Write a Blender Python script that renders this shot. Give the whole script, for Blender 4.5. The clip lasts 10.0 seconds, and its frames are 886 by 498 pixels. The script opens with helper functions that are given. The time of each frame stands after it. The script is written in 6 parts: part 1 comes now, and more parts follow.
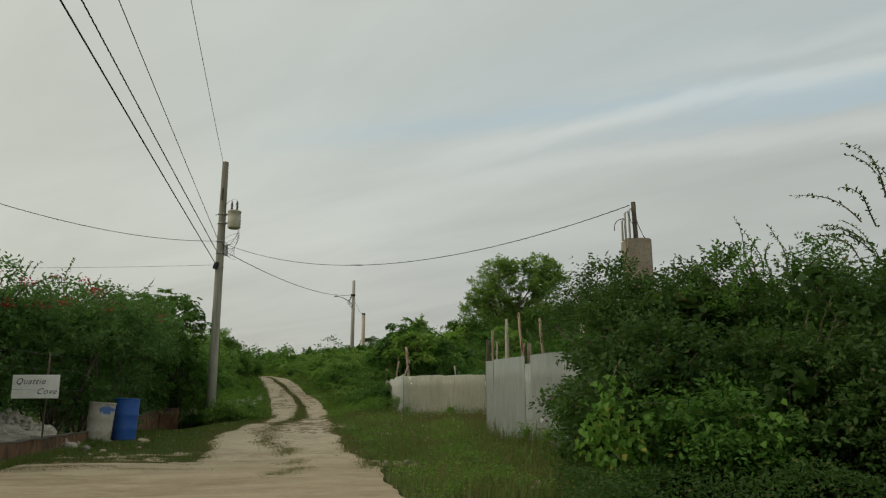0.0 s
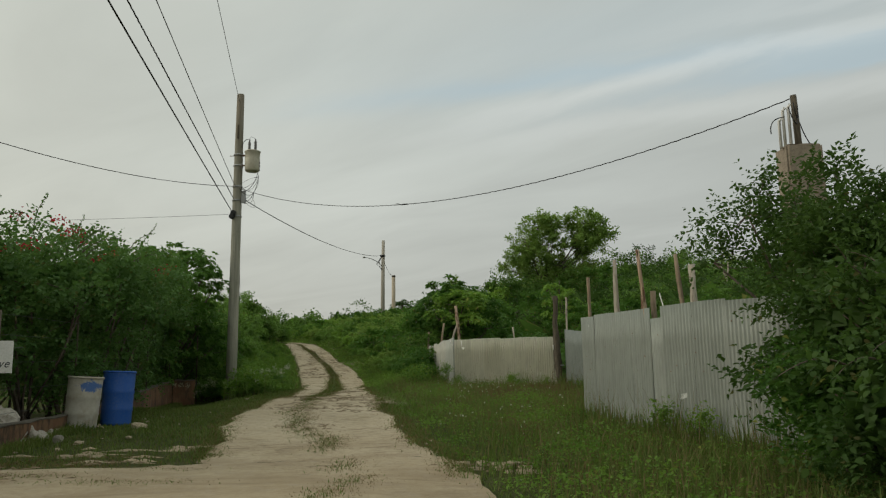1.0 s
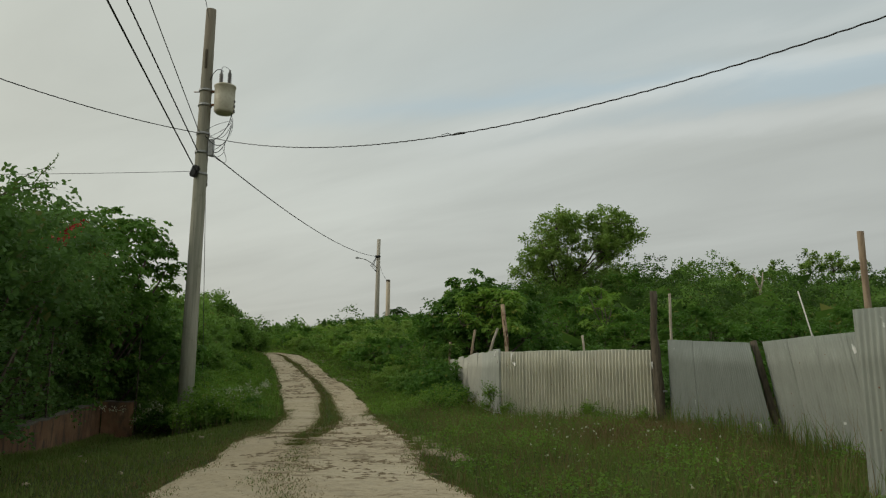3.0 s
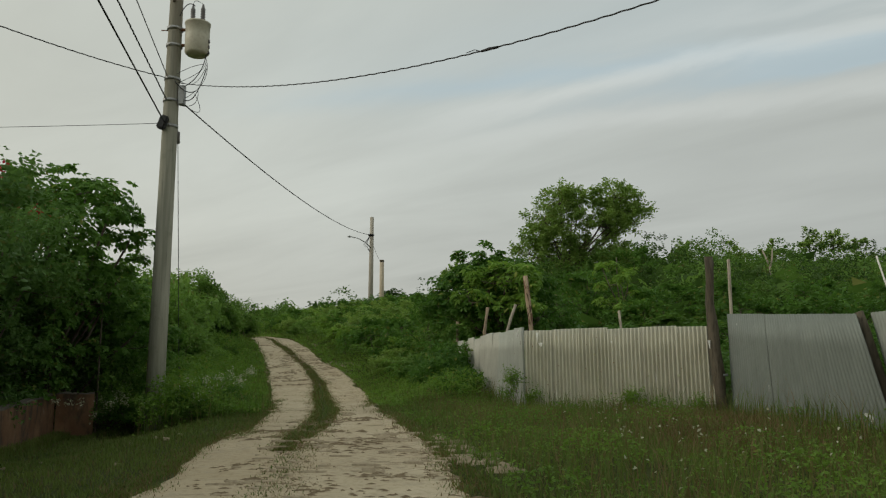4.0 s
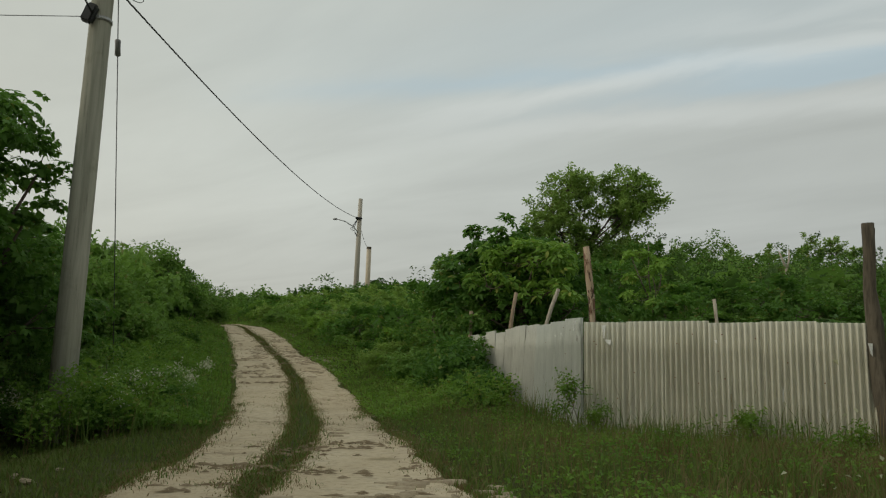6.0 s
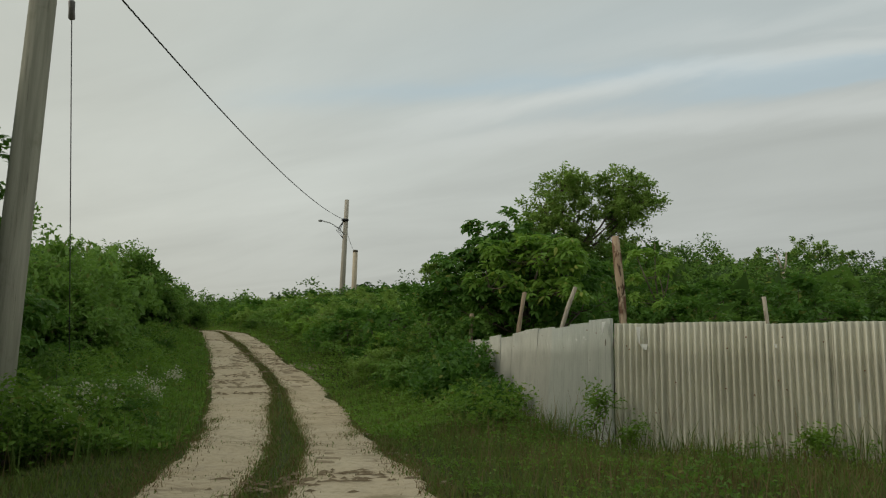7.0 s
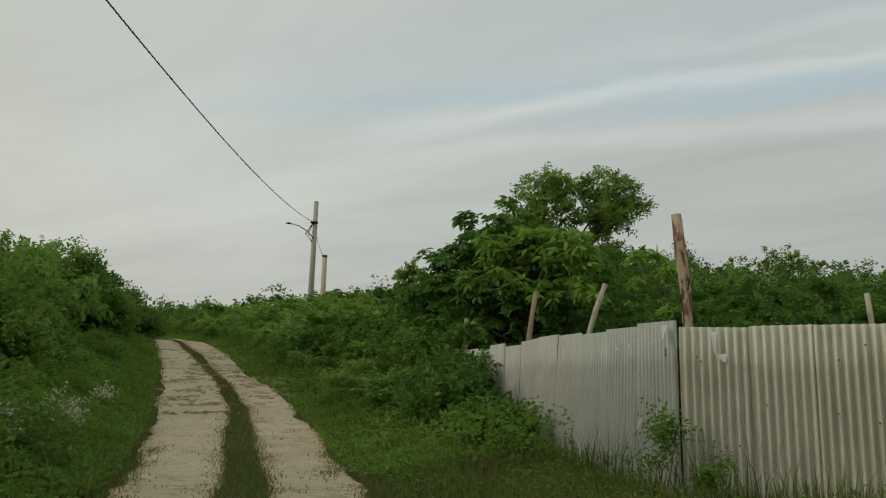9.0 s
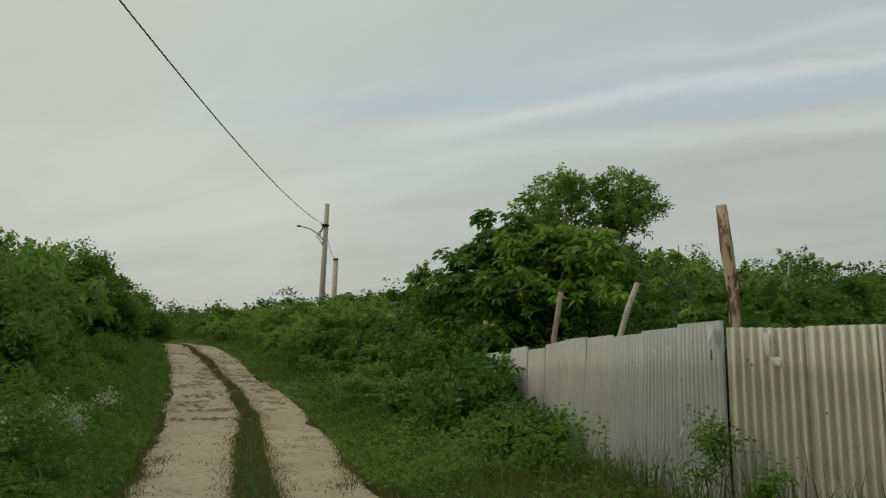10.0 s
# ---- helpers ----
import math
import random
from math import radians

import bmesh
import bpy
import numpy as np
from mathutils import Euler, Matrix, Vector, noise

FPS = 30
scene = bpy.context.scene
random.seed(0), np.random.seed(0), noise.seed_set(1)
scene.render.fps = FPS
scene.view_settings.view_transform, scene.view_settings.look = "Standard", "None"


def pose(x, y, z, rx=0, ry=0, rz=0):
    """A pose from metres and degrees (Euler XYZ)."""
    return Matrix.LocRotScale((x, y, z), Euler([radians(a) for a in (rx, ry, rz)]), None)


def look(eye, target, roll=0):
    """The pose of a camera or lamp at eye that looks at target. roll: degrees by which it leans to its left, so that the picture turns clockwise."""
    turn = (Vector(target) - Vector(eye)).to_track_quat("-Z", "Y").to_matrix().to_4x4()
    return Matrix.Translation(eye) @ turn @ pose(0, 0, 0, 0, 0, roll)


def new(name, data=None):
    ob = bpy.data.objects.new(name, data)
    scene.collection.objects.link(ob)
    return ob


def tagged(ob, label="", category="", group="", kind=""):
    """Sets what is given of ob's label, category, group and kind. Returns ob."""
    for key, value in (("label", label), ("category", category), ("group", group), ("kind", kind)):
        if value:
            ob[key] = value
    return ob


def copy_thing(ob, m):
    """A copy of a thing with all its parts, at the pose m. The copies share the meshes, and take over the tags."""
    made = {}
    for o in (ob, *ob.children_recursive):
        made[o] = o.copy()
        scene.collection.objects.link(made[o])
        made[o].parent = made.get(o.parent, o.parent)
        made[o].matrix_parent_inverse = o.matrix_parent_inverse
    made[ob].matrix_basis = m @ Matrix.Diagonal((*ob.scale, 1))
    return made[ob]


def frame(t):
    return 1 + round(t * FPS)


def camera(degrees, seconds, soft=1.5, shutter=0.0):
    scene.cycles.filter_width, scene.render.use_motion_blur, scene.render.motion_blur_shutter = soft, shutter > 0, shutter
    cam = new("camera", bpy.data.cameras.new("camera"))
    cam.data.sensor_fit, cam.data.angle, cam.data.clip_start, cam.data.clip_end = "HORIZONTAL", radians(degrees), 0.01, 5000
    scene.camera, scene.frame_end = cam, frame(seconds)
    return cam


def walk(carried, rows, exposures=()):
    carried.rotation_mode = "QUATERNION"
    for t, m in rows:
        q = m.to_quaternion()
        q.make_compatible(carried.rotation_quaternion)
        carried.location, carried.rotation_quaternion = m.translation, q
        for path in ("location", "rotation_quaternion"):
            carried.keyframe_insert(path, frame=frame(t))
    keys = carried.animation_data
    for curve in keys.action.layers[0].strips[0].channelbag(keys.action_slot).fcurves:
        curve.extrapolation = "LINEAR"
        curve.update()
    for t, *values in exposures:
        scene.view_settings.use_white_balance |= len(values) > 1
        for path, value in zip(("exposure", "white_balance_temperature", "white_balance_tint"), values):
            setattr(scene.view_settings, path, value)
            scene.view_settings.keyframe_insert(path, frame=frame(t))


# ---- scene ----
# ---------------------------------------------------------------- camera
cam = camera(60.0, 10.0, soft=1.2)
METRES, EYE = 24.0, 1.4
ROWS = [
    (0.0, 0.0, 0.0, 0.0, 0.07, 11.79, 0.32),
    (0.5, -0.0239, 0.0959, 0.0034, 1.45, 11.59, 0.1),
    (1.0, -0.0457, 0.1871, 0.0056, 1.85, 9.28, 0.92),
    (1.5, -0.0673, 0.2721, 0.0073, 1.82, 9.51, 0.68),
    (2.0, -0.0857, 0.3513, 0.0114, 1.37, 10.01, 0.28),
    (3.5, -0.1265, 0.5462, 0.0177, 0.06, 10.3, 0.1),
    (4.0, -0.1357, 0.6, 0.0186, -0.24, 9.09, 0.47),
    (4.5, -0.1441, 0.6519, 0.0203, -0.53, 9.26, 0.49),
    (5.0, -0.1523, 0.7005, 0.0203, -0.89, 9.35, -0.33),
    (5.5, -0.1591, 0.7455, 0.0211, -1.31, 8.79, -1.14),
    (7.0, -0.174, 0.8549, 0.0236, -2.98, 9.37, -1.19),
    (7.5, -0.1779, 0.8873, 0.025, -3.49, 9.61, -1.01),
    (8.0, -0.1825, 0.9153, 0.0261, -4.12, 9.82, -1.27),
    (8.5, -0.1855, 0.938, 0.0277, -4.85, 10.05, -1.51),
    (9.0, -0.1865, 0.9556, 0.0272, -5.42, 10.17, -1.11),
    (9.5, -0.1892, 0.9696, 0.0276, -5.71, 10.44, -0.82),
    (10.0, -0.1902, 0.9801, 0.0278, -4.66, 10.46, -1.06),
]
walk(cam, [(t, pose(0, 0, EYE) @ pose(METRES * x, METRES * y, METRES * z, 90 + pitch, roll, yaw)) for t, x, y, z, yaw, pitch, roll in ROWS],
     exposures=[(0.0, 0.0), (10.0, 0.0)])

# ---------------------------------------------------------------- sky and sun
SUN_ELEV, SUN_AZ = 24.0, 102.0   # degrees above the horizon; degrees to the left of straight ahead
world = bpy.data.worlds.new("dusk_sky")
scene.world = world
world.use_nodes = True


def node(tree, kind, **values):
    n = tree.nodes.new(kind)
    for k, v in values.items():
        n.inputs[k.replace("_", " ")].default_value = v
    return n


def math_node(tree, op, a, b=None, clamp=False):
    n = tree.nodes.new("ShaderNodeMath")
    n.operation, n.use_clamp = op, clamp
    for i, v in enumerate((a, b)):
        if v is None:
            continue
        if isinstance(v, (int, float)):
            n.inputs[i].default_value = v
        else:
            tree.links.new(v, n.inputs[i])
    return n.outputs[0]


def mix_colour(tree, fac, a, b, blend="MIX"):
    n = tree.nodes.new("ShaderNodeMix")
    n.data_type, n.blend_type = "RGBA", blend
    for i, v in ((0, fac), (6, a), (7, b)):
        if isinstance(v, (int, float)):
            n.inputs[i].default_value = v
        elif isinstance(v, tuple):
            n.inputs[i].default_value = (*v, 1)[:4]
        else:
            tree.links.new(v, n.inputs[i])
    return n.outputs[2]


def ramp(tree, fac, stops):
    n = tree.nodes.new("ShaderNodeValToRGB")
    e = n.color_ramp.elements
    while len(e) < len(stops):
        e.new(0.5)
    for i, (p, c) in enumerate(stops):
        e[i].position, e[i].color = p, (*c, 1) if isinstance(c, tuple) else (c, c, c, 1)
    tree.links.new(fac, n.inputs[0])
    return n.outputs[0]


def build_sky():
    t = world.node_tree
    t.nodes.clear()
    L = t.links
    sky = t.nodes.new("ShaderNodeTexSky")
    sky.sky_type, sky.sun_disc = "NISHITA", False
    sky.sun_elevation, sky.sun_rotation = radians(SUN_ELEV), radians(-SUN_AZ)
    sky.air_density, sky.dust_density = 1.0, 2.0
    way = t.nodes.new("ShaderNodeTexCoord").outputs["Generated"]
    xyz = t.nodes.new("ShaderNodeSeparateXYZ")
    L.new(way, xyz.inputs[0])
    x, y, z = xyz.outputs
    h = math_node(t, "ADD", math_node(t, "MAXIMUM", z, 0.0), 0.06)
    px, py = math_node(t, "DIVIDE", x, h), math_node(t, "DIVIDE", y, h)
    along = math_node(t, "ADD", math_node(t, "MULTIPLY", px, -0.74), math_node(t, "MULTIPLY", py, 0.67))
    across = math_node(t, "ADD", math_node(t, "MULTIPLY", px, 0.67), math_node(t, "MULTIPLY", py, 0.74))
    v = t.nodes.new("ShaderNodeCombineXYZ")
    L.new(math_node(t, "MULTIPLY", along, 0.33), v.inputs[0])
    L.new(across, v.inputs[1])
    streaks = node(t, "ShaderNodeTexNoise", Scale=1.5, Detail=7.0, Roughness=0.55, Distortion=0.6)
    L.new(v.outputs[0], streaks.inputs["Vector"])
    broad = node(t, "ShaderNodeTexNoise", Scale=0.45, Detail=4.0, Roughness=0.5)
    L.new(v.outputs[0], broad.inputs["Vector"])
    # long streaks of thin cloud, white and blue by turns
    w = t.nodes.new("ShaderNodeCombineXYZ")
    L.new(math_node(t, "MULTIPLY", along, 0.55), w.inputs[0])
    L.new(across, w.inputs[1])
    w.inputs[2].default_value = 3.7
    fine = node(t, "ShaderNodeTexNoise", Scale=3.4, Detail=6.0, Roughness=0.55, Distortion=0.4)
    L.new(w.outputs[0], fine.inputs["Vector"])
    ragged = math_node(t, "MULTIPLY", math_node(t, "SUBTRACT", fine.outputs[0], 0.5), 0.34)

    def band(base, slope, wide, start, end, share):
        d = math_node(t, "ADD", math_node(t, "SUBTRACT", math_node(t, "ADD", across, math_node(t, "MULTIPLY", along, slope)), base), ragged)
        d = math_node(t, "DIVIDE", d, wide)
        g = math_node(t, "POWER", 2.718, math_node(t, "MULTIPLY", math_node(t, "MULTIPLY", d, d), -1.0))
        fade = t.nodes.new("ShaderNodeMapRange")
        fade.interpolation_type = "SMOOTHSTEP"
        for i, val in ((1, start), (2, end), (3, 1.0), (4, 0.0)):
            fade.inputs[i].default_value = val
        L.new(along, fade.inputs[0])
        return math_node(t, "MULTIPLY", math_node(t, "MULTIPLY", g, fade.outputs[0]), share)
    patchy = ramp(t, broad.outputs[0], [(0.35, 0.55), (0.6, 1.0)])
    blue = math_node(t, "ADD", band(2.33, 0.19, 0.085, 0.2, 1.9, 0.95), band(2.43, 0.515, 0.1, 1.4, 2.3, 0.6), clamp=True)
    blue = math_node(t, "MULTIPLY", math_node(t, "ADD", blue, band(2.0, 0.3, 0.4, 1.0, 2.4, 0.4), clamp=True), patchy)
    white = math_node(t, "ADD", band(2.165, 0.16, 0.075, 1.2, 2.2, 0.6), band(2.62, 0.3, 0.13, 1.3, 2.3, 0.5), clamp=True)
    white = math_node(t, "MULTIPLY", math_node(t, "ADD", white, band(2.02, 0.3, 0.06, 0.4, 1.3, 0.3), clamp=True), patchy)
    up = t.nodes.new("ShaderNodeMapRange")
    for i, val in ((1, 0.0), (2, 0.62), (3, 0.0), (4, 1.0)):
        up.inputs[i].default_value = val
    L.new(z, up.inputs[0])
    cloud = ramp(t, up.outputs[0], [(0.0, (0.435, 0.435, 0.39)), (0.2, (0.505, 0.525, 0.485)), (0.42, (0.545, 0.58, 0.545)), (1.0, (0.575, 0.615, 0.575))])
    # warmer low in the sky to one side
    sunward = t.nodes.new("ShaderNodeVectorMath")
    sunward.operation = "DOT_PRODUCT"
    L.new(way, sunward.inputs[0])
    sunward.inputs[1].default_value = (-0.85, 0.52, 0.05)
    warm = math_node(t, "POWER", math_node(t, "MAXIMUM", sunward.outputs["Value"], 0.0), 4.0)
    cloud = mix_colour(t, math_node(t, "MULTIPLY", warm, 0.55), cloud, (0.68, 0.67, 0.55))
    greyer = t.nodes.new("ShaderNodeVectorMath")
    greyer.operation = "DOT_PRODUCT"
    L.new(way, greyer.inputs[0])
    greyer.inputs[1].default_value = (0.56, 0.80, 0.22)
    bank = math_node(t, "POWER", math_node(t, "MAXIMUM", greyer.outputs["Value"], 0.0), 7.0)
    cloud = mix_colour(t, math_node(t, "MULTIPLY", bank, 0.8), cloud, (0.41, 0.435, 0.415))
    tone = math_node(t, "ADD", 0.61, math_node(t, "ADD", math_node(t, "MULTIPLY", streaks.outputs[0], 0.4), math_node(t, "MULTIPLY", broad.outputs[0], 0.36)))
    toned = t.nodes.new("ShaderNodeVectorMath")
    toned.operation = "SCALE"
    L.new(cloud, toned.inputs[0])
    L.new(tone, toned.inputs["Scale"])
    clear = t.nodes.new("ShaderNodeVectorMath")
    clear.operation = "SCALE"
    L.new(sky.outputs[0], clear.inputs[0])
    clear.inputs["Scale"].default_value = 0.1
    thin = mix_colour(t, 0.9, clear.outputs[0], (0.43, 0.555, 0.615))
    colour = mix_colour(t, math_node(t, "MULTIPLY", blue, 0.8), toned.outputs[0], thin)
    colour = mix_colour(t, math_node(t, "MULTIPLY", white, 0.9), colour, (0.68, 0.715, 0.69))
    back = t.nodes.new("ShaderNodeBackground")
    L.new(colour, back.inputs[0])
    back.inputs[1].default_value = 1.0
    L.new(back.outputs[0], t.nodes.new("ShaderNodeOutputWorld").inputs[0])


build_sky()
sun = new("sun", bpy.data.lights.new("sun", "SUN"))
sun.data.energy, sun.data.angle, sun.data.color = 1.1, radians(25), (1.0, 0.92, 0.78)
sun.matrix_world = look((0, 0, 0), (math.sin(radians(SUN_AZ)), -math.cos(radians(SUN_AZ)), -math.tan(radians(SUN_ELEV))))

# ---------------------------------------------------------------- materials


def material(name, rough=0.8, metal=0.0, spec=0.3):
    m = bpy.data.materials.new(name)
    m.use_nodes = True
    b = m.node_tree.nodes["Principled BSDF"]
    b.inputs["Roughness"].default_value, b.inputs["Metallic"].default_value = rough, metal
    b.inputs["Specular IOR Level"].default_value = spec
    return m, m.node_tree, b


def coords(tree, stretch=(1, 1, 1), space="Object"):
    m = tree.nodes.new("ShaderNodeMapping")
    m.inputs["Scale"].default_value = stretch
    if space == "World":
        tree.links.new(tree.nodes.new("ShaderNodeNewGeometry").outputs["Position"], m.inputs[0])
    else:
        tree.links.new(tree.nodes.new("ShaderNodeTexCoord").outputs[space], m.inputs[0])
    return m.outputs[0]


def noise_of(tree, vec, scale, detail=4.0, rough=0.55, warp=0.0):
    n = node(tree, "ShaderNodeTexNoise", Scale=scale, Detail=detail, Roughness=rough, Distortion=warp)
    tree.links.new(vec, n.inputs["Vector"])
    return n.outputs[0]


def bump(tree, b, height, strength=0.4, depth=0.02):
    n = node(tree, "ShaderNodeBump", Strength=strength, Distance=depth)
    tree.links.new(height, n.inputs["Height"])
    tree.links.new(n.outputs[0], b.inputs["Normal"])


def two_tone(name, c1, c2, c3, scale=3.0, fine=40.0, rough=0.85, metal=0.0, stretch=(1, 1, 1), space="Object", depth=0.01, strength=0.4, spec=0.3):
    """Colour from a broad and a fine noise, and a fine relief."""
    m, t, b = material(name, rough, metal, spec)
    v = coords(t, stretch, space)
    big, small = noise_of(t, v, scale, 5.0, 0.6, 0.3), noise_of(t, v, fine, 4.0, 0.6)
    c = mix_colour(t, ramp(t, big, [(0.35, 0.0), (0.65, 1.0)]), c1, c2)
    c = mix_colour(t, ramp(t, small, [(0.45, 0.0), (0.75, 0.8)]), c, c3)
    t.links.new(c, b.inputs["Base Color"])
    bump(t, b, small, strength, depth)
    return m


def leaf_material(name, dark, light, odd, odd_share=0.04, through_share=0.4, rough=0.55):
    """Leaves: each one its own tone; some light passes through them."""
    m, t, b = material(name, rough, 0.0, 0.18)
    r = t.nodes.new("ShaderNodeNewGeometry").outputs["Random Per Island"]
    patch = noise_of(t, coords(t, space="World"), 0.55, 4.0, 0.6)
    one = t.nodes.new("ShaderNodeObjectInfo").outputs["Random"]
    k = math_node(t, "ADD", math_node(t, "MULTIPLY", r, 0.32), math_node(t, "ADD", math_node(t, "MULTIPLY", math_node(t, "SUBTRACT", patch, 0.36), 1.7), math_node(t, "MULTIPLY", one, 0.35)), clamp=True)
    c = mix_colour(t, k, dark, light)
    c = mix_colour(t, math_node(t, "GREATER_THAN", r, 1.0 - odd_share), c, odd)
    t.links.new(c, b.inputs["Base Color"])
    tr = t.nodes.new("ShaderNodeBsdfTranslucent")
    t.links.new(mix_colour(t, 0.5, c, (light[0] * 1.4, light[1] * 1.5, light[2]), "MIX"), tr.inputs[0])
    mx = t.nodes.new("ShaderNodeMixShader")
    mx.inputs[0].default_value = through_share
    t.links.new(b.outputs[0], mx.inputs[1])
    t.links.new(tr.outputs[0], mx.inputs[2])
    t.links.new(mx.outputs[0], t.nodes["Material Output"].inputs[0])
    return m


M_LEAF = leaf_material("leaf_green", (0.0392, 0.1009, 0.0196), (0.1154, 0.2294, 0.042), (0.2, 0.22, 0.05))
M_HEDGE = leaf_material("leaf_hedge", (0.0505, 0.1147, 0.0332), (0.1311, 0.2372, 0.064), (0.14, 0.15, 0.045))
M_BRIGHT = leaf_material("leaf_bright", (0.084, 0.1736, 0.0291), (0.2352, 0.3808, 0.0672), (0.28, 0.31, 0.07), 0.05)
M_VINE = leaf_material("leaf_vine", (0.0801, 0.1755, 0.026), (0.183, 0.325, 0.052), (0.28, 0.25, 0.05), 0.05)
M_FAR = leaf_material("leaf_far", (0.0427, 0.0982, 0.0208), (0.1169, 0.2137, 0.0416), (0.17, 0.17, 0.05), 0.05)
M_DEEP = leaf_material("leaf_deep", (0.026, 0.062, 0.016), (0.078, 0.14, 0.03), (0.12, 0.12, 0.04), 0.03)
M_TREE = leaf_material("leaf_tree", (0.0767, 0.1572, 0.0352), (0.1916, 0.3203, 0.0702), (0.17, 0.18, 0.06), 0.04)
M_CROWN = leaf_material("leaf_crown", (0.1125, 0.1938, 0.0475), (0.2687, 0.3875, 0.0938), (0.2, 0.21, 0.07), 0.04)
M_GRASS = leaf_material("grass_blades", (0.0669, 0.1122, 0.0253), (0.1515, 0.209, 0.0495), (0.21, 0.165, 0.075), 0.15, 0.35, 0.7)
M_WEED = leaf_material("leaf_weed", (0.0717, 0.1547, 0.0261), (0.2008, 0.334, 0.0554), (0.22, 0.22, 0.06), 0.05)
M_GRASS_DARK = leaf_material("grass_shaded", (0.068, 0.112, 0.026), (0.155, 0.205, 0.05), (0.17, 0.13, 0.06), 0.12, 0.35, 0.7)
M_DRY = leaf_material("grass_dry", (0.105, 0.08, 0.036), (0.2, 0.148, 0.066), (0.24, 0.17, 0.09), 0.3, 0.3, 0.8)
M_PETAL = leaf_material("petal_red", (0.24, 0.012, 0.025), (0.46, 0.03, 0.055), (0.7, 0.1, 0.1), 0.1, 0.35)
M_WHITE = leaf_material("petal_white", (0.38, 0.39, 0.27), (0.53, 0.53, 0.4), (0.36, 0.34, 0.22), 0.1, 0.3)
M_BARK = two_tone("bark", (0.11, 0.085, 0.06), (0.17, 0.14, 0.11), (0.06, 0.045, 0.035), 4, 30, 0.95, stretch=(1, 1, 0.3))
M_STAKE = two_tone("stake_wood", (0.27, 0.20, 0.13), (0.36, 0.29, 0.21), (0.12, 0.08, 0.05), 5, 26, 0.9, stretch=(1, 1, 0.16), strength=0.7)


def peeling_material():
    """Bare tan wood with long scraps of darker bark still on it."""
    m, t, b = material("stake_peeling", 0.9, 0.0, 0.2)
    v = coords(t, (1, 1, 0.22))
    fine, scraps = noise_of(t, coords(t, (1, 1, 0.07)), 34.0, 5.0, 0.65), noise_of(t, v, 8.0, 5.0, 0.6, 0.8)
    c = mix_colour(t, ramp(t, noise_of(t, v, 4.0, 3.0, 0.5), [(0.4, 0.0), (0.62, 1.0)]), (0.40, 0.29, 0.195), (0.50, 0.41, 0.30))
    c = mix_colour(t, ramp(t, fine, [(0.5, 0.0), (0.7, 0.7)]), c, (0.16, 0.085, 0.05))
    c = mix_colour(t, ramp(t, scraps, [(0.53, 0.0), (0.57, 0.85)]), c, (0.12, 0.055, 0.03))
    c = mix_colour(t, ramp(t, noise_of(t, v, 11.0, 4.0, 0.6, 0.5), [(0.56, 0.0), (0.6, 0.85)]), c, (0.05, 0.03, 0.02))
    t.links.new(c, b.inputs["Base Color"])
    bump(t, b, math_node(t, "ADD", math_node(t, "MULTIPLY", fine, 0.5), ramp(t, scraps, [(0.52, 0.0), (0.57, 1.0)])), 0.8, 0.012)
    return m


M_PEEL = peeling_material()
M_STAKE_PALE = two_tone("stake_wood_pale", (0.38, 0.33, 0.25), (0.46, 0.42, 0.34), (0.16, 0.12, 0.09), 5, 22, 0.9, stretch=(1, 1, 0.2), strength=0.6)
M_POST = two_tone("post_weathered", (0.085, 0.07, 0.048), (0.14, 0.118, 0.085), (0.025, 0.02, 0.015), 5, 30, 0.95, stretch=(1, 1, 0.14), strength=0.8)
M_POLE = two_tone("pole_wood_grey", (0.36, 0.33, 0.27), (0.45, 0.415, 0.345), (0.24, 0.20, 0.155), 2.5, 34, 0.9, stretch=(1, 1, 0.1), strength=0.4)
M_POLE_TOP = two_tone("pole_wood_worn", (0.44, 0.37, 0.27), (0.54, 0.47, 0.35), (0.26, 0.2, 0.14), 3, 30, 0.9, stretch=(1, 1, 0.12))
M_CABLE = two_tone("cable_black", (0.018, 0.018, 0.018), (0.03, 0.03, 0.03), (0.05, 0.05, 0.05), 5, 60, 0.6)
M_WIRE = two_tone("wire_grey", (0.09, 0.09, 0.09), (0.13, 0.13, 0.13), (0.06, 0.06, 0.06), 5, 60, 0.5, 0.5)
M_STEEL = two_tone("galvanised_steel", (0.30, 0.31, 0.31), (0.40, 0.41, 0.41), (0.20, 0.16, 0.12), 6, 50, 0.5, 0.6)
M_CAN = two_tone("transformer_paint", (0.50, 0.47, 0.37), (0.56, 0.53, 0.43), (0.42, 0.37, 0.28), 2, 14, 0.5, depth=0.002, strength=0.1)
M_RUST = two_tone("rusty_steel", (0.16, 0.07, 0.035), (0.24, 0.12, 0.06), (0.08, 0.04, 0.025), 8, 40, 0.9)
M_PORCELAIN = two_tone("porcelain_grey", (0.12, 0.115, 0.11), (0.2, 0.19, 0.18), (0.08, 0.07, 0.065), 10, 40, 0.35)
M_BLUE = two_tone("plastic_blue", (0.018, 0.085, 0.34), (0.03, 0.11, 0.40), (0.06, 0.13, 0.32), 3, 30, 0.45, depth=0.004, strength=0.2)
M_CRACK = two_tone("crack_soil_and_shade", (0.2, 0.15, 0.09), (0.28, 0.215, 0.135), (0.14, 0.1, 0.062), 3, 25, 1.0, space="World")
M_STONE = two_tone("limestone", (0.37, 0.30, 0.20), (0.48, 0.40, 0.28), (0.24, 0.18, 0.115), 4, 22, 0.95, strength=0.6)
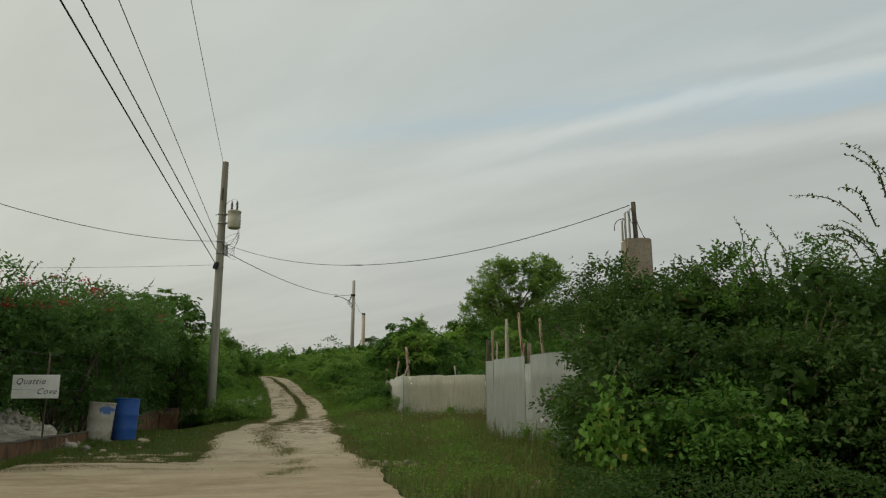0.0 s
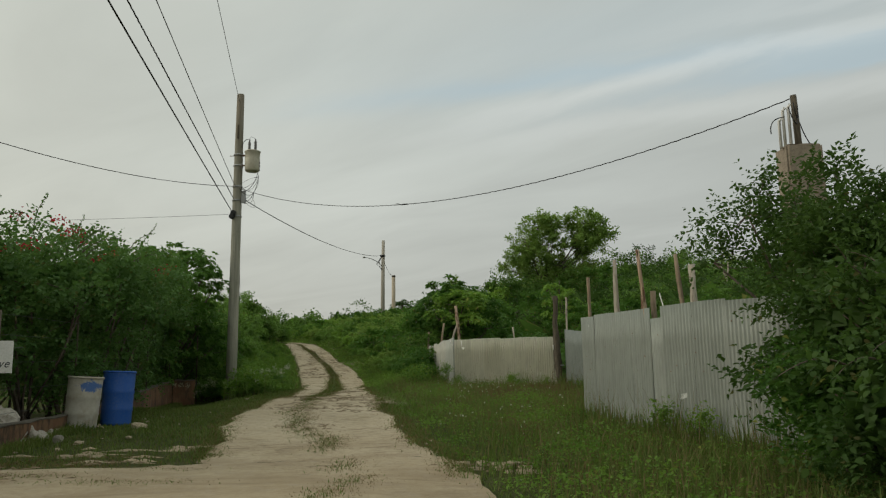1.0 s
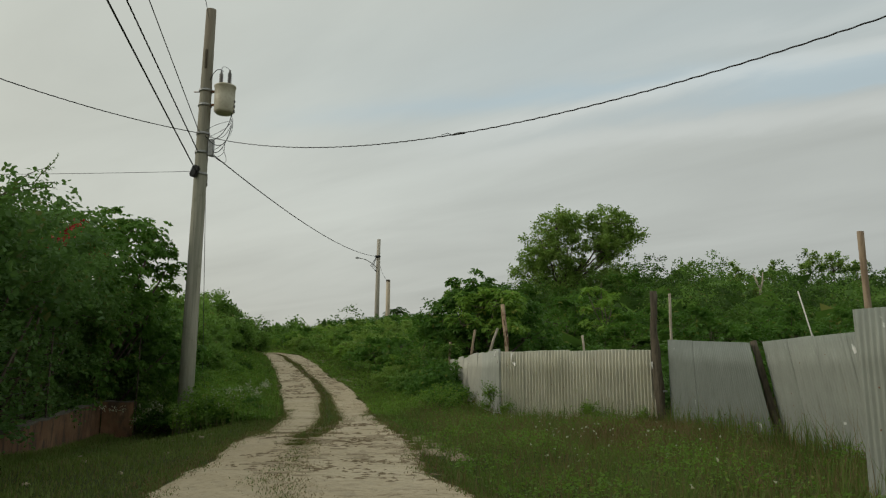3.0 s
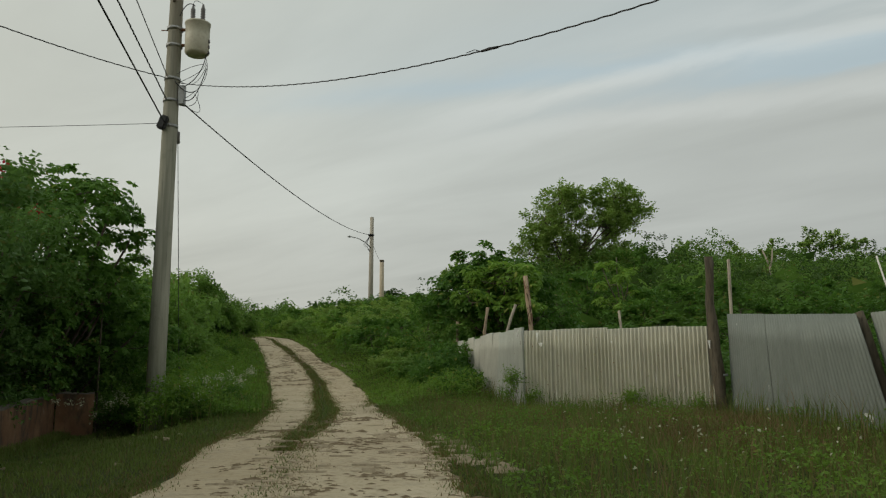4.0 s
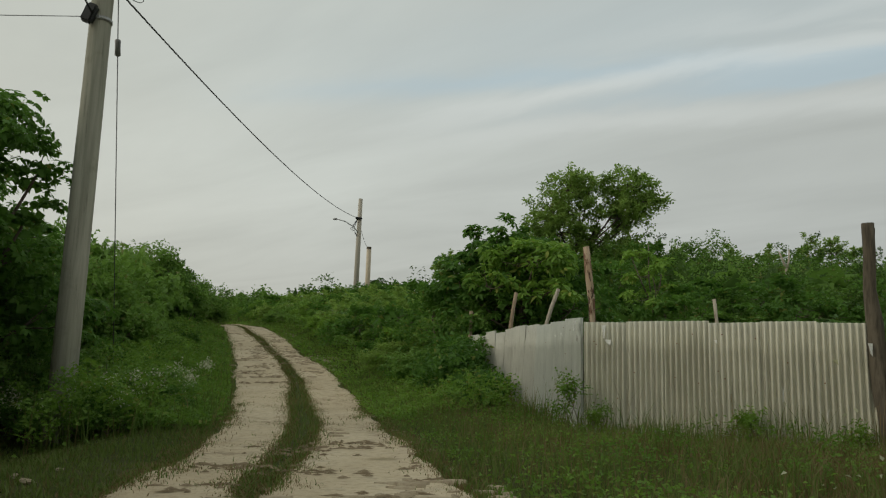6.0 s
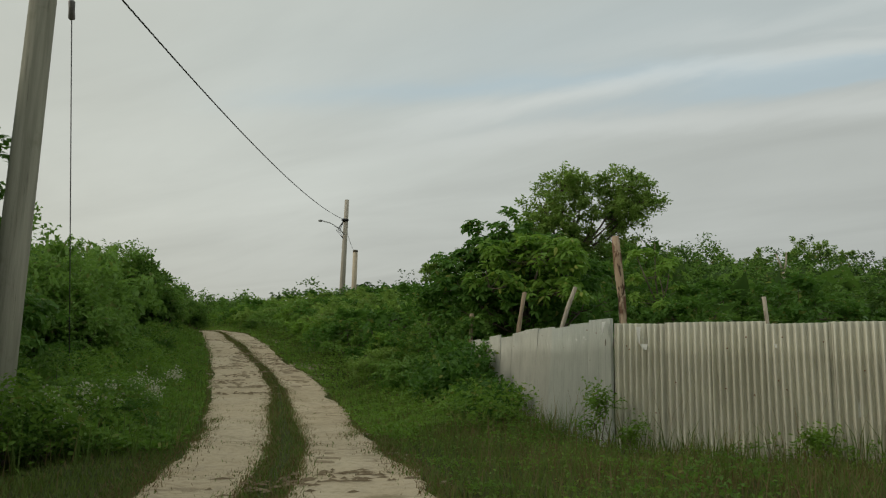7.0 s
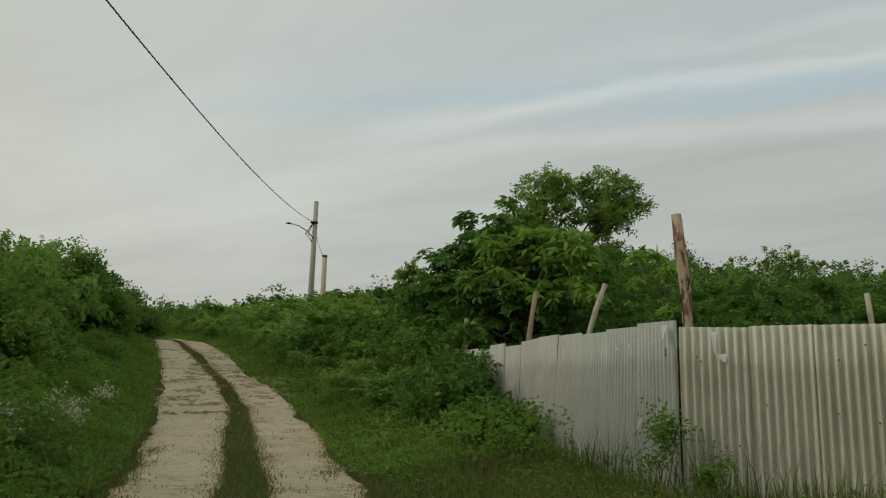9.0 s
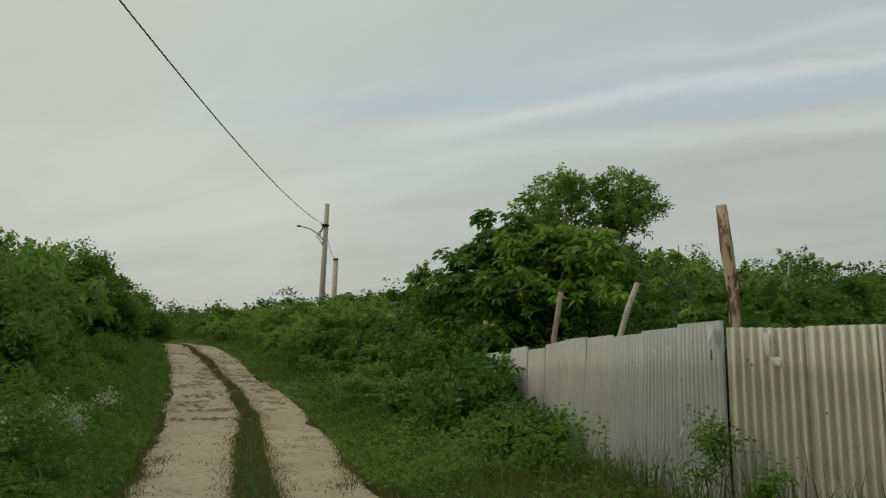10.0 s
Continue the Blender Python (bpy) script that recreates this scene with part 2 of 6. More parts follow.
M_BOARD = two_tone("sign_board_white", (0.74, 0.74, 0.71), (0.80, 0.80, 0.77), (0.62, 0.61, 0.57), 3, 30, 0.6, depth=0.002, strength=0.1)
M_LETTER = two_tone("sign_letter_dark", (0.04, 0.045, 0.05), (0.06, 0.065, 0.07), (0.1, 0.1, 0.1), 20, 60, 0.7)
M_CONCRETE = two_tone("concrete_raw", (0.27, 0.22, 0.165), (0.34, 0.29, 0.22), (0.17, 0.135, 0.10), 3, 24, 0.95, strength=0.6)
M_PIPE = two_tone("pvc_pipe_white", (0.66, 0.64, 0.59), (0.72, 0.70, 0.65), (0.5, 0.47, 0.42), 8, 40, 0.5)
M_ROCKGREY = two_tone("rubble_grey", (0.36, 0.33, 0.28), (0.46, 0.43, 0.37), (0.22, 0.19, 0.15), 4, 22, 0.95, strength=0.6)


def main_pole_material():
    """Grey weathered timber, browner and more worn towards the top, with long dark checks."""
    m, t, b = material("pole_weathered", 0.92, 0.0, 0.2)
    v, lengthwise = coords(t), coords(t, (1, 1, 0.05))
    z = t.nodes.new("ShaderNodeSeparateXYZ")
    t.links.new(v, z.inputs[0])
    c = mix_colour(t, ramp(t, noise_of(t, lengthwise, 9.0, 6, 0.65), [(0.38, 0.0), (0.62, 1.0)]), (0.26, 0.255, 0.205), (0.37, 0.36, 0.295))
    high = math_node(t, "ADD", math_node(t, "MULTIPLY", math_node(t, "SUBTRACT", z.outputs[2], 6.6), 0.22), math_node(t, "MULTIPLY", math_node(t, "SUBTRACT", noise_of(t, lengthwise, 6.0, 6, 0.7), 0.5), 1.6))
    c = mix_colour(t, ramp(t, high, [(0.0, 0.0), (0.7, 0.85)]), c, (0.185, 0.155, 0.115))
    c = mix_colour(t, ramp(t, noise_of(t, lengthwise, 24.0, 5, 0.7), [(0.6, 0.0), (0.72, 0.8)]), c, (0.10, 0.085, 0.065))
    c = mix_colour(t, ramp(t, noise_of(t, v, 2.2, 5, 0.65), [(0.58, 0.0), (0.75, 0.5)]), c, (0.17, 0.175, 0.125))
    t.links.new(c, b.inputs["Base Color"])
    bump(t, b, noise_of(t, lengthwise, 30.0, 5, 0.7), 0.7, 0.015)
    return m


M_MAIN_POLE = main_pole_material()


def plaster_material():
    """Reddish wash on rough plaster, streaked dark from above and mossy."""
    m, t, b = material("wall_plaster", 0.95)
    v = coords(t, space="World")
    drip = coords(t, (1, 1, 0.4), "World")
    c = mix_colour(t, ramp(t, noise_of(t, v, 1.3, 5.0, 0.6), [(0.35, 0.0), (0.65, 1.0)]), (0.125, 0.064, 0.036), (0.23, 0.13, 0.072))
    c = mix_colour(t, ramp(t, noise_of(t, drip, 4.0, 6.0, 0.65), [(0.47, 0.0), (0.6, 0.9)]), c, (0.06, 0.043, 0.03))
    c = mix_colour(t, ramp(t, noise_of(t, drip, 7.0, 4.0, 0.6), [(0.64, 0.0), (0.78, 0.4)]), c, (0.34, 0.27, 0.19))
    c = mix_colour(t, ramp(t, noise_of(t, v, 5.5, 5.0, 0.6), [(0.6, 0.0), (0.74, 0.6)]), c, (0.11, 0.115, 0.05))
    t.links.new(c, b.inputs["Base Color"])
    bump(t, b, noise_of(t, v, 45.0), 0.6, 0.012)
    return m


M_PLASTER = plaster_material()
M_CAP = two_tone("wall_cap_grey", (0.10, 0.088, 0.07), (0.15, 0.135, 0.11), (0.055, 0.048, 0.038), 4, 24, 0.95, strength=0.5)


def drum_white_material():
    m, t, b = material("plastic_white_worn", 0.6)
    v = coords(t)
    c = mix_colour(t, ramp(t, noise_of(t, v, 3.5, 6, 0.65), [(0.4, 0.0), (0.7, 1.0)]), (0.46, 0.44, 0.375), (0.32, 0.28, 0.21))
    c = mix_colour(t, ramp(t, noise_of(t, v, 9.0, 5, 0.7), [(0.55, 0.0), (0.8, 0.8)]), c, (0.56, 0.54, 0.48))
    # what is left of the blue paint, under the rim and at the foot
    z = t.nodes.new("ShaderNodeSeparateXYZ")
    t.links.new(v, z.inputs[0])
    high = math_node(t, "MULTIPLY", math_node(t, "ABSOLUTE", math_node(t, "SUBTRACT", z.outputs[2], 0.76)), -2.6)
    aside = math_node(t, "MULTIPLY", math_node(t, "ABSOLUTE", math_node(t, "SUBTRACT", z.outputs[0], 0.12)), -1.1)
    paint = math_node(t, "ADD", math_node(t, "ADD", high, aside), math_node(t, "MULTIPLY", noise_of(t, v, 6.5, 7, 0.72, 0.6), 1.2))
    c = mix_colour(t, ramp(t, paint, [(0.30, 0.0), (0.40, 0.9)]), c, (0.035, 0.12, 0.36))
    foot = math_node(t, "ADD", math_node(t, "SUBTRACT", 0.12, z.outputs[2]), math_node(t, "SUBTRACT", noise_of(t, v, 8.0, 6, 0.7), 0.45))
    c = mix_colour(t, ramp(t, foot, [(0.1, 0.0), (0.24, 0.7)]), c, (0.08, 0.13, 0.2))
    t.links.new(c, b.inputs["Base Color"])
    return m


M_DRUM_WHITE = drum_white_material()


def zinc_material(name, base, second, rust=0.12, rough=0.5, metal=0.55):
    m, t, b = material(name, rough, metal, 0.4)
    v = coords(t, (1, 1, 0.12), "World")
    v2 = coords(t, space="World")
    r = t.nodes.new("ShaderNodeObjectInfo").outputs["Random"]
    c = mix_colour(t, r, base, second)
    c = mix_colour(t, ramp(t, noise_of(t, v, 9.0, 5, 0.6), [(0.45, 0.0), (0.75, 0.5)]), c, tuple(k * 0.68 for k in base))
    c = mix_colour(t, ramp(t, noise_of(t, v2, 1.7, 6, 0.7), [(0.45, 0.0), (0.75, 0.45)]), c, tuple(min(1, k * 1.25) for k in second))
    c = mix_colour(t, ramp(t, noise_of(t, v, 5.0, 7, 0.7), [(0.72 - rust, 0.0), (0.85 - rust, 0.55)]), c, (0.22, 0.16, 0.10))
    c = mix_colour(t, ramp(t, noise_of(t, v2, 3.3, 3, 0.5, 0.6), [(0.71, 0.0), (0.745, 0.8)]), c, (0.72, 0.72, 0.68))
    t.links.new(c, b.inputs["Base Color"])
    rr = ramp(t, noise_of(t, v2, 4.0, 5, 0.6), [(0.3, rough - 0.1), (0.7, rough + 0.14)])
    t.links.new(rr, b.inputs["Roughness"])
    bump(t, b, noise_of(t, v2, 7.0, 4, 0.5), 0.25, 0.02)
    return m


M_ZINC_WARM = zinc_material("zinc_weathered", (0.502, 0.483, 0.376), (0.58, 0.56, 0.455), 0.10, 0.6, 0.2)
M_ZINC_COOL = zinc_material("zinc_cool", (0.398, 0.409, 0.354), (0.456, 0.467, 0.409), 0.05, 0.6, 0.2)
M_ZINC_PALE = zinc_material("zinc_pale", (0.42, 0.412, 0.35), (0.471, 0.467, 0.401), 0.07, 0.6, 0.2)
M_ZINC_DULL = zinc_material("zinc_dull", (0.257, 0.276, 0.238), (0.297, 0.317, 0.275), 0.05, 0.6, 0.2)
M_TORN = zinc_material("zinc_torn_bright", (0.72, 0.72, 0.68), (0.8, 0.8, 0.76), 0.02, 0.4, 0.3)
M_ZINC_FLAT = zinc_material("zinc_flat_grey", (0.186, 0.208, 0.186), (0.21, 0.234, 0.208), 0.05, 0.55, 0.2)


def road_material():
    m, t, b = material("marl_road", 0.97, 0.0, 0.15)
    v = coords(t, space="World")
    wide = coords(t, (0.75, 1.5, 1.0), "World")
    c = mix_colour(t, ramp(t, noise_of(t, v, 0.7, 5, 0.6, 0.4), [(0.35, 0.0), (0.68, 1.0)]), (0.475, 0.385, 0.255), (0.585, 0.495, 0.35))
    # browner earth trodden over the marl at the mouth of the track
    sep = t.nodes.new("ShaderNodeSeparateXYZ")
    t.links.new(v, sep.inputs[0])
    reach = math_node(t, "ADD", sep.outputs[1], math_node(t, "MULTIPLY", noise_of(t, v, 0.6, 5, 0.6), 9.0))
    brown = node(t, "ShaderNodeMapRange", From_Min=16.0, From_Max=21.5, To_Min=1.0, To_Max=0.0)
    t.links.new(reach, brown.inputs[0])
    earth = mix_colour(t, ramp(t, noise_of(t, coords(t, (0.6, 1.6, 1.0), "World"), 1.1, 7, 0.68, 0.5), [(0.42, 0.0), (0.62, 1.0)]), (0.41, 0.33, 0.215), (0.27, 0.205, 0.125))
    c = mix_colour(t, brown.outputs[0], c, earth)
    c = mix_colour(t, ramp(t, noise_of(t, v, 5.5, 6, 0.65), [(0.5, 0.0), (0.72, 0.6)]), c, (0.38, 0.32, 0.24))
    # edges of the bedded rock, lying across the way in places
    crack = node(t, "ShaderNodeTexVoronoi", Scale=2.3, Randomness=1.0)
    crack.feature = "DISTANCE_TO_EDGE"
    bent = t.nodes.new("ShaderNodeVectorMath")
    bent.operation = "MULTIPLY_ADD"
    nz = node(t, "ShaderNodeTexNoise", Scale=2.0, Detail=4.0)
    t.links.new(v, nz.inputs["Vector"])
    t.links.new(nz.outputs[1], bent.inputs[0])
    bent.inputs[1].default_value = (0.9, 0.9, 0.0)
    t.links.new(wide, bent.inputs[2])
    t.links.new(bent.outputs[0], crack.inputs["Vector"])
    strata = ramp(t, noise_of(t, coords(t, (0.9, 2.8, 1.0), "World"), 2.0, 7, 0.74, 1.2), [(0.56, 0.0), (0.61, 1.0)])
    ledge = math_node(t, "ADD", math_node(t, "MAXIMUM", math_node(t, "MULTIPLY", ramp(t, crack.outputs[0], [(0.0, 1.0), (0.05, 0.0)]), 0.45), strata), ramp(t, noise_of(t, wide, 4.0, 7, 0.7, 0.5), [(0.57, 0.0), (0.64, 0.8)]), clamp=True)
    where = noise_of(t, v, 0.42, 3, 0.55)
    k = math_node(t, "MULTIPLY", ledge, ramp(t, where, [(0.47, 0.0), (0.60, 0.9)]))
    c = mix_colour(t, k, c, (0.25, 0.195, 0.13))
    c = mix_colour(t, ramp(t, noise_of(t, v, 13.0, 6, 0.7), [(0.48, 0.0), (0.68, 0.55)]), c, (0.30, 0.225, 0.14))
    # thin weeds and moss
    green = math_node(t, "MULTIPLY", ramp(t, noise_of(t, wide, 1.5, 6, 0.7), [(0.6, 0.0), (0.7, 1.0)]), 0.55)
    c = mix_colour(t, green, c, (0.16, 0.14, 0.065))
    c = mix_colour(t, ramp(t, noise_of(t, v, 38.0, 3, 0.6), [(0.6, 0.0), (0.8, 0.5)]), c, (0.62, 0.55, 0.44))
    t.links.new(c, b.inputs["Base Color"])
    hgt = math_node(t, "ADD", math_node(t, "MULTIPLY", noise_of(t, v, 24.0, 5, 0.65), 0.5), math_node(t, "MULTIPLY", k, -0.8))
    bump(t, b, hgt, 0.45, 0.03)
    return m


def ground_material():
    m, t, b = material("grassy_ground", 1.0, 0.0, 0.1)
    v = coords(t, space="World")
    c = mix_colour(t, ramp(t, noise_of(t, v, 0.5, 6, 0.65), [(0.35, 0.0), (0.68, 1.0)]), (0.05, 0.068, 0.02), (0.085, 0.09, 0.03))
    c = mix_colour(t, ramp(t, noise_of(t, v, 2.4, 7, 0.7), [(0.55, 0.0), (0.72, 0.7)]), c, (0.15, 0.12, 0.07))
    c = mix_colour(t, ramp(t, noise_of(t, v, 18.0, 4, 0.7), [(0.5, 0.0), (0.75, 0.6)]), c, (0.03, 0.045, 0.012))
    t.links.new(c, b.inputs["Base Color"])
    bump(t, b, noise_of(t, v, 14.0, 5, 0.7), 0.8, 0.05)
    return m


M_ROAD, M_GROUND = road_material(), ground_material()

# ---------------------------------------------------------------- building helpers


def part(name, me, mat, parent=None, label="", matrix=None):
    """Links a bmesh or mesh as one object, under a thing or at top level."""
    if isinstance(me, bmesh.types.BMesh):
        bm, me = me, bpy.data.meshes.new(name)
        bm.to_mesh(me)
        bm.free()
    if not me.materials:
        me.materials.append(mat)
    ob = new(name, me)
    if parent is not None:
        ob.parent = parent
    if matrix is not None:
        ob.matrix_basis = matrix
    return tagged(ob, label)


def thing(name, label, category, place=(0, 0, 0), group="", kind="", turn=0.0):
    ob = new(name)
    ob.empty_display_size = 0.2
    ob.matrix_basis = pose(*place, 0, 0, turn)
    return tagged(ob, label, category, group, kind)


def mesh_from(name, co, faces, smooth=False):
    """A mesh from numpy arrays of corners and of faces that all have the same number of corners."""
    me = bpy.data.meshes.new(name)
    n, k = faces.shape
    me.vertices.add(len(co))
    me.vertices.foreach_set("co", np.ascontiguousarray(co, dtype=np.float32).ravel())
    me.loops.add(n * k)
    me.loops.foreach_set("vertex_index", np.ascontiguousarray(faces, dtype=np.int32).ravel())
    me.polygons.add(n)
    me.polygons.foreach_set("loop_start", np.arange(0, n * k, k, dtype=np.int32))
    if smooth:
        me.polygons.foreach_set("use_smooth", np.ones(n, dtype=bool))
    me.update(calc_edges=True)
    return me


def tube(points, radii, sides=8, cap=True, bm=None, ridge=0.0, rng=None):
    """A round, tapered, bent bar through the points."""
    bm = bm or bmesh.new()
    pts = [Vector(p) for p in points]
    rings = []
    for i, p in enumerate(pts):
        d = (pts[min(i + 1, len(pts) - 1)] - pts[max(i - 1, 0)]).normalized()
        u = Vector((-d.y, d.x, 0)).normalized() if abs(d.z) < 0.9 else (Vector((1, 0, 0)) - d * d.x).normalized()
        w = d.cross(u)
        r = radii[i] if isinstance(radii, (list, tuple)) else radii
        ring = []
        for s in range(sides):
            a = 2 * math.pi * s / sides
            k = r * (1 + (rng.uniform(-ridge, ridge) if rng else 0))
            ring.append(bm.verts.new(p + u * (k * math.cos(a)) + w * (k * math.sin(a))))
        rings.append(ring)
    for a, b in zip(rings, rings[1:]):
        for s in range(sides):
            f = bm.faces.new((a[s], a[(s + 1) % sides], b[(s + 1) % sides], b[s]))
            f.smooth = True
    if cap:
        bm.faces.new(rings[0][::-1])
        bm.faces.new(rings[-1])
    return bm


def box(bm, size, centre, bevel=0.0):
    m = Matrix.Translation(centre) @ Matrix.Diagonal((*size, 1))
    made = bmesh.ops.create_cube(bm, size=1, matrix=m)["verts"]
    if bevel:
        edges = list({e for v in made for e in v.link_edges})
        bmesh.ops.bevel(bm, geom=edges, offset=bevel, segments=2, affect="EDGES")
    return bm


def lathe(profile, sides=24, bm=None, centre=(0, 0, 0)):
    """Turns a profile of (radius, height) round the upright axis."""
    bm = bm or bmesh.new()
    rings = [[bm.verts.new((centre[0] + r * math.cos(2 * math.pi * s / sides), centre[1] + r * math.sin(2 * math.pi * s / sides), centre[2] + z)) for s in range(sides)] for r, z in profile]
    for a, b in zip(rings, rings[1:]):
        for s in range(sides):
            bm.faces.new((a[s], a[(s + 1) % sides], b[(s + 1) % sides], b[s])).smooth = True
    return bm


def unit(v):
    return v / np.maximum(np.linalg.norm(v, axis=1, keepdims=True), 1e-6)


def leaf_mesh(rng, pos, way, length, width, fold=0.25, jitter=0.3, fine=False):
    """Pointed leaves: corners and triangles. pos: where each one is attached; way: where it points. fine: rounder, arched leaves."""
    n = len(pos)
    way = unit(way)
    side = unit(np.cross(way, rng.normal(size=(n, 3)) * 0.6 + np.array([0, 0, 1.0])))
    up = np.cross(side, way)
    ln = (length * rng.uniform(1 - jitter, 1 + jitter, n))[:, None]
    wd = (width * rng.uniform(1 - jitter, 1 + jitter, n))[:, None]
    if fine:
        low, high = pos + way * ln * 0.28 + up * ln * 0.05, pos + way * ln * 0.68 + up * ln * 0.03
        tip = pos + way * ln - up * ln * rng.uniform(0.02, 0.22, (n, 1))
        co = np.stack([pos, low + side * wd * 0.46, high + side * wd * 0.42, tip, high - side * wd * 0.42, low - side * wd * 0.46], 1).reshape(-1, 3)
        base = np.arange(n)[:, None] * 6
        return co, np.concatenate([base + [0, 1, 5], base + [1, 2, 4], base + [1, 4, 5], base + [2, 3, 4]], 1).reshape(-1, 3)
    mid = pos + way * ln * 0.42
    tip = pos + way * ln - up * ln * 0.12
    co = np.stack([pos, mid + side * wd * 0.5 + up * wd * fold, tip, mid - side * wd * 0.5 + up * wd * fold], 1).reshape(-1, 3)
    base = np.arange(n)[:, None] * 4
    return co, np.concatenate([base + [0, 1, 2], base + [0, 2, 3]], 1).reshape(-1, 3)


def sphere_ways(rng, n, low=-0.35):
    """Ways spread over a ball, without those that point below low."""
    z = rng.uniform(low, 1, n)
    a = rng.uniform(0, 2 * math.pi, n)
    r = np.sqrt(1 - z * z)
    return np.stack([r * np.cos(a), r * np.sin(a), z], 1)


def crown_leaves(rng, blobs, clusters, per, length, width, spread=0.22, inside=0.3, whorl=False, low=-0.35, lumps=0.16, bunch=8, clump=0.3, fine=False):
    """Leafy twigs gathered in bunches over a crown made of several rounded masses. Returns corners, triangles, bunch centres and their masses."""
    b = np.array(blobs, dtype=float)
    area = b[:, 3] * b[:, 4] + b[:, 4] * b[:, 5] + b[:, 3] * b[:, 5]
    few = max(5, clusters // bunch)
    mass = rng.choice(len(b), few, p=area / area.sum())
    w = sphere_ways(rng, few, low)
    centre = b[mass, :3] + w * b[mass, 3:6] * rng.uniform(0.72, 0.95 + lumps, few)[:, None]
    facing = unit(w / b[mass, 3:6])
    size = clump * rng.uniform(0.55, 1.35, few)
    # twigs of each bunch, on its outer and upper side
    outer = int(clusters * (1 - inside))
    i = rng.integers(0, few, outer)
    v = unit(sphere_ways(rng, outer, -0.55) + facing[i] * 0.55 + np.array([0, 0, 0.15]))
    c = centre[i] + v * (size[i] * rng.uniform(0.45, 1.0, outer))[:, None] * np.array([1.15, 1.15, 0.8])
    out = unit(v + facing[i] * 0.4)
    # twigs scattered deeper in the crown
    j = rng.choice(len(b), clusters - outer, p=area / area.sum())
    v = sphere_ways(rng, len(j), low)
    c = np.concatenate([c, b[j, :3] + v * b[j, 3:6] * rng.uniform(0.4, 0.8, len(j))[:, None]])
    out = np.concatenate([out, unit(v / b[j, 3:6])])
    n = clusters * per
    cc, oo = np.repeat(c, per, 0), np.repeat(out, per, 0)
    if whorl:
        a = np.tile(np.arange(per) * 2 * math.pi / per, clusters) + np.repeat(rng.uniform(0, 6.3, clusters), per) + rng.normal(size=n) * 0.12
        axis = unit(out * 0.6 + np.array([0, 0, 0.7]) + rng.normal(size=(clusters, 3)) * 0.2)
        one = unit(np.cross(axis, rng.normal(size=(clusters, 3))))
        two = np.cross(axis, one)
        ax, u, v = (np.repeat(k, per, 0) for k in (axis, one, two))
        way = unit(u * np.cos(a)[:, None] + v * np.sin(a)[:, None] + ax * rng.uniform(-0.35, 0.25, (n, 1)) - np.array([0, 0, 0.18]))
        pos = cc + way * length * 0.12
    else:
        # leaves set along a twig, to both sides of it
        twig = unit(out * 0.8 + rng.normal(size=(clusters, 3)) * 0.45 + np.array([0, 0, 0.1]))
        side = unit(np.cross(twig, rng.normal(size=(clusters, 3)) * 0.5 + np.array([0, 0, 1.0])))
        tt, ss = np.repeat(twig, per, 0), np.repeat(side, per, 0)
        along = np.tile(np.linspace(-1.0, 1.0, per), clusters) * spread * 1.7
        sign = np.tile(np.where(np.arange(per) % 2 == 0, 1.0, -1.0), clusters)
        pos = cc + tt * along[:, None] - np.array([0, 0, 1.0]) * (along ** 2)[:, None] * 0.5 + rng.normal(size=(n, 3)) * spread * 0.16
        way = unit(ss * sign[:, None] + tt * 0.55 + rng.normal(size=(n, 3)) * 0.35 - np.array([0, 0, 0.15]))
    co, fa = leaf_mesh(rng, pos, way, length, width, fine=fine)
    return co, fa, centre, mass


def limbs(rng, base, blobs, centres, pick, trunk_r, twigs=40, stems=1, sides=6):
    """Trunk or stems from the ground to each mass of the crown, and twigs out to its clusters."""
    bm = bmesh.new()
    base = Vector(base)
    hub_z = min(b[2] - b[5] * 0.4 for b in blobs)
    hub = Vector((base.x + rng.uniform(-0.1, 0.1), base.y + rng.uniform(-0.1, 0.1), max(base.z + 0.25, hub_z)))
    if stems == 1:
        tube([base - Vector((0, 0, 0.1)), base.lerp(hub, 0.5) + Vector((rng.uniform(-0.06, 0.06), 0, 0)), hub], [trunk_r * 1.25, trunk_r, trunk_r * 0.85], sides, bm=bm)
    for b in blobs:
        mid = Vector(b[:3])
        start = hub if stems == 1 else base + Vector((rng.uniform(-0.3, 0.3), rng.uniform(-0.3, 0.3), -0.05))
        bend = start.lerp(mid, 0.5) + Vector((rng.uniform(-0.2, 0.2), rng.uniform(-0.2, 0.2), -0.1))
        tube([start, bend, mid], [trunk_r * 0.7, trunk_r * 0.5, trunk_r * 0.3], 5, bm=bm)
    for i in rng.choice(len(centres), min(twigs, len(centres)), replace=False):
        mid, end = Vector(blobs[pick[i]][:3]), Vector(centres[i])
        tube([mid, mid.lerp(end, 0.55) + Vector((0, 0, -0.05)), end], [trunk_r * 0.25, trunk_r * 0.16, 0.006], 4, cap=False, bm=bm)
    return bm


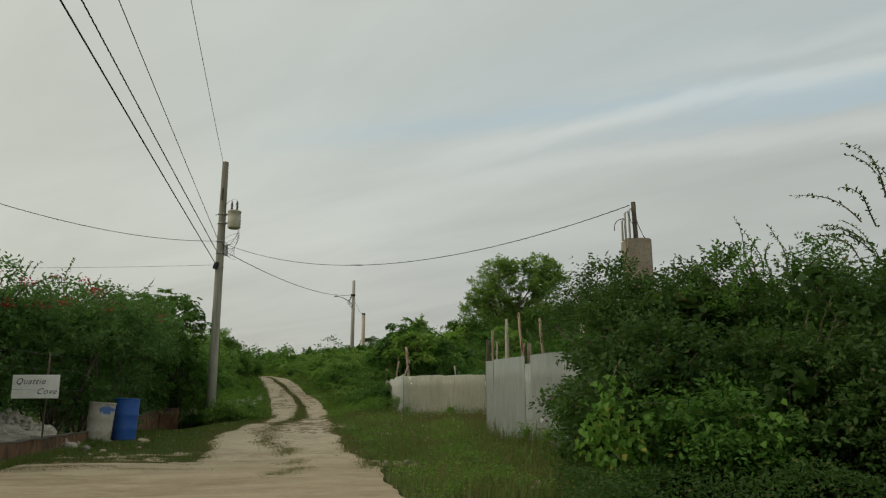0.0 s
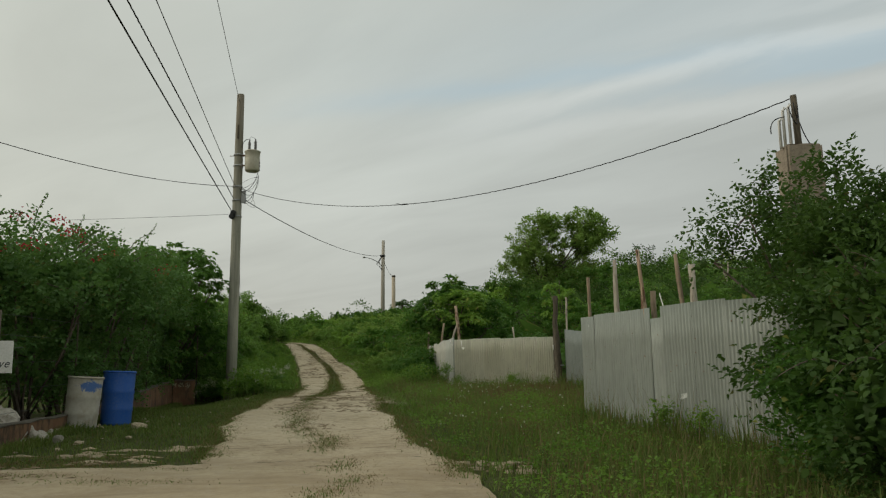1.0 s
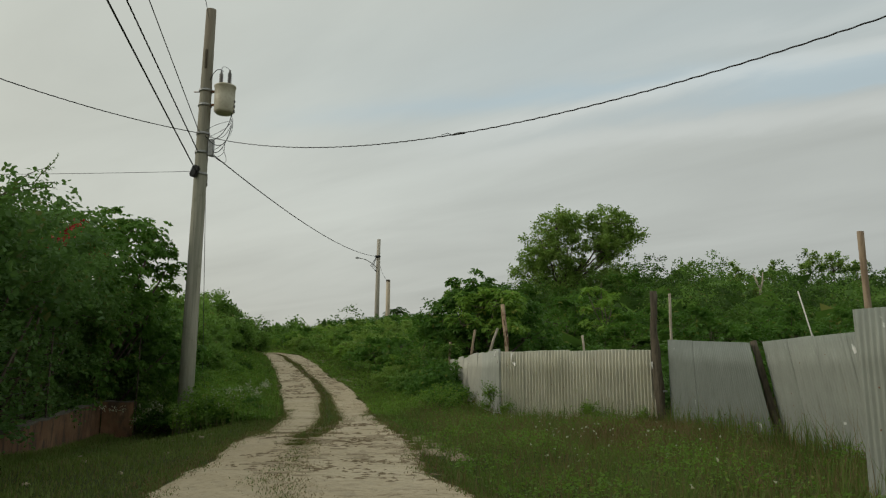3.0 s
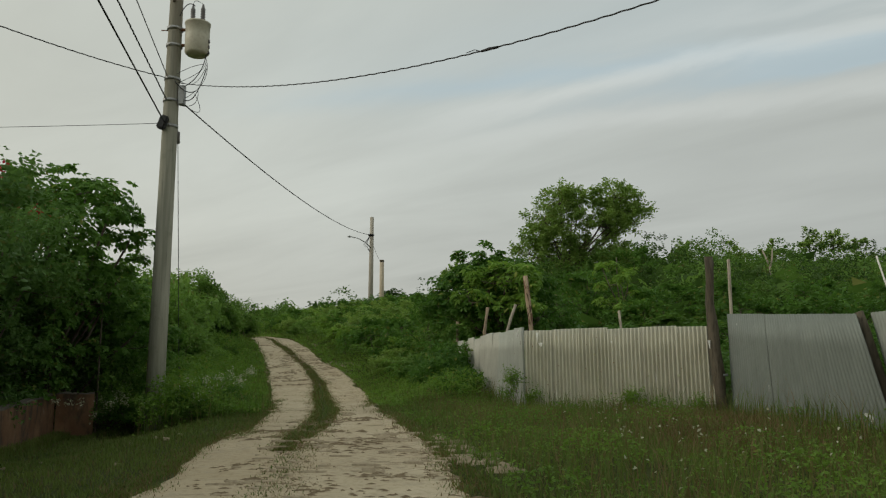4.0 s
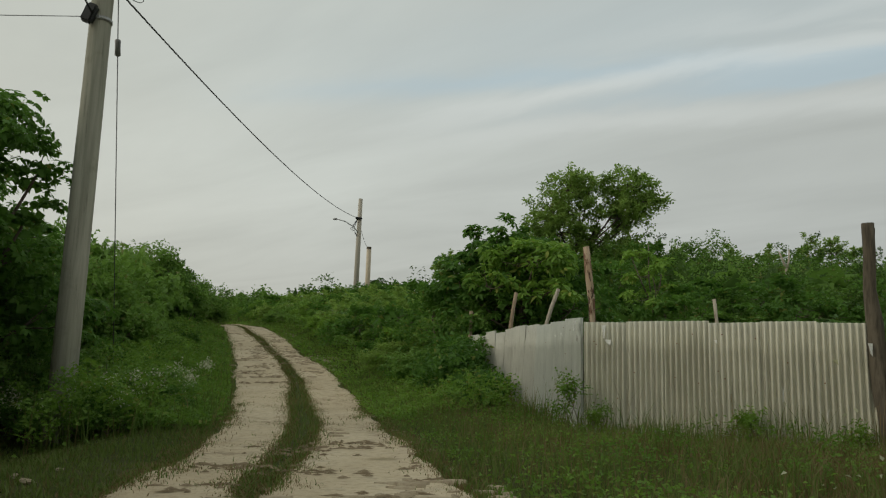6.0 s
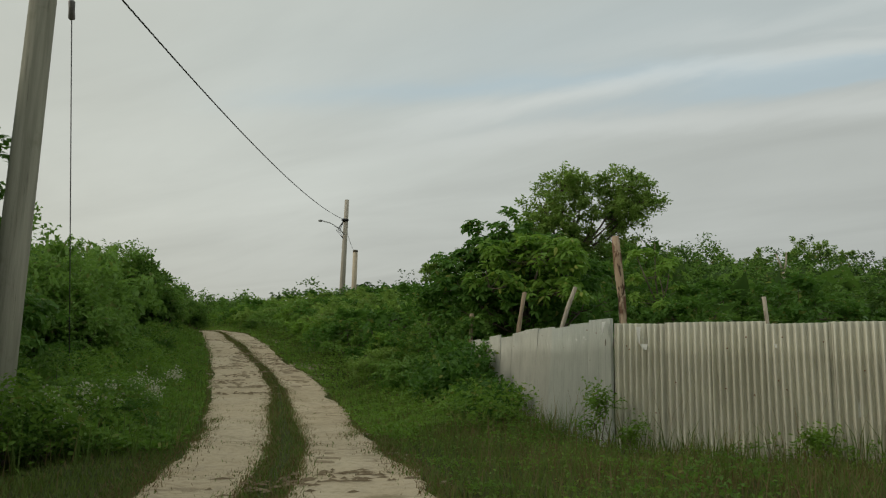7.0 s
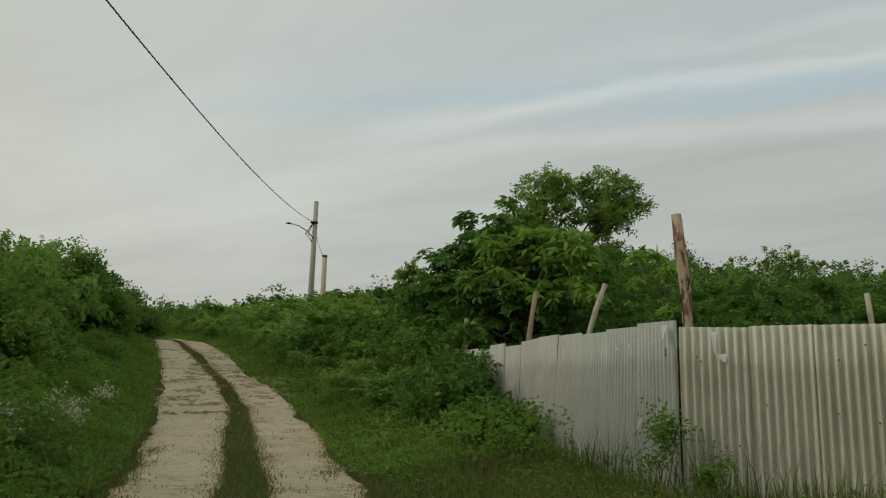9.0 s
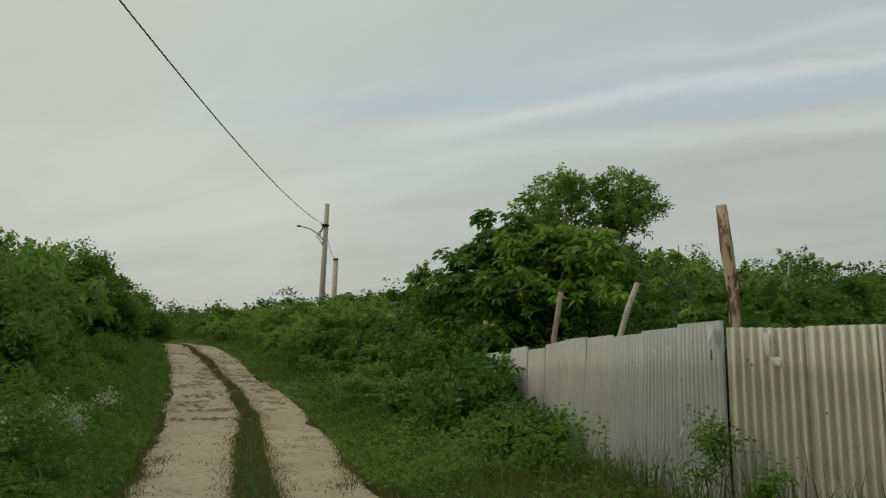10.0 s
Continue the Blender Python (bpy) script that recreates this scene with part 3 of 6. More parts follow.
def plant(name, label, category, place, rng, blobs, clusters, per, length, width, mat, trunk_r=0.05, twigs=30, stems=1, group="", core=0, **how):
    """A shrub or tree: stems and a crown of separate leaves. The masses are given from the foot of the plant."""
    co, fa, c, pick = crown_leaves(rng, blobs, clusters, per, length, width, **how)
    if core:
        # large shaded leaves deep inside, so that the crown is not seen through
        b = np.array(blobs, dtype=float)
        k = np.repeat(np.arange(len(b)), core)
        w = sphere_ways(rng, len(k), -0.6)
        size = np.minimum(b[k, 3:6].min(1) * 0.45, 0.2)
        ci, fi = leaf_mesh(rng, b[k, :3] + w * b[k, 3:6] * rng.uniform(0.3, 0.62, (len(k), 1)), np.cross(w, rng.normal(size=w.shape)), size, size * 0.9, jitter=0.1)
        fa = np.concatenate([fa, fi + len(co)])
        co = np.concatenate([co, ci])
    top = thing(name, label, category, place, group)
    part("trunk" if stems == 1 else "stem", limbs(rng, (0, 0, 0), blobs, c, pick, trunk_r, twigs, stems), M_BARK, top)
    part("crown", mesh_from("crown", co, fa), mat, top)
    return top

# ---------------------------------------------------------------- the lie of the land
PROFILE_Y = [-4000, -60, 0, 13, 17, 23.6, 30, 33, 36, 39, 42, 47, 52, 60, 80, 110, 160, 260, 4000]
PROFILE_Z = [0.0, 0.05, 0.2, 0.48, 0.63, 0.92, 1.08, 1.12, 1.3, 1.6, 2.05, 2.85, 3.5, 4.0, 4.6, 5.2, 6.4, 8, 8]


def smooth(a):
    a = np.clip(a, 0, 1)
    return a * a * (3 - 2 * a)


def land(x, y):
    """Height of the ground."""
    x, y = np.asarray(x, float), np.asarray(y, float)
    base = (np.interp(y, PROFILE_Y, PROFILE_Z) * 2 + np.interp(y - 0.8, PROFILE_Y, PROFILE_Z) + np.interp(y + 0.8, PROFILE_Y, PROFILE_Z)) / 4
    hill = 0.074 * np.clip(y - 32, 0, 130) * smooth((x + 4) / 17)
    dip = 0.4 * smooth((left_edge(y) - x - 0.3) / 2.6) * smooth((y - 18) / 11) * smooth((33.5 - y) / 3)
    bumps = 0.03 * np.sin(x * 1.3 + y * 0.7) * np.sin(y * 0.9 - x * 0.4)
    return base + hill + bumps - dip


def height(x, y):
    return float(land(x, y))


EDGE_Y = [14.0, 15.9, 18, 20.4, 24.2, 27, 31.3, 36, 40, 44, 48, 51, 55, 60, 66]
EDGE_L = [-4.4, -4.85, -5.45, -5.9, -6.2, -6.35, -6.97, -8.02, -8.97, -10.0, -11.2, -12.15, -13.9, -16.6, -20.2]
EDGE_RY = [6, 9.2, 14.6, 22.3, 25.2, 30.2, 32.6, 36.2, 39.7, 44.4, 48, 51.6, 55, 60, 66]
EDGE_R = [0.5, -0.4, -1.5, -3.0, -3.5, -4.38, -4.67, -5.32, -6.15, -7.9, -9.1, -10.35, -12, -14.6, -18]
STRIP_Y = [0, 23.2, 25.2, 27.2, 29.2, 31, 34.7, 38.8, 41.7, 45.6, 51, 66]
STRIP_L = [-2, -5.06, -5.4, -5.5, -5.68, -5.95, -6.56, -7.23, -8.04, -9.44, -11.25, -19.2]
STRIP_R = [-2, -5.06, -5.05, -5.05, -5.2, -5.42, -6.08, -6.85, -7.72, -9.06, -11.0, -19.0]


def left_edge(y):
    return np.interp(y, EDGE_Y, EDGE_L)


def right_edge(y):
    return np.interp(y, EDGE_RY, EDGE_R)


def grid_mesh(name, x, y, z):
    rows, cols = x.shape
    i = np.arange(rows * cols).reshape(rows, cols)
    faces = np.stack([i[:-1, :-1], i[:-1, 1:], i[1:, 1:], i[1:, :-1]], -1).reshape(-1, 4)
    return mesh_from(name, np.stack([x, y, z], -1).reshape(-1, 3), faces, True)


def build_ground():
    def line(low, high, step, reach):
        a = list(np.arange(low, high, step))
        d, lo, hi = step, low, high
        while hi < reach or lo > -reach:
            d *= 1.3
            lo, hi = lo - d, hi + d
            a = [lo] + a + [hi]
        return np.array(a)
    x, y = np.meshgrid(line(-16, 10, 0.3, 2500), line(4, 58, 0.3, 2500))
    part("ground", grid_mesh("ground", x, y, land(x, y)), M_GROUND)
    tagged(bpy.data.objects["ground"], "grassy green and brown ground rising to a hill", "ground", kind="structure")


def build_road():
    rng = np.random.default_rng(5)

    def wobble(y, phase):
        out = np.zeros_like(y)
        for k, (f, a) in enumerate(((0.9, 0.06), (1.7, 0.05), (3.1, 0.04), (5.9, 0.02), (10.7, 0.014))):
            out = out + a * np.sin(y * f + phase * (k + 1.3) + 1.5 * np.sin(y * f * 0.37 + k))
        return out

    meshes = []
    ys = np.arange(14.0, 66, 0.12)
    ml, mr = np.interp(ys, STRIP_Y, STRIP_L), np.interp(ys, STRIP_Y, STRIP_R)
    open_strip = np.clip((ys - 23.2) / 2, 0, 1)
    le, re = left_edge(ys) + wobble(ys, 0.3), right_edge(ys) + wobble(ys, 2.1)
    ml, mr = ml + (wobble(ys, 4.0) * 0.3 + 0.1) * open_strip, mr + (wobble(ys, 5.0) * 0.3 - 0.1) * open_strip
    u = np.linspace(0, 1, 9)
    for a, b in ((le, ml), (mr, re)):
        x = a[:, None] + (b - a)[:, None] * u[None, :]
        y = np.repeat(ys[:, None], 9, 1)
        z = land(x, y) + 0.026 - 0.012 * np.sin(math.pi * u)[None, :] * open_strip[:, None]
        z += 0.004 * np.sin(x * 7 + y * 3) * np.sin(y * 5.3)
        z[:, 0 if a is le else -1] -= 0.045
        z[:, -1 if a is le else 0] -= 0.04 * open_strip
        meshes.append((x, y, z))
    ay = np.arange(-12, 14.01, 0.2)
    right = np.where(ay > 6, right_edge(ay), np.interp(ay, [-12, 2, 4, 6], [60, 60, 4, 0.5])) + wobble(ay, 2.1) * (ay > 5)
    au = np.concatenate([np.linspace(-60, -12, 61), np.linspace(-11.5, 0, 34)[:-1], np.linspace(0, 1, 41)])
    x = np.where(au[None, :] < 0, au[None, :] * 0.95 - 4.3, -4.3 + (right[:, None] + 4.3) * au[None, :])
    y = np.repeat(ay[:, None], len(au), 1)
    uneven = np.clip(-au / 0.8, 0, 1)[None, :] * (wobble(x, 1.0) * 1.9 - 0.42 + 0.02 * au[None, :])
    y = y + uneven * smooth((y - 6.0) / 8.0)
    z = land(x, y) + 0.026 + 0.03 * smooth((10.0 - y) / 6.0)
    z[-1, au < 0] -= 0.045
    meshes.append((x, y, z))
    co, fa, k = [], [], 0
    for x, y, z in meshes:
        rows, cols = x.shape
        i = np.arange(rows * cols).reshape(rows, cols) + k
        fa.append(np.stack([i[:-1, :-1], i[:-1, 1:], i[1:, 1:], i[1:, :-1]], -1).reshape(-1, 4))
        co.append(np.stack([x, y, z], -1).reshape(-1, 3))
        k += rows * cols
    road = part("road", mesh_from("road", np.concatenate(co), np.concatenate(fa), True), M_ROAD)
    tagged(road, "pale rutted marl track with a grassy middle", "dirt road", kind="structure")


build_ground()
build_road()

# ---------------------------------------------------------------- fence of corrugated sheets


def sheet_mesh(rng, width, pitch, deep, low_a, low_b, top_a, top_b, lean=0.0, crumple=0.005, shear=0.0, outward=0.0, outward_far=0.0):
    """A corrugated sheet along x, from its foot at z = low to its top; lean shears its far edge, shear all of it; outward sets its foot back from its top."""
    cols = max(8, int(width / pitch * 12))
    rows = 5
    u, v = np.linspace(0, 1, cols + 1), np.linspace(0, 1, rows)
    uu, vv = np.meshgrid(u, v)
    x = uu * width
    low, top = low_a + (low_b - low_a) * uu, top_a + (top_b - top_a) * uu
    z = low + (top - low) * vv
    ph = rng.uniform(0, 6)
    y = deep * np.tanh(1.1 * np.sin(2 * math.pi * x / pitch)) + crumple * np.sin(vv * 3.1 + ph) * np.sin(uu * 2.3 + ph * 2) + crumple * 0.6 * np.sin(vv * 7 + ph) * np.sin(uu * 6 + ph)
    x = x + (lean * uu + shear) * (1 - vv)
    y = y + (outward + (outward_far - outward) * uu) * (1 - vv)
    n = x.size
    front = np.stack([x, y - 0.001, z], -1).reshape(-1, 3)
    back = np.stack([x, y + 0.001, z], -1).reshape(-1, 3)
    i = np.arange(n).reshape(rows, cols + 1)
    f = np.stack([i[:-1, :-1], i[:-1, 1:], i[1:, 1:], i[1:, :-1]], -1).reshape(-1, 4)
    rim = []
    for edge in (i[0], i[-1], i[:, 0], i[:, -1]):
        rim.append(np.stack([edge[:-1], edge[1:], edge[1:] + n, edge[:-1] + n], -1))
    return mesh_from("sheet", np.concatenate([front, back]), np.concatenate([f, f[:, ::-1] + n] + rim), True)


def fence_run(rng, fence, a, b, tops, widths, mat, pitch=0.076, deep=0.012, steps=0.02, lean_last=0.0, drop=None, nailed=True, shear=0.0, outward=(0.0, 0.0)):
    """Sheets side by side from a to b (plan). tops: height of the upper edge at both ends; widths: shares of the run."""
    a, b = Vector(a), Vector(b)
    run = (b - a).length
    turn = math.degrees(math.atan2(b.y - a.y, b.x - a.x))
    total, at = sum(widths), 0.0
    for i, w in enumerate(widths):
        s0, s1 = at / total, (at + w) / total
        at += w
        p0, p1 = a.lerp(b, s0), a.lerp(b, s1)
        wide = (p1 - p0).length + (0.05 if i or len(widths) < 6 else 0.004)
        off = rng.uniform(-steps, steps) + (drop[i] if drop else 0)
        t0, t1 = tops[0] + (tops[1] - tops[0]) * s0 + off, tops[0] + (tops[1] - tops[0]) * s1 + off + rng.uniform(-0.012, 0.012)
        me = sheet_mesh(rng, wide, pitch, deep, height(p0.x, p0.y) - 0.06, height(p1.x, p1.y) - 0.06, t0, t1, lean_last if i == len(widths) - 1 else 0.0, 0.005, shear, outward[0] + (outward[1] - outward[0]) * s0, outward[0] + (outward[1] - outward[0]) * s1)
        ob = part("sheet", me, mat, fence, matrix=pose(p0.x, p0.y, 0, 0, rng.uniform(-0.15, 0.15), turn + rng.uniform(-0.2, 0.2)) @ Matrix.Translation((0, 0.006 * (i % 2), 0)))
        if nailed:
            for k in range(int(rng.randint(1, 4))):
                nail = new("nail", NAIL)
                nail.parent = ob
                nail.matrix_basis = pose(rng.uniform(0.08, wide - 0.08), -deep - 0.003, (t0 - rng.uniform(0.1, 1.3)), 90, 0, 0)


def nail_mesh():
    bm = bmesh.new()
    bmesh.ops.create_cone(bm, cap_ends=True, segments=8, radius1=0.009, radius2=0.005, depth=0.006)
    me = bpy.data.meshes.new("nail")
    bm.to_mesh(me)
    bm.free()
    me.materials.append(M_RUST)
    return me


NAIL = nail_mesh()


def stake_mesh(rng, foot, tip, r0, r1, knots=0.12, split=False, bend=0.0):
    foot, tip = Vector(foot), Vector(tip)
    pts, rad = [], []
    for i in range(8):
        s = i / 7
        p = foot.lerp(tip, s) + Vector((rng.uniform(-1, 1), rng.uniform(-1, 1), 0)) * r0 * 0.22 * (0 < i < 7) + Vector((4 * bend * s * (1 - s), 0, 0))
        pts.append(p)
        rad.append((r0 + (r1 - r0) * s) * rng.uniform(1 - knots, 1 + knots))
    bm = tube(pts, rad, 9, ridge=0.08, rng=rng)
    if split:
        tube([tip + Vector((r1 * 0.5, 0, -0.25)), tip + Vector((r1 * 0.75, 0, -0.1)), tip + Vector((r1 * 0.78, 0, -0.06))], [r1 * 0.5, r1 * 0.42, r1 * 0.4], 6, bm=bm)
    return bm


def build_fence():
    rng = random.Random(11)
    fence = thing("corrugated_fence", "weathered zinc sheet fence nailed to rough stakes", "fence")
    # side along the track, from its far end to the corner
    fence_run(rng, fence, (-2.72, 37.0), (-2.32, 35.3), (2.72, 2.74), [0.5, 0.6, 0.6], M_ZINC_PALE, deep=0.02, drop=[0.0, -0.02, 0.02])
    fence_run(rng, fence, (-2.30, 35.25), (-1.84, 32.55), (2.74, 2.78), [0.7, 0.7, 0.7, 0.65], M_ZINC_PALE, deep=0.03, drop=[-0.03, 0.0, 0.02, -0.01], steps=0.008, outward=(-0.04, -0.12))
    fence_run(rng, fence, (-1.84, 32.5), (-1.555, 30.14), (2.77, 2.71), [0.75, 0.75, 0.72], M_ZINC_COOL, deep=0.03, drop=[-0.04, 0.0, 0.03], steps=0.008, outward=(-0.12, 0.0))
    # corner to the big post
    fence_run(rng, fence, (-1.535, 30.09), (1.58, 28.05), (2.66, 2.62), [0.63, 0.5, 0.6, 0.68, 0.62, 0.68], M_ZINC_WARM, deep=0.036, drop=[0.0, 0.01, 0.015, -0.01, 0.01, 0.0], steps=0.008)
    # flat grey sheets behind the post
    fence_run(rng, fence, (1.86, 28.05), (2.10, 24.33), (2.82, 2.53), [1.3, 2.4], M_ZINC_FLAT, pitch=0.076, deep=0.005, steps=0.005, lean_last=0.33, nailed=False, outward=(0.0, 0.2))
    # run to the tall stretch
    fence_run(rng, fence, (2.38, 24.42), (2.45, 20.2), (2.56, 2.50), [0.85, 0.85, 0.85, 0.85, 0.8], M_ZINC_DULL, deep=0.02, steps=0.006, shear=0.25, outward=(0.18, 0.18))
    # tall stretch that ends in the bush
    fence_run(rng, fence, (1.03, 18.93), (1.70, 16.45), (2.56, 2.49), [0.55, 0.7, 0.7, 0.62], M_ZINC_DULL, deep=0.019, drop=[-0.02, 0.0, 0.0, 0.0], steps=0.003)
    fence_run(rng, fence, (1.71, 16.42), (1.80, 16.1), (2.32, 2.32), [0.35], M_ZINC_DULL, steps=0.005)
    fence_run(rng, fence, (1.80, 16.08), (2.25, 14.62), (2.49, 2.46), [0.75, 0.75], M_ZINC_DULL, deep=0.018, steps=0.01)
    fence_run(rng, fence, (2.25, 14.6), (2.85, 12.9), (2.43, 2.36), [0.75, 0.75, 0.5], M_ZINC_DULL, deep=0.018, steps=0.01)

    # torn and bent bits of the sheets by the corner
    for place, turn, wide, high, tilt in (((-1.60, 30.17, 2.60), -83, 0.12, 0.16, 18), ((-1.27, 29.90, 2.50), -33, 0.06, 0.22, 12), ((-1.22, 29.86, 2.36), -33, 0.1, 0.08, 18), ((0.02, 29.03, 2.37), -33, 0.035, 0.05, 16), ((1.52, 28.04, 2.28), -33, 0.05, 0.16, 12)):
        bm = bmesh.new()
        v = [bm.verts.new(c) for c in ((-wide / 2, -0.05, high / 2), (wide / 2, -0.045, high / 2), (wide * 0.4, -0.045 - high * math.sin(radians(tilt)), -high / 2), (-wide * 0.1, -0.05, -high * 0.3))]
        bm.faces.new(v)
        bmesh.ops.solidify(bm, geom=bm.faces[:], thickness=0.002)
        part("bent_flap", bm, M_TORN, fence, "bright torn metal", matrix=pose(*place, 0, 0, turn))
    part("rail", box(bmesh.new(), (0.5, 0.05, 0.09), (0, 0, 0), 0.006), M_POST, fence, matrix=pose(-1.38, 30.16, 2.42, 0, 2, -33))
    part("rail", box(bmesh.new(), (0.5, 0.05, 0.09), (0, 0, 0), 0.006), M_POST, fence, matrix=pose(-1.38, 30.16, 1.72, 0, -1, -33))

    def stake(name, foot, tip, r0, r1, mat, label="", **k):
        g = height(foot[0], foot[1]) - 0.1
        part(name, stake_mesh(rng, (*foot, g), tip, r0, r1, **k), mat, fence, label)
    stake("post", (1.70, 28.03), (1.62, 28.12, 3.86), 0.097, 0.08, M_POST, "thick weathered dark post with a split top", bend=-0.05, knots=0.3, split=True)
    part("post_band", lathe([(0.118, -0.02), (0.128, -0.02), (0.128, 0.02), (0.118, 0.02)], 14, centre=(1.68, 28.06, 1.75)), M_STEEL, fence)
    stake("post", (-1.42, 30.34), (-1.42, 30.32, 2.5), 0.06, 0.05, M_POST, "dark corner post in the gap of the sheets")
    stake("stake", (1.93, 28.03), (1.95, 28.03, 3.80), 0.035, 0.03, M_STAKE_PALE)
    stake("stake", (-1.30, 30.32), (-1.47, 30.2, 3.80), 0.064, 0.054, M_PEEL, "peeling reddish stake with a split top", split=True, knots=0.16, bend=0.03)
    stake("stake", (-1.98, 34.45), (-1.99, 34.4, 3.50), 0.05, 0.035, M_STAKE, bend=-0.12)
    stake("stake", (-1.72, 32.9), (-1.43, 32.7, 3.42), 0.045, 0.035, M_STAKE_PALE, bend=-0.17)
    stake("stake", (-2.75, 37.0), (-2.72, 37.05, 3.3), 0.06, 0.045, M_STAKE)
    stake("stake", (0.55, 30.0), (0.42, 30.1, 3.05), 0.03, 0.025, M_STAKE_PALE)
    stake("post", (2.45, 24.1), (2.24, 24.44, 2.57), 0.065, 0.055, M_POST, "dark leaning post")
    stake("stake", (1.22, 18.95), (1.21, 19.0, 3.30), 0.042, 0.032, M_STAKE, knots=0.16)
    stake("stake", (1.53, 17.50), (1.45, 17.59, 3.42), 0.044, 0.036, M_STAKE_PALE, knots=0.25, bend=-0.03)
    stake("stake", (1.82, 16.60), (1.63, 16.62, 3.44), 0.042, 0.028, M_PEEL, "thin twisted reddish stake")
    stake("stake", (2.36, 15.66), (1.97, 15.7, 3.22), 0.052, 0.036, M_STAKE, knots=0.28, bend=-0.05)
    stake("stake", (1.72, 17.0), (1.78, 17.05, 2.82), 0.04, 0.035, M_PEEL)
    stake("stake", (1.86, 16.65), (1.85, 16.67, 2.78), 0.04, 0.04, M_STAKE)
    g = height(3.87, 21.4)
    tagged(part("stake", stake_mesh(rng, (3.9, 21.4, g - 0.1), (3.87, 21.4, 3.84), 0.08, 0.075, knots=0.2), M_STAKE_PALE),
           "mottled pale stake standing behind the fence", "stake")
    g = height(3.25, 19.5)
    cross = thing("pipe_cross", "thin white rods crossed behind the fence", "pipe", (3.25, 19.5, g))
    part("upright", tube([(0, 0, -0.05), (0, 0, 2.74 - g)], 0.008, 6), M_PIPE, cross)
    part("crossbar", tube([(-0.22, 0, 2.59 - g), (0.24, 0, 2.63 - g)], 0.007, 6), M_PIPE, cross)
    g = height(4.9, 28.5)
    tagged(part("pipe", tube([(5.35, 28.5, g - 0.05), (5.15, 28.52, 2.9), (4.92, 28.55, 3.92)], 0.016, 8), M_PIPE),
           "thin white pipe leaning behind the fence", "pipe")

build_fence()

# ---------------------------------------------------------------- poles and cables


def sag_points(a, b, sag, n=24):
    a, b = Vector(a), Vector(b)
    return [a.lerp(b, i / n) - Vector((0, 0, 4 * sag * (i / n) * (1 - i / n))) for i in range(n + 1)]


def cable(a, b, sag, r, mat, label, twist=0.0, n=40, name="overhead_cable", splice=0.0):
    run = (Vector(b) - Vector(a)).length
    pts = sag_points(a, b, sag, n if not twist else int(run / 0.035))
    if twist:
        pts = [p + Vector((math.cos(i * 0.92), 0, math.sin(i * 0.92))) * twist for i, p in enumerate(pts)]
    ob = tagged(part(name, tube(pts, r, 6), mat), label, "cable")
    if splice:
        k = int(len(pts) * splice)
        part("splice", tube(pts[k:k + 9:4], [r * 1.6, r * 2.2, r * 1.6], 6), mat, ob, "taped splice")
        d = (pts[k + 2] - pts[k]).normalized()
        part("loose_end", tube([pts[k], pts[k] - d * 0.12 + Vector((0, 0, 0.05)), pts[k] - d * 0.26 + Vector((0, 0, 0.04))], r * 0.6, 5), mat, ob)
    return ob


POLE = (-8.92, 29.92)


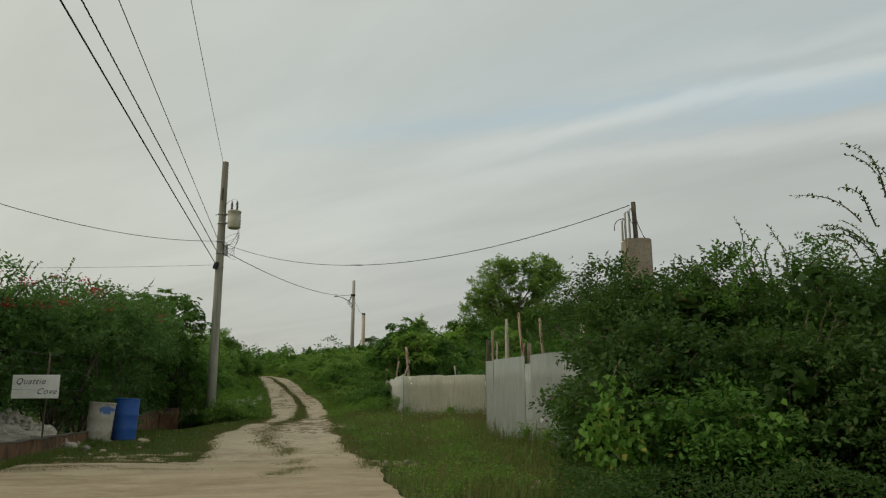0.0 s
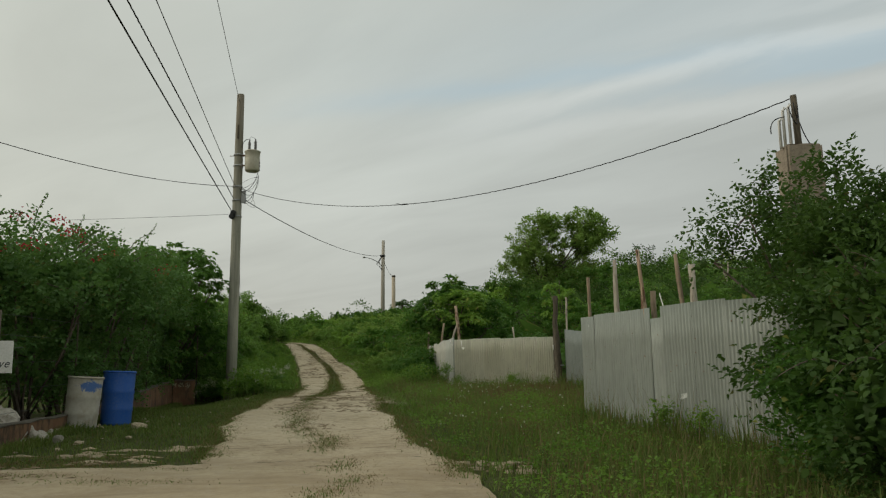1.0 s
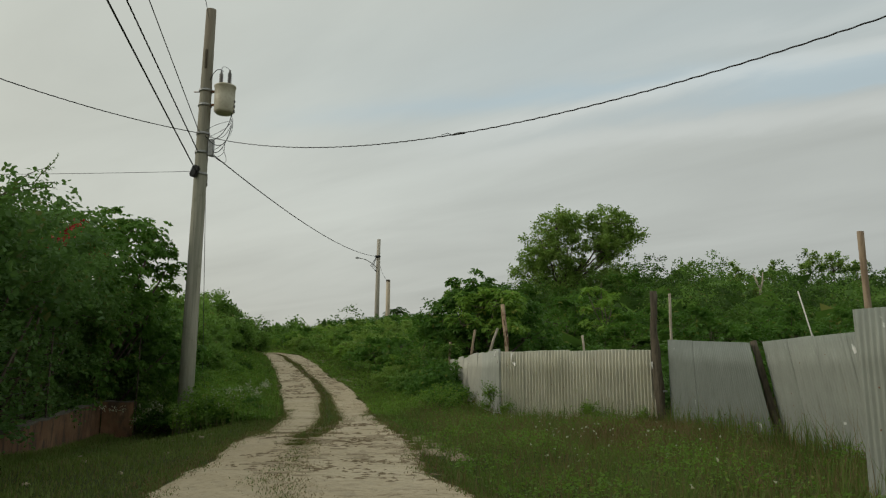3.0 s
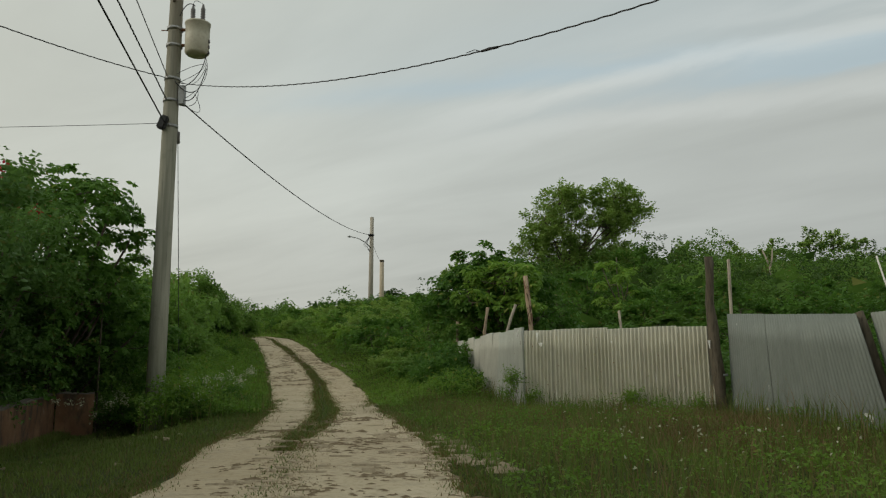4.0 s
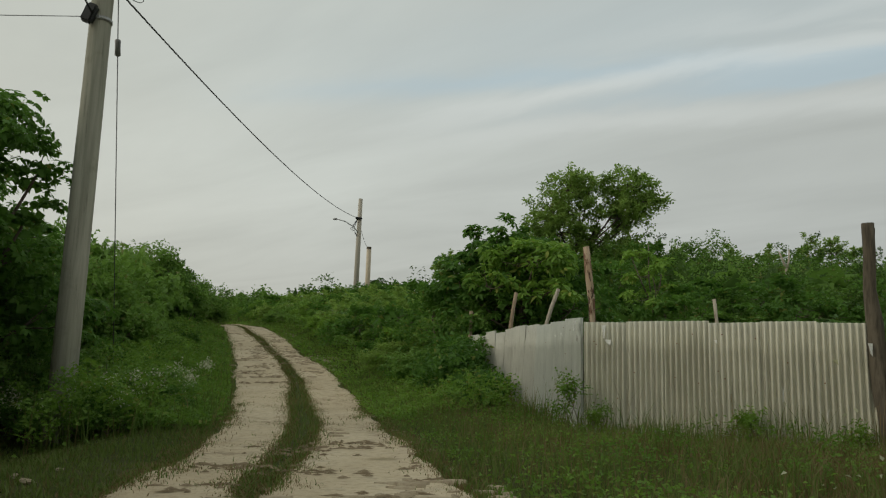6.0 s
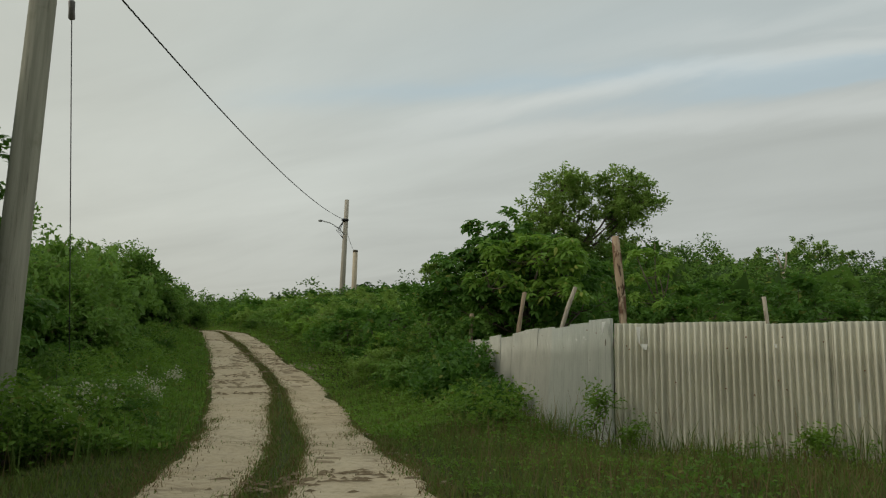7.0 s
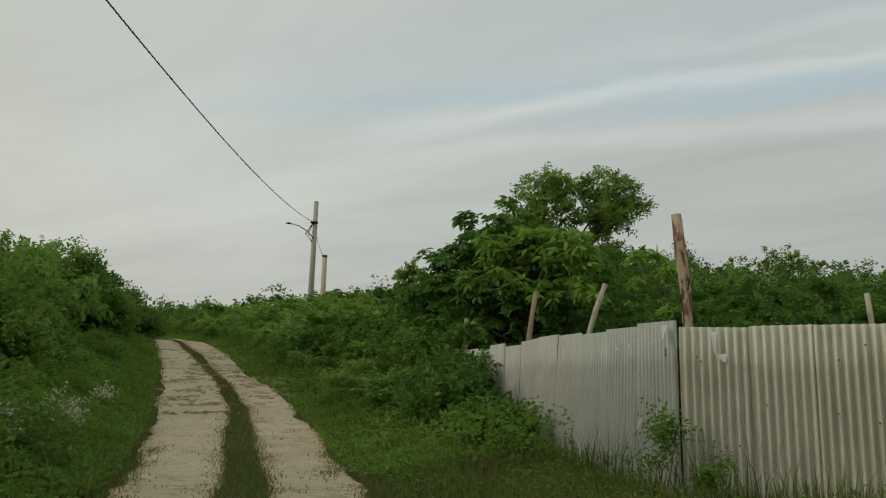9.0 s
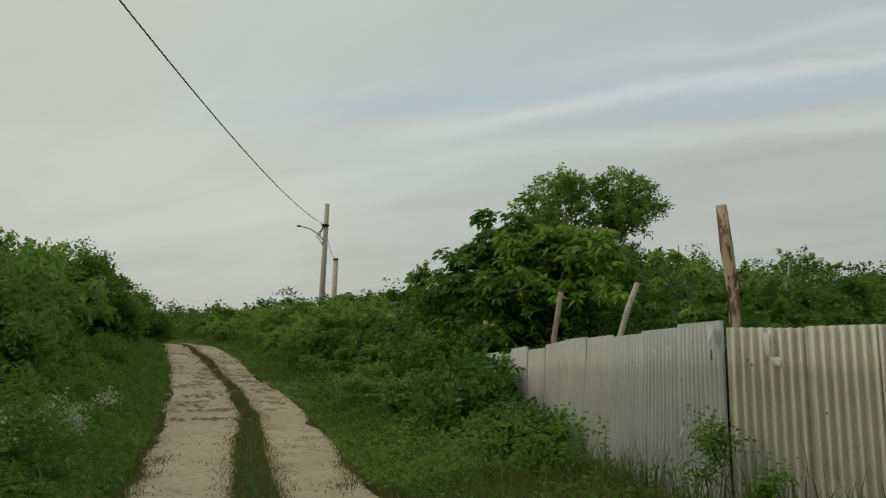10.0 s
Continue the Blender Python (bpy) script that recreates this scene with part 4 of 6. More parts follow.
def build_main_pole():
    g = height(*POLE)
    pole = thing("utility_pole", "tall grey pole with a transformer and tangled wires", "utility pole", (POLE[0], POLE[1], g))
    h = 11.28 - g
    lean = Vector((0.10, -0.1, h))
    rng = random.Random(3)
    part("shaft", tube([(0, 0, -0.4), lean * 0.25, lean * 0.5, lean * 0.72, lean * 0.86, lean], [0.185, 0.172, 0.157, 0.146, 0.134, 0.122], 16, ridge=0.015, rng=rng), M_MAIN_POLE, pole)

    def on(z):
        return lean * ((z - g) / h)
    for z in (9.1, 8.72, 7.98, 7.5, 6.95):
        c = on(z)
        part("band", lathe([(0.16, -0.03), (0.168, -0.03), (0.168, 0.03), (0.16, 0.03)], 16, centre=c), M_STEEL, pole)
    # transformer
    c = on(8.9) + Vector((0.49, -0.03, 0))
    can = part("transformer", lathe([(0.0, -0.40), (0.2, -0.40), (0.23, -0.37), (0.248, -0.35), (0.252, 0.0), (0.25, 0.27), (0.268, 0.28), (0.268, 0.31), (0.245, 0.325), (0.1, 0.37), (0.0, 0.375)], 28, centre=c), M_CAN, pole, "cream cylindrical transformer")
    for dx, dy, hh in ((-0.1, -0.05, 0.34), (0.09, 0.02, 0.4)):
        prof = [(0.03, 0.33)]
        for k in range(6):
            z = 0.36 + k * hh / 7
            prof += [(0.055, z), (0.032, z + hh / 14)]
        prof += [(0.02, 0.36 + hh), (0.0, 0.36 + hh)]
        part("bushing", lathe(prof, 12, centre=c + Vector((dx, dy, 0))), M_PORCELAIN, can)
    for z in (9.08, 8.73):
        part("bracket", box(bmesh.new(), (0.3, 0.06, 0.05), on(z) + Vector((0.22, -0.02, 0)), 0.006), M_RUST, pole, "rusty steel bracket")
    for z in (8.55, 8.68, 8.8):
        part("terminal", box(bmesh.new(), (0.05, 0.05, 0.07), on(z) + Vector((0.74, -0.05, 0)), 0.008), M_PORCELAIN, can)
    bm = box(bmesh.new(), (0.13, 0.13, 0.42), on(7.62) + Vector((0.23, -0.03, 0)), 0.012)
    part("junction_box", bm, M_STEEL, pole)
    bm = box(bmesh.new(), (0.17, 0.13, 0.3), (0, 0, 0), 0.03)
    part("clamp_insulator", bm, M_CABLE, pole, "black cable clamp", matrix=Matrix.Translation(on(6.98) + Vector((-0.08, -0.2, 0))) @ pose(0, 0, 0, 0, 20, 0))
    bm = box(bmesh.new(), (0.05, 0.05, 0.5), on(9.9) + Vector((0.0, -0.15, 0)), 0.01)
    part("insulator_bracket", bm, M_POST, pole)
    part("step_bolt", tube([on(9.08) + Vector((-0.3, 0, 0)), on(9.08) + Vector((-0.1, 0, 0))], 0.012, 6), M_RUST, pole)
    # loops of service wire
    loops = [((0.7, -0.05, 8.5), (0.62, -0.05, 7.95), (0.2, -0.08, 7.75)), ((0.69, -0.02, 8.45), (0.86, -0.02, 7.9), (0.3, -0.05, 7.55)),
             ((0.69, -0.06, 8.3), (0.4, -0.1, 8.25), (0.12, -0.12, 8.05)), ((0.2, -0.05, 7.6), (0.5, -0.12, 7.2), (0.72, -0.05, 8.2)),
             ((0.24, -0.05, 7.45), (0.85, -0.05, 6.95), (0.5, -0.05, 7.65)), ((0.15, -0.1, 7.95), (0.55, -0.1, 7.6), (0.75, -0.1, 8.3)),
             ((0.1, -0.14, 7.9), (0.35, -0.14, 7.55), (0.55, -0.1, 7.7)), ((0.24, 0.0, 7.4), (0.6, 0.0, 7.35), (0.55, 0.0, 7.75)),
             ((0.7, -0.05, 8.35), (0.75, -0.12, 8.1), (0.1, -0.1, 7.85)), ((0.42, -0.05, 9.6), (0.25, -0.1, 9.75), (0.12, -0.1, 9.35)), ((0.57, 0.0, 9.66), (0.35, 0.0, 9.85), (0.38, -0.05, 9.6))]
    for n, (a, b, c) in enumerate(loops):
        a, b, c = (on(p[2]) + Vector((p[0], p[1], 0)) for p in (a, b, c))
        pts = [a * (1 - s) ** 2 + b * 2 * s * (1 - s) + c * s ** 2 for s in [i / 12 for i in range(13)]]
        part("service_wire", tube(pts, 0.006 if n % 3 else 0.010, 5), M_CABLE, pole)
    # stay wire with its insulator, down to the bank behind
    a, way = Vector((-9.27 - POLE[0], 31.53 - POLE[1], 7.24 - g)), Vector((0.11, -0.48, 1.0))
    part("stay_wire", tube([a - way * (6.3), a - way * 0.12], 0.009, 5), M_WIRE, pole)
    part("stay_wire", tube([a + way * 0.12, a + way * 3.3], 0.009, 5), M_WIRE, pole)
    part("stay_insulator", tube([a - way * 0.13, a - way * 0.11, a, a + way * 0.11, a + way * 0.13], [0.03, 0.05, 0.045, 0.05, 0.03], 10), M_PORCELAIN, pole)
    return pole


def plain_pole(x, y, top, r0, r1, label, lean=(0, 0), mat=None):
    g = height(x, y)
    p = thing("utility_pole", label, "utility pole", (x, y, g))
    part("shaft", tube([(0, 0, -0.4), (lean[0] * 0.5, lean[1] * 0.5, (top - g) * 0.5), (lean[0], lean[1], top - g)], [r0, (r0 + r1) / 2, r1], 12), mat or M_POLE, p)
    return p, g


def build_poles():
    build_main_pole()
    # the next pole up the track, with a street light
    p, g = plain_pole(-8.05, 67.5, 12.65, 0.19, 0.13, "grey utility pole with a small street light", (0.1, 0))
    z = 11.35 - g
    part("lamp_arm", tube([(0.05, -0.1, z - 0.95), (-0.25, -0.3, z - 0.6), (-0.8, -0.4, z - 0.28), (-1.3, -0.45, z - 0.17)], 0.032, 6), M_STEEL, p)
    part("lamp_head", lathe([(0.0, -0.05), (0.12, -0.045), (0.16, 0.0), (0.08, 0.05), (0.0, 0.08)], 12, centre=(-1.42, -0.47, z - 0.16)), M_STEEL, p)
    part("clamp", box(bmesh.new(), (0.44, 0.36, 0.14), (0.05, -0.1, z), 0.05), M_CABLE, p)
    for k in range(3):
        part("service_wire", tube([(0.0, -0.15, z), (-0.25 - 0.1 * k, -0.25, z - 0.7), (0.0, -0.1, z - 1.2)], 0.018, 4), M_CABLE, p)
    p, g = plain_pole(-7.75, 74.0, 10.5, 0.19, 0.165, "short weathered yellowish pole with a dark top", (0.02, 0), M_POLE_TOP)
    part("top_cap", tube([(0.02, 0, 10.5 - g - 0.12), (0.02, 0, 10.5 - g + 0.04)], 0.175, 10), M_POST, p)
    # poles that carry the far ends of the cables
    p, g = plain_pole(1.6, -25.0, 11.6, 0.19, 0.13, "tall grey utility pole with a wooden crossarm")
    part("crossarm", box(bmesh.new(), (4.0, 0.1, 0.12), (0, -0.14, 10.95 - g), 0.01), M_POST, p)
    plain_pole(-16.2, 5.8, 9.4, 0.18, 0.13, "grey utility pole beyond the hedge")
    plain_pole(-34.0, 30.4, 8.4, 0.18, 0.13, "grey utility pole far beyond the hedge")
    x, y = POLE
    cable((x, y - 0.16, 6.98), (1.0, -25.0, 7.5), 0.2, 0.016, M_CABLE, "thick black cable from pole to pole")
    cable((x, y - 0.16, 7.5), (1.0, -25.0, 8.0), 0.2, 0.014, M_CABLE, "thick black twisted cable from pole to pole", 0.003)
    cable((x, y - 0.16, 8.0), (1.5, -25.0, 9.5), 0.2, 0.010, M_WIRE, "thin grey wire from pole to pole")
    cable((x + 0.09, y - 0.2, 11.0), (3.5, -25.0, 11.0), 0.5, 0.008, M_WIRE, "thin wire from the pole's top")
    cable((x, y - 0.1, 8.0), (-16.0, 6.0, 9.0), 1.6, 0.010, M_CABLE, "black service cable running over the hedge", 0.0025)
    cable((x - 0.1, y, 7.05), (-34.0, 30.4, 7.6), 0.25, 0.006, M_WIRE, "thin grey wire running level from the pole")
    cable((x + 0.2, y - 0.1, 7.9), (4.1, 16.3, 5.76), 1.1, 0.009, M_CABLE, "black twisted service cable to the concrete pillar", 0.0035, splice=0.47)
    cable((x + 0.05, y + 0.1, 7.7), (-8.0, 67.4, 11.35), 0.6, 0.015, M_CABLE, "black twisted cable to the next pole", 0.0025)
    cable((-8.0, 67.6, 11.2), (-7.75, 74.0, 10.4), 0.3, 0.012, M_CABLE, "thin black wire to the short pole")


build_poles()


def build_pillar():
    g = height(4.25, 16.5)
    p = thing("concrete_pillar", "rough brown concrete pillar carrying conduits and a mast", "pillar", (4.25, 16.5, g))
    bm = box(bmesh.new(), (0.56, 0.45, 5.02 - g + 0.3), (0, 0, (5.02 - g - 0.3) / 2), 0.03)
    bmesh.ops.subdivide_edges(bm, edges=bm.edges[:], cuts=3, use_grid_fill=True)
    rng = random.Random(4)
    for v in bm.verts:
        v.co += Vector((rng.uniform(-1, 1), rng.uniform(-1, 1), rng.uniform(-1, 1))) * 0.012
    part("column", bm, M_CONCRETE, p)
    top = 5.02 - g
    part("mast", tube([(0.0, -0.05, top - 0.6), (-0.03, -0.05, 5.87 - g)], [0.055, 0.05], 10), M_POST, p, "grey wooden mast")
    for dx, hh in ((-0.32, 0.45), (-0.25, 0.62), (-0.16, 0.68)):
        part("conduit", tube([(dx, -0.12, top - 0.05), (dx, -0.12, top + hh - 0.05), (dx + 0.04, -0.12, top + hh)], 0.025, 8), M_PIPE, p)
    for k, (a, b, c) in enumerate((((-0.14, -0.27, top + 0.66), (-0.05, -0.2, top + 0.2), (0.0, -0.1, top + 0.66)), ((-0.3, -0.27, top + 0.42), (-0.55, -0.27, top + 0.4), (-0.52, -0.27, top + 0.15)),
                                   ((-0.22, -0.27, top + 0.58), (-0.12, -0.3, top + 0.1), (-0.02, -0.15, top + 0.5)), ((0.02, -0.05, top + 0.45), (0.1, 0.0, top + 0.2), (0.22, 0.0, top)))):
        a, b, c = Vector(a), Vector(b), Vector(c)
        part("service_wire", tube([a * (1 - s) ** 2 + b * 2 * s * (1 - s) + c * s ** 2 for s in [i / 10 for i in range(11)]], 0.009, 5), M_CABLE, p)


build_pillar()

# ---------------------------------------------------------------- low wall, sign, drums


def rock_mesh(rng, flat=0.6, name="stone"):
    bm = bmesh.new()
    bmesh.ops.create_icosphere(bm, subdivisions=2, radius=1.0)
    off = Vector((rng.uniform(0, 50), rng.uniform(0, 50), rng.uniform(0, 50)))
    for v in bm.verts:
        k = 1 + 0.5 * noise.noise(v.co * 1.1 + off) + 0.18 * noise.noise(v.co * 3 + off)
        v.co = v.co * k
        v.co.z = max(-0.6, v.co.z * flat)
    me = bpy.data.meshes.new(name)
    bm.to_mesh(me)
    bm.free()
    return me


WALL = [Vector((-7.4, 12.1)), Vector((-8.2, 18.0)), Vector((-10.86, 29.7)), Vector((-10.15, 30.02))]


def wall_x(y):
    """Where the low wall runs."""
    return np.interp(y, [12.1, 18.0, 29.7], [-7.4, -8.2, -10.86])


def wall_top(y):
    return float(np.interp(y, [12.1, 18.0, 24.0, 29.7], [0.86, 0.95, 1.2, 1.5]))


def build_wall():
    wall = thing("low_wall", "low plastered wall with stained reddish-brown wash", "wall", kind="structure")
    rng = random.Random(8)
    for leg, (a, b) in enumerate(zip(WALL, WALL[1:])):
        way = (b - a).normalized()
        side = Vector((-way.y, way.x))
        a = a + way * (0.1 if leg == 2 else 0.0)
        n = max(4, int((b - a).length / 0.3))
        for name, mat, half, low, high in (("wall_body", M_PLASTER, 0.075, -1.0, -0.03), ("wall_cap", M_CAP, 0.085, -0.03, 0.0)):
            bm = bmesh.new()
            last = None
            for i in range(n + 1):
                p = a.lerp(b, i / n)
                top = wall_top(min(p.y, 29.7)) + 0.012 * math.sin(i * 1.7)
                ring = []
                for k, z in ((-1, low), (1, low), (1, high - 0.008), (0.85, high), (-0.85, high), (-1, high - 0.008)):
                    q = p + side * (half * k + rng.uniform(-0.004, 0.004))
                    ring.append(bm.verts.new((q.x, q.y, top + z + rng.uniform(-0.008, 0.008) * (z > -0.05))))
                if last:
                    for k in range(6):
                        bm.faces.new((last[k], last[(k + 1) % 6], ring[(k + 1) % 6], ring[k]))
                if i in (0, n):
                    bm.faces.new(ring if i else ring[::-1])
                last = ring
            bmesh.ops.recalc_face_normals(bm, faces=bm.faces[:])
            part(name, bm, mat, wall, "grey weathered cap" if mat is M_CAP else "")
    # slim posts of the wire fence on the wall
    mesh_fence = thing("wire_fence", "slim grey posts and wires on the low wall", "fence")
    tops = []
    for y in (12.3, 15.4, 18.6, 22.0, 25.6, 29.5):
        tops.append(Vector((float(wall_x(y)), y, wall_top(y) - 0.5)))
    tops.append(Vector((-10.12, 30.06, wall_top(29.7) - 0.8)))
    for n, p in enumerate(tops):
        part("post", tube([p, p + Vector((0, 0, 2.15 + 0.3 * (n == 6)))], 0.018, 8), M_POST, mesh_fence)
    for hgt in (0.65, 1.0, 1.4, 1.8, 2.1):
        bm = bmesh.new()
        for p, q in zip(tops, tops[1:]):
            tube([p + Vector((0, 0, hgt)), q + Vector((0, 0, hgt))], 0.0025, 4, bm=bm)
        part("wire", bm, M_WIRE, mesh_fence)


def build_sign():
    sign = thing("sign", "white board lettered Quattie Cove, wired to a fence post", "sign", (-7.53, 15.25, 1.65), turn=2.0)
    w, h = 0.91, 0.455
    bm = box(bmesh.new(), (w, 0.012, h), (-w / 2, 0, h / 2), 0.003)
    part("board", bm, M_BOARD, sign)
    for text, x, z, size in (("Quattie", -0.85, 0.275, 0.165), ("Cove", -0.43, 0.08, 0.165)):
        cu = bpy.data.curves.new("lettering", "FONT")
        cu.body, cu.size, cu.shear, cu.extrude, cu.space_character = text, size, 0.35, 0.001, 1.12
        tmp = bpy.data.objects.new("lettering", cu)
        scene.collection.objects.link(tmp)
        bpy.context.view_layer.update()
        me = bpy.data.meshes.new_from_object(tmp.evaluated_get(bpy.context.evaluated_depsgraph_get()))
        bpy.data.objects.remove(tmp)
        part("lettering", me, M_LETTER, sign, "dark slanted lettering", matrix=pose(x, -0.010, z, 90, 0, 0))
    part("wire_tie", tube([(0.0, 0.0, 0.35), (0.12, 0.03, 0.36)], 0.006, 5), M_WIRE, sign)


def drum(name, label, place, mat, tilt, rim_mat, h=0.9, r0=0.265, r1=0.295):
    d = thing(name, label, "drum", place)
    d.matrix_basis = pose(*place, tilt[0], tilt[1], 20)
    prof = [(0.0, 0.0), (r0 - 0.03, 0.0), (r0, 0.02), (r0 + 0.002, 0.06)]
    for s in (0.3, 0.62):
        z = h * s
        r = r0 + (r1 - r0) * s
        prof += [(r, z - 0.03), (r + 0.008, z), (r, z + 0.03)]
    prof += [(r1, h - 0.05), (r1, h), (r1 - 0.012, h), (r1 - 0.012, h - 0.05), (r0 - 0.015, 0.03), (0.0, 0.025)]
    part("body", lathe(prof, 32), mat, d)
    part("rim", lathe([(r1 - 0.012, h - 0.03), (r1 + 0.014, h - 0.03), (r1 + 0.016, h - 0.008), (r1 + 0.006, h + 0.006), (r1 - 0.012, h + 0.004)], 32), rim_mat, d)
    return d


def build_left_yard():
    build_wall()
    build_sign()
    drum("drum", "worn whitish plastic drum with traces of blue paint", (-8.02, 18.25, height(-8.02, 18.25) - 0.02), M_DRUM_WHITE, (1, 4), M_DRUM_WHITE, 0.92, 0.27, 0.29)
    drum("drum", "tall open blue plastic drum leaning slightly", (-7.72, 19.0, height(-7.72, 19.0) - 0.02), M_BLUE, (-1, 2), M_BLUE, 1.0, 0.27, 0.285)
    rng = random.Random(21)
    rocks = [rock_mesh(rng) for _ in range(6)]
    for r in rocks:
        r.materials.append(M_ROCKGREY)
    pile = thing("rubble_pile", "heap of pale broken stone behind the low wall", "rubble", (-9.2, 16.4, height(-9.2, 16.4)))
    for i in range(280):
        x, y = rng.gauss(0, 0.68), rng.gauss(0, 0.4)
        z = 0.72 * math.exp(-(x * x / 0.9 + y * y / 0.45)) + rng.uniform(-0.05, 0.03)
        s = rng.uniform(0.03, 0.12)
        o = new("stone", rocks[i % 6])
        o.parent = pile
        o.matrix_basis = pose(x, y, max(z, 0.02), rng.uniform(0, 360), rng.uniform(0, 360), rng.uniform(0, 360)) @ Matrix.Diagonal((s * 1.4, s, s, 1))
    bm = bmesh.new()
    bmesh.ops.create_uvsphere(bm, u_segments=48, v_segments=24, radius=1)
    for v in bm.verts:
        v.co = Vector((v.co.x * 1.3, v.co.y * 0.9, max(v.co.z, -0.1) * 0.55)) * (1 + 0.16 * noise.noise(v.co * 3) + 0.1 * noise.noise(v.co * 9))
    part("heap", bm, M_ROCKGREY, pile, "fine rubble")
    # loose stones on the verges
    pale = [rock_mesh(rng, 0.5) for _ in range(5)]
    for r in pale:
        r.materials.append(M_STONE)
    spots = [(-6.95, 18.25, 0.14), (-7.9, 17.1, 0.08), (-8.1, 17.5, 0.11), (-6.4, 16.6, 0.06), (-7.0, 16.2, 0.07)]
    for i in range(26):
        spots.append((rng.uniform(-9.0, -6.4), rng.uniform(15, 26), rng.uniform(0.02, 0.05)))
    for x, y, s in ((-0.62, 13.4, 0.09), (-0.95, 13.6, 0.06), (-3.0, 22.9, 0.08), (1.15, 9.9, 0.12)):
        spots.append((x, y, s))
    for i in range(40):
        y = rng.uniform(11, 34)
        e = float(right_edge(y))
        spots.append((e + rng.gauss(0.0, 0.15), y, rng.uniform(0.015, 0.04)))
    for i, (x, y, s) in enumerate(spots):
        o = new("stone", pale[i % 5])
        o.matrix_basis = pose(x, y, height(x, y) + s * 0.12 + 0.015, rng.uniform(-12, 12), rng.uniform(-12, 12), rng.uniform(0, 360)) @ Matrix.Diagonal((s * rng.uniform(0.9, 1.5), s * rng.uniform(0.7, 1.0), s * 0.95, 1))
        tagged(o, "pale limestone lying on the verge", "stone", "loose stones")


build_left_yard()


def build_ledges():
    """Flat broken edges of the bedrock in the track and on the verges."""
    rng = np.random.default_rng(15)
    beds = [  # x from, x to, y from, y to, how many
        (-5.4, -4.3, 20.6, 24.6, 45), (-4.2, -2.9, 21.8, 25.6, 60), (-3.05, -2.55, 22.2, 23.3, 12), (-9.2, -6.2, 38.5, 44.0, 90), (-1.2, -0.3, 13.0, 13.7, 12), (-8.4, -4.7, 12.9, 14.9, 8), (-5.6, -4.9, 27, 29.5, 20), (-11.0, -8.6, 45, 49, 40)]
    co, fa, n0 = [], [], 0
    for x0, x1, y0, y1, n in beds:
        for i in range(n):
            x, y = rng.uniform(x0, x1), rng.uniform(y0, y1)
            if y > 25 and np.interp(y, STRIP_Y, STRIP_L) - 0.2 < x < np.interp(y, STRIP_Y, STRIP_R) + 0.2:
                continue
            w, d = rng.uniform(0.05, 0.2), rng.uniform(0.03, 0.08)
            k = 8
            a = np.linspace(0, 2 * math.pi, k, endpoint=False) + rng.uniform(0, 1)
            r = rng.uniform(0.55, 1.15, k)
            px, py = x + w * r * np.cos(a), y + d * r * np.sin(a)
            base = land(px, py)
            top = np.full(k, base.max() + rng.uniform(0.022, 0.042)) + rng.normal(size=k) * 0.004
            co.append(np.concatenate([np.stack([px, py, base - 0.02], 1), np.stack([x + (px - x) * 0.9, y + (py - y) * 0.8, top], 1), [[x, y, top.mean() + 0.004]]]))
            for j in range(k):
                q = (j + 1) % k
                fa += [(n0 + j, n0 + q, n0 + k + q), (n0 + j, n0 + k + q, n0 + k + j), (n0 + k + j, n0 + k + q, n0 + 2 * k)]
            n0 += 2 * k + 1
    # dark soil between the broken edges; its brown also paints in their shade
    cs, fs, k0 = [], [], 0
    for x0, x1, y0, y1, n in beds + [(-4.9, -3.0, 17.0, 22.0, 60), (-6.2, -4.6, 24.6, 28, 30), (-9.4, -6.5, 37.5, 45.0, 160), (-5.2, -3.2, 25.0, 29.0, 30), (-2.9, -2.2, 20.5, 23.5, 40), (-8.5, -5.5, 12.0, 14.2, 40)]:
        spot = np.stack([rng.uniform(x0, x1, n // 9 + 1), rng.uniform(y0, y1, n // 9 + 1)], 1)
        for i in range(n * 2):
            x, y = spot[rng.integers(0, len(spot))] + rng.normal(size=2) * np.array([0.28, 0.12])
            if not left_edge(y) + 0.15 < x < right_edge(y) - 0.15 and y > 14:
                continue
            w, d = rng.uniform(0.02, 0.12), rng.uniform(0.006, 0.022)
            a = np.linspace(0, 2 * math.pi, 9, endpoint=False)
            r = rng.uniform(0.4, 1.2, 9)
            px, py = x + w * r * np.cos(a), y + d * r * np.sin(a) + 0.12 * (w * r * np.cos(a))
            z = land(px, py) + 0.033
            cs.append(np.concatenate([np.stack([px, py, z - 0.012], 1), [[x, y, float(land(x, y)) + 0.040]]]))
            fs += [(k0 + j, k0 + (j + 1) % 9, k0 + 9) for j in range(9)]
            k0 += 10
    cb, fb, b0 = [], [], 0
    for i in range(34):
        y = rng.uniform(13.4, 15.6)
        x = rng.uniform(-9.5, -4.9) if i < 28 else float(left_edge(y)) - rng.uniform(0, 0.5)
        w, d = rng.uniform(0.12, 0.6), rng.uniform(0.012, 0.04)
        a = np.linspace(0, 2 * math.pi, 13, endpoint=False)
        r = rng.uniform(0.5, 1.2, 13)
        px, py = x + w * r * np.cos(a), y + d * r * np.sin(a) + 0.05 * w * r * np.cos(a)
        cb.append(np.concatenate([np.stack([px, py, land(px, py) - 0.004], 1), [[x, y, float(land(x, y)) + 0.035]]]))
        fb += [(b0 + j, b0 + (j + 1) % 13, b0 + 13) for j in range(13)]
        b0 += 14
    tagged(part("bare_patches", mesh_from("bare_patches", np.concatenate(cb), np.array(fb)), M_ROAD), "streaks of bare pale marl in the trodden grass", "soil", kind="stuff")
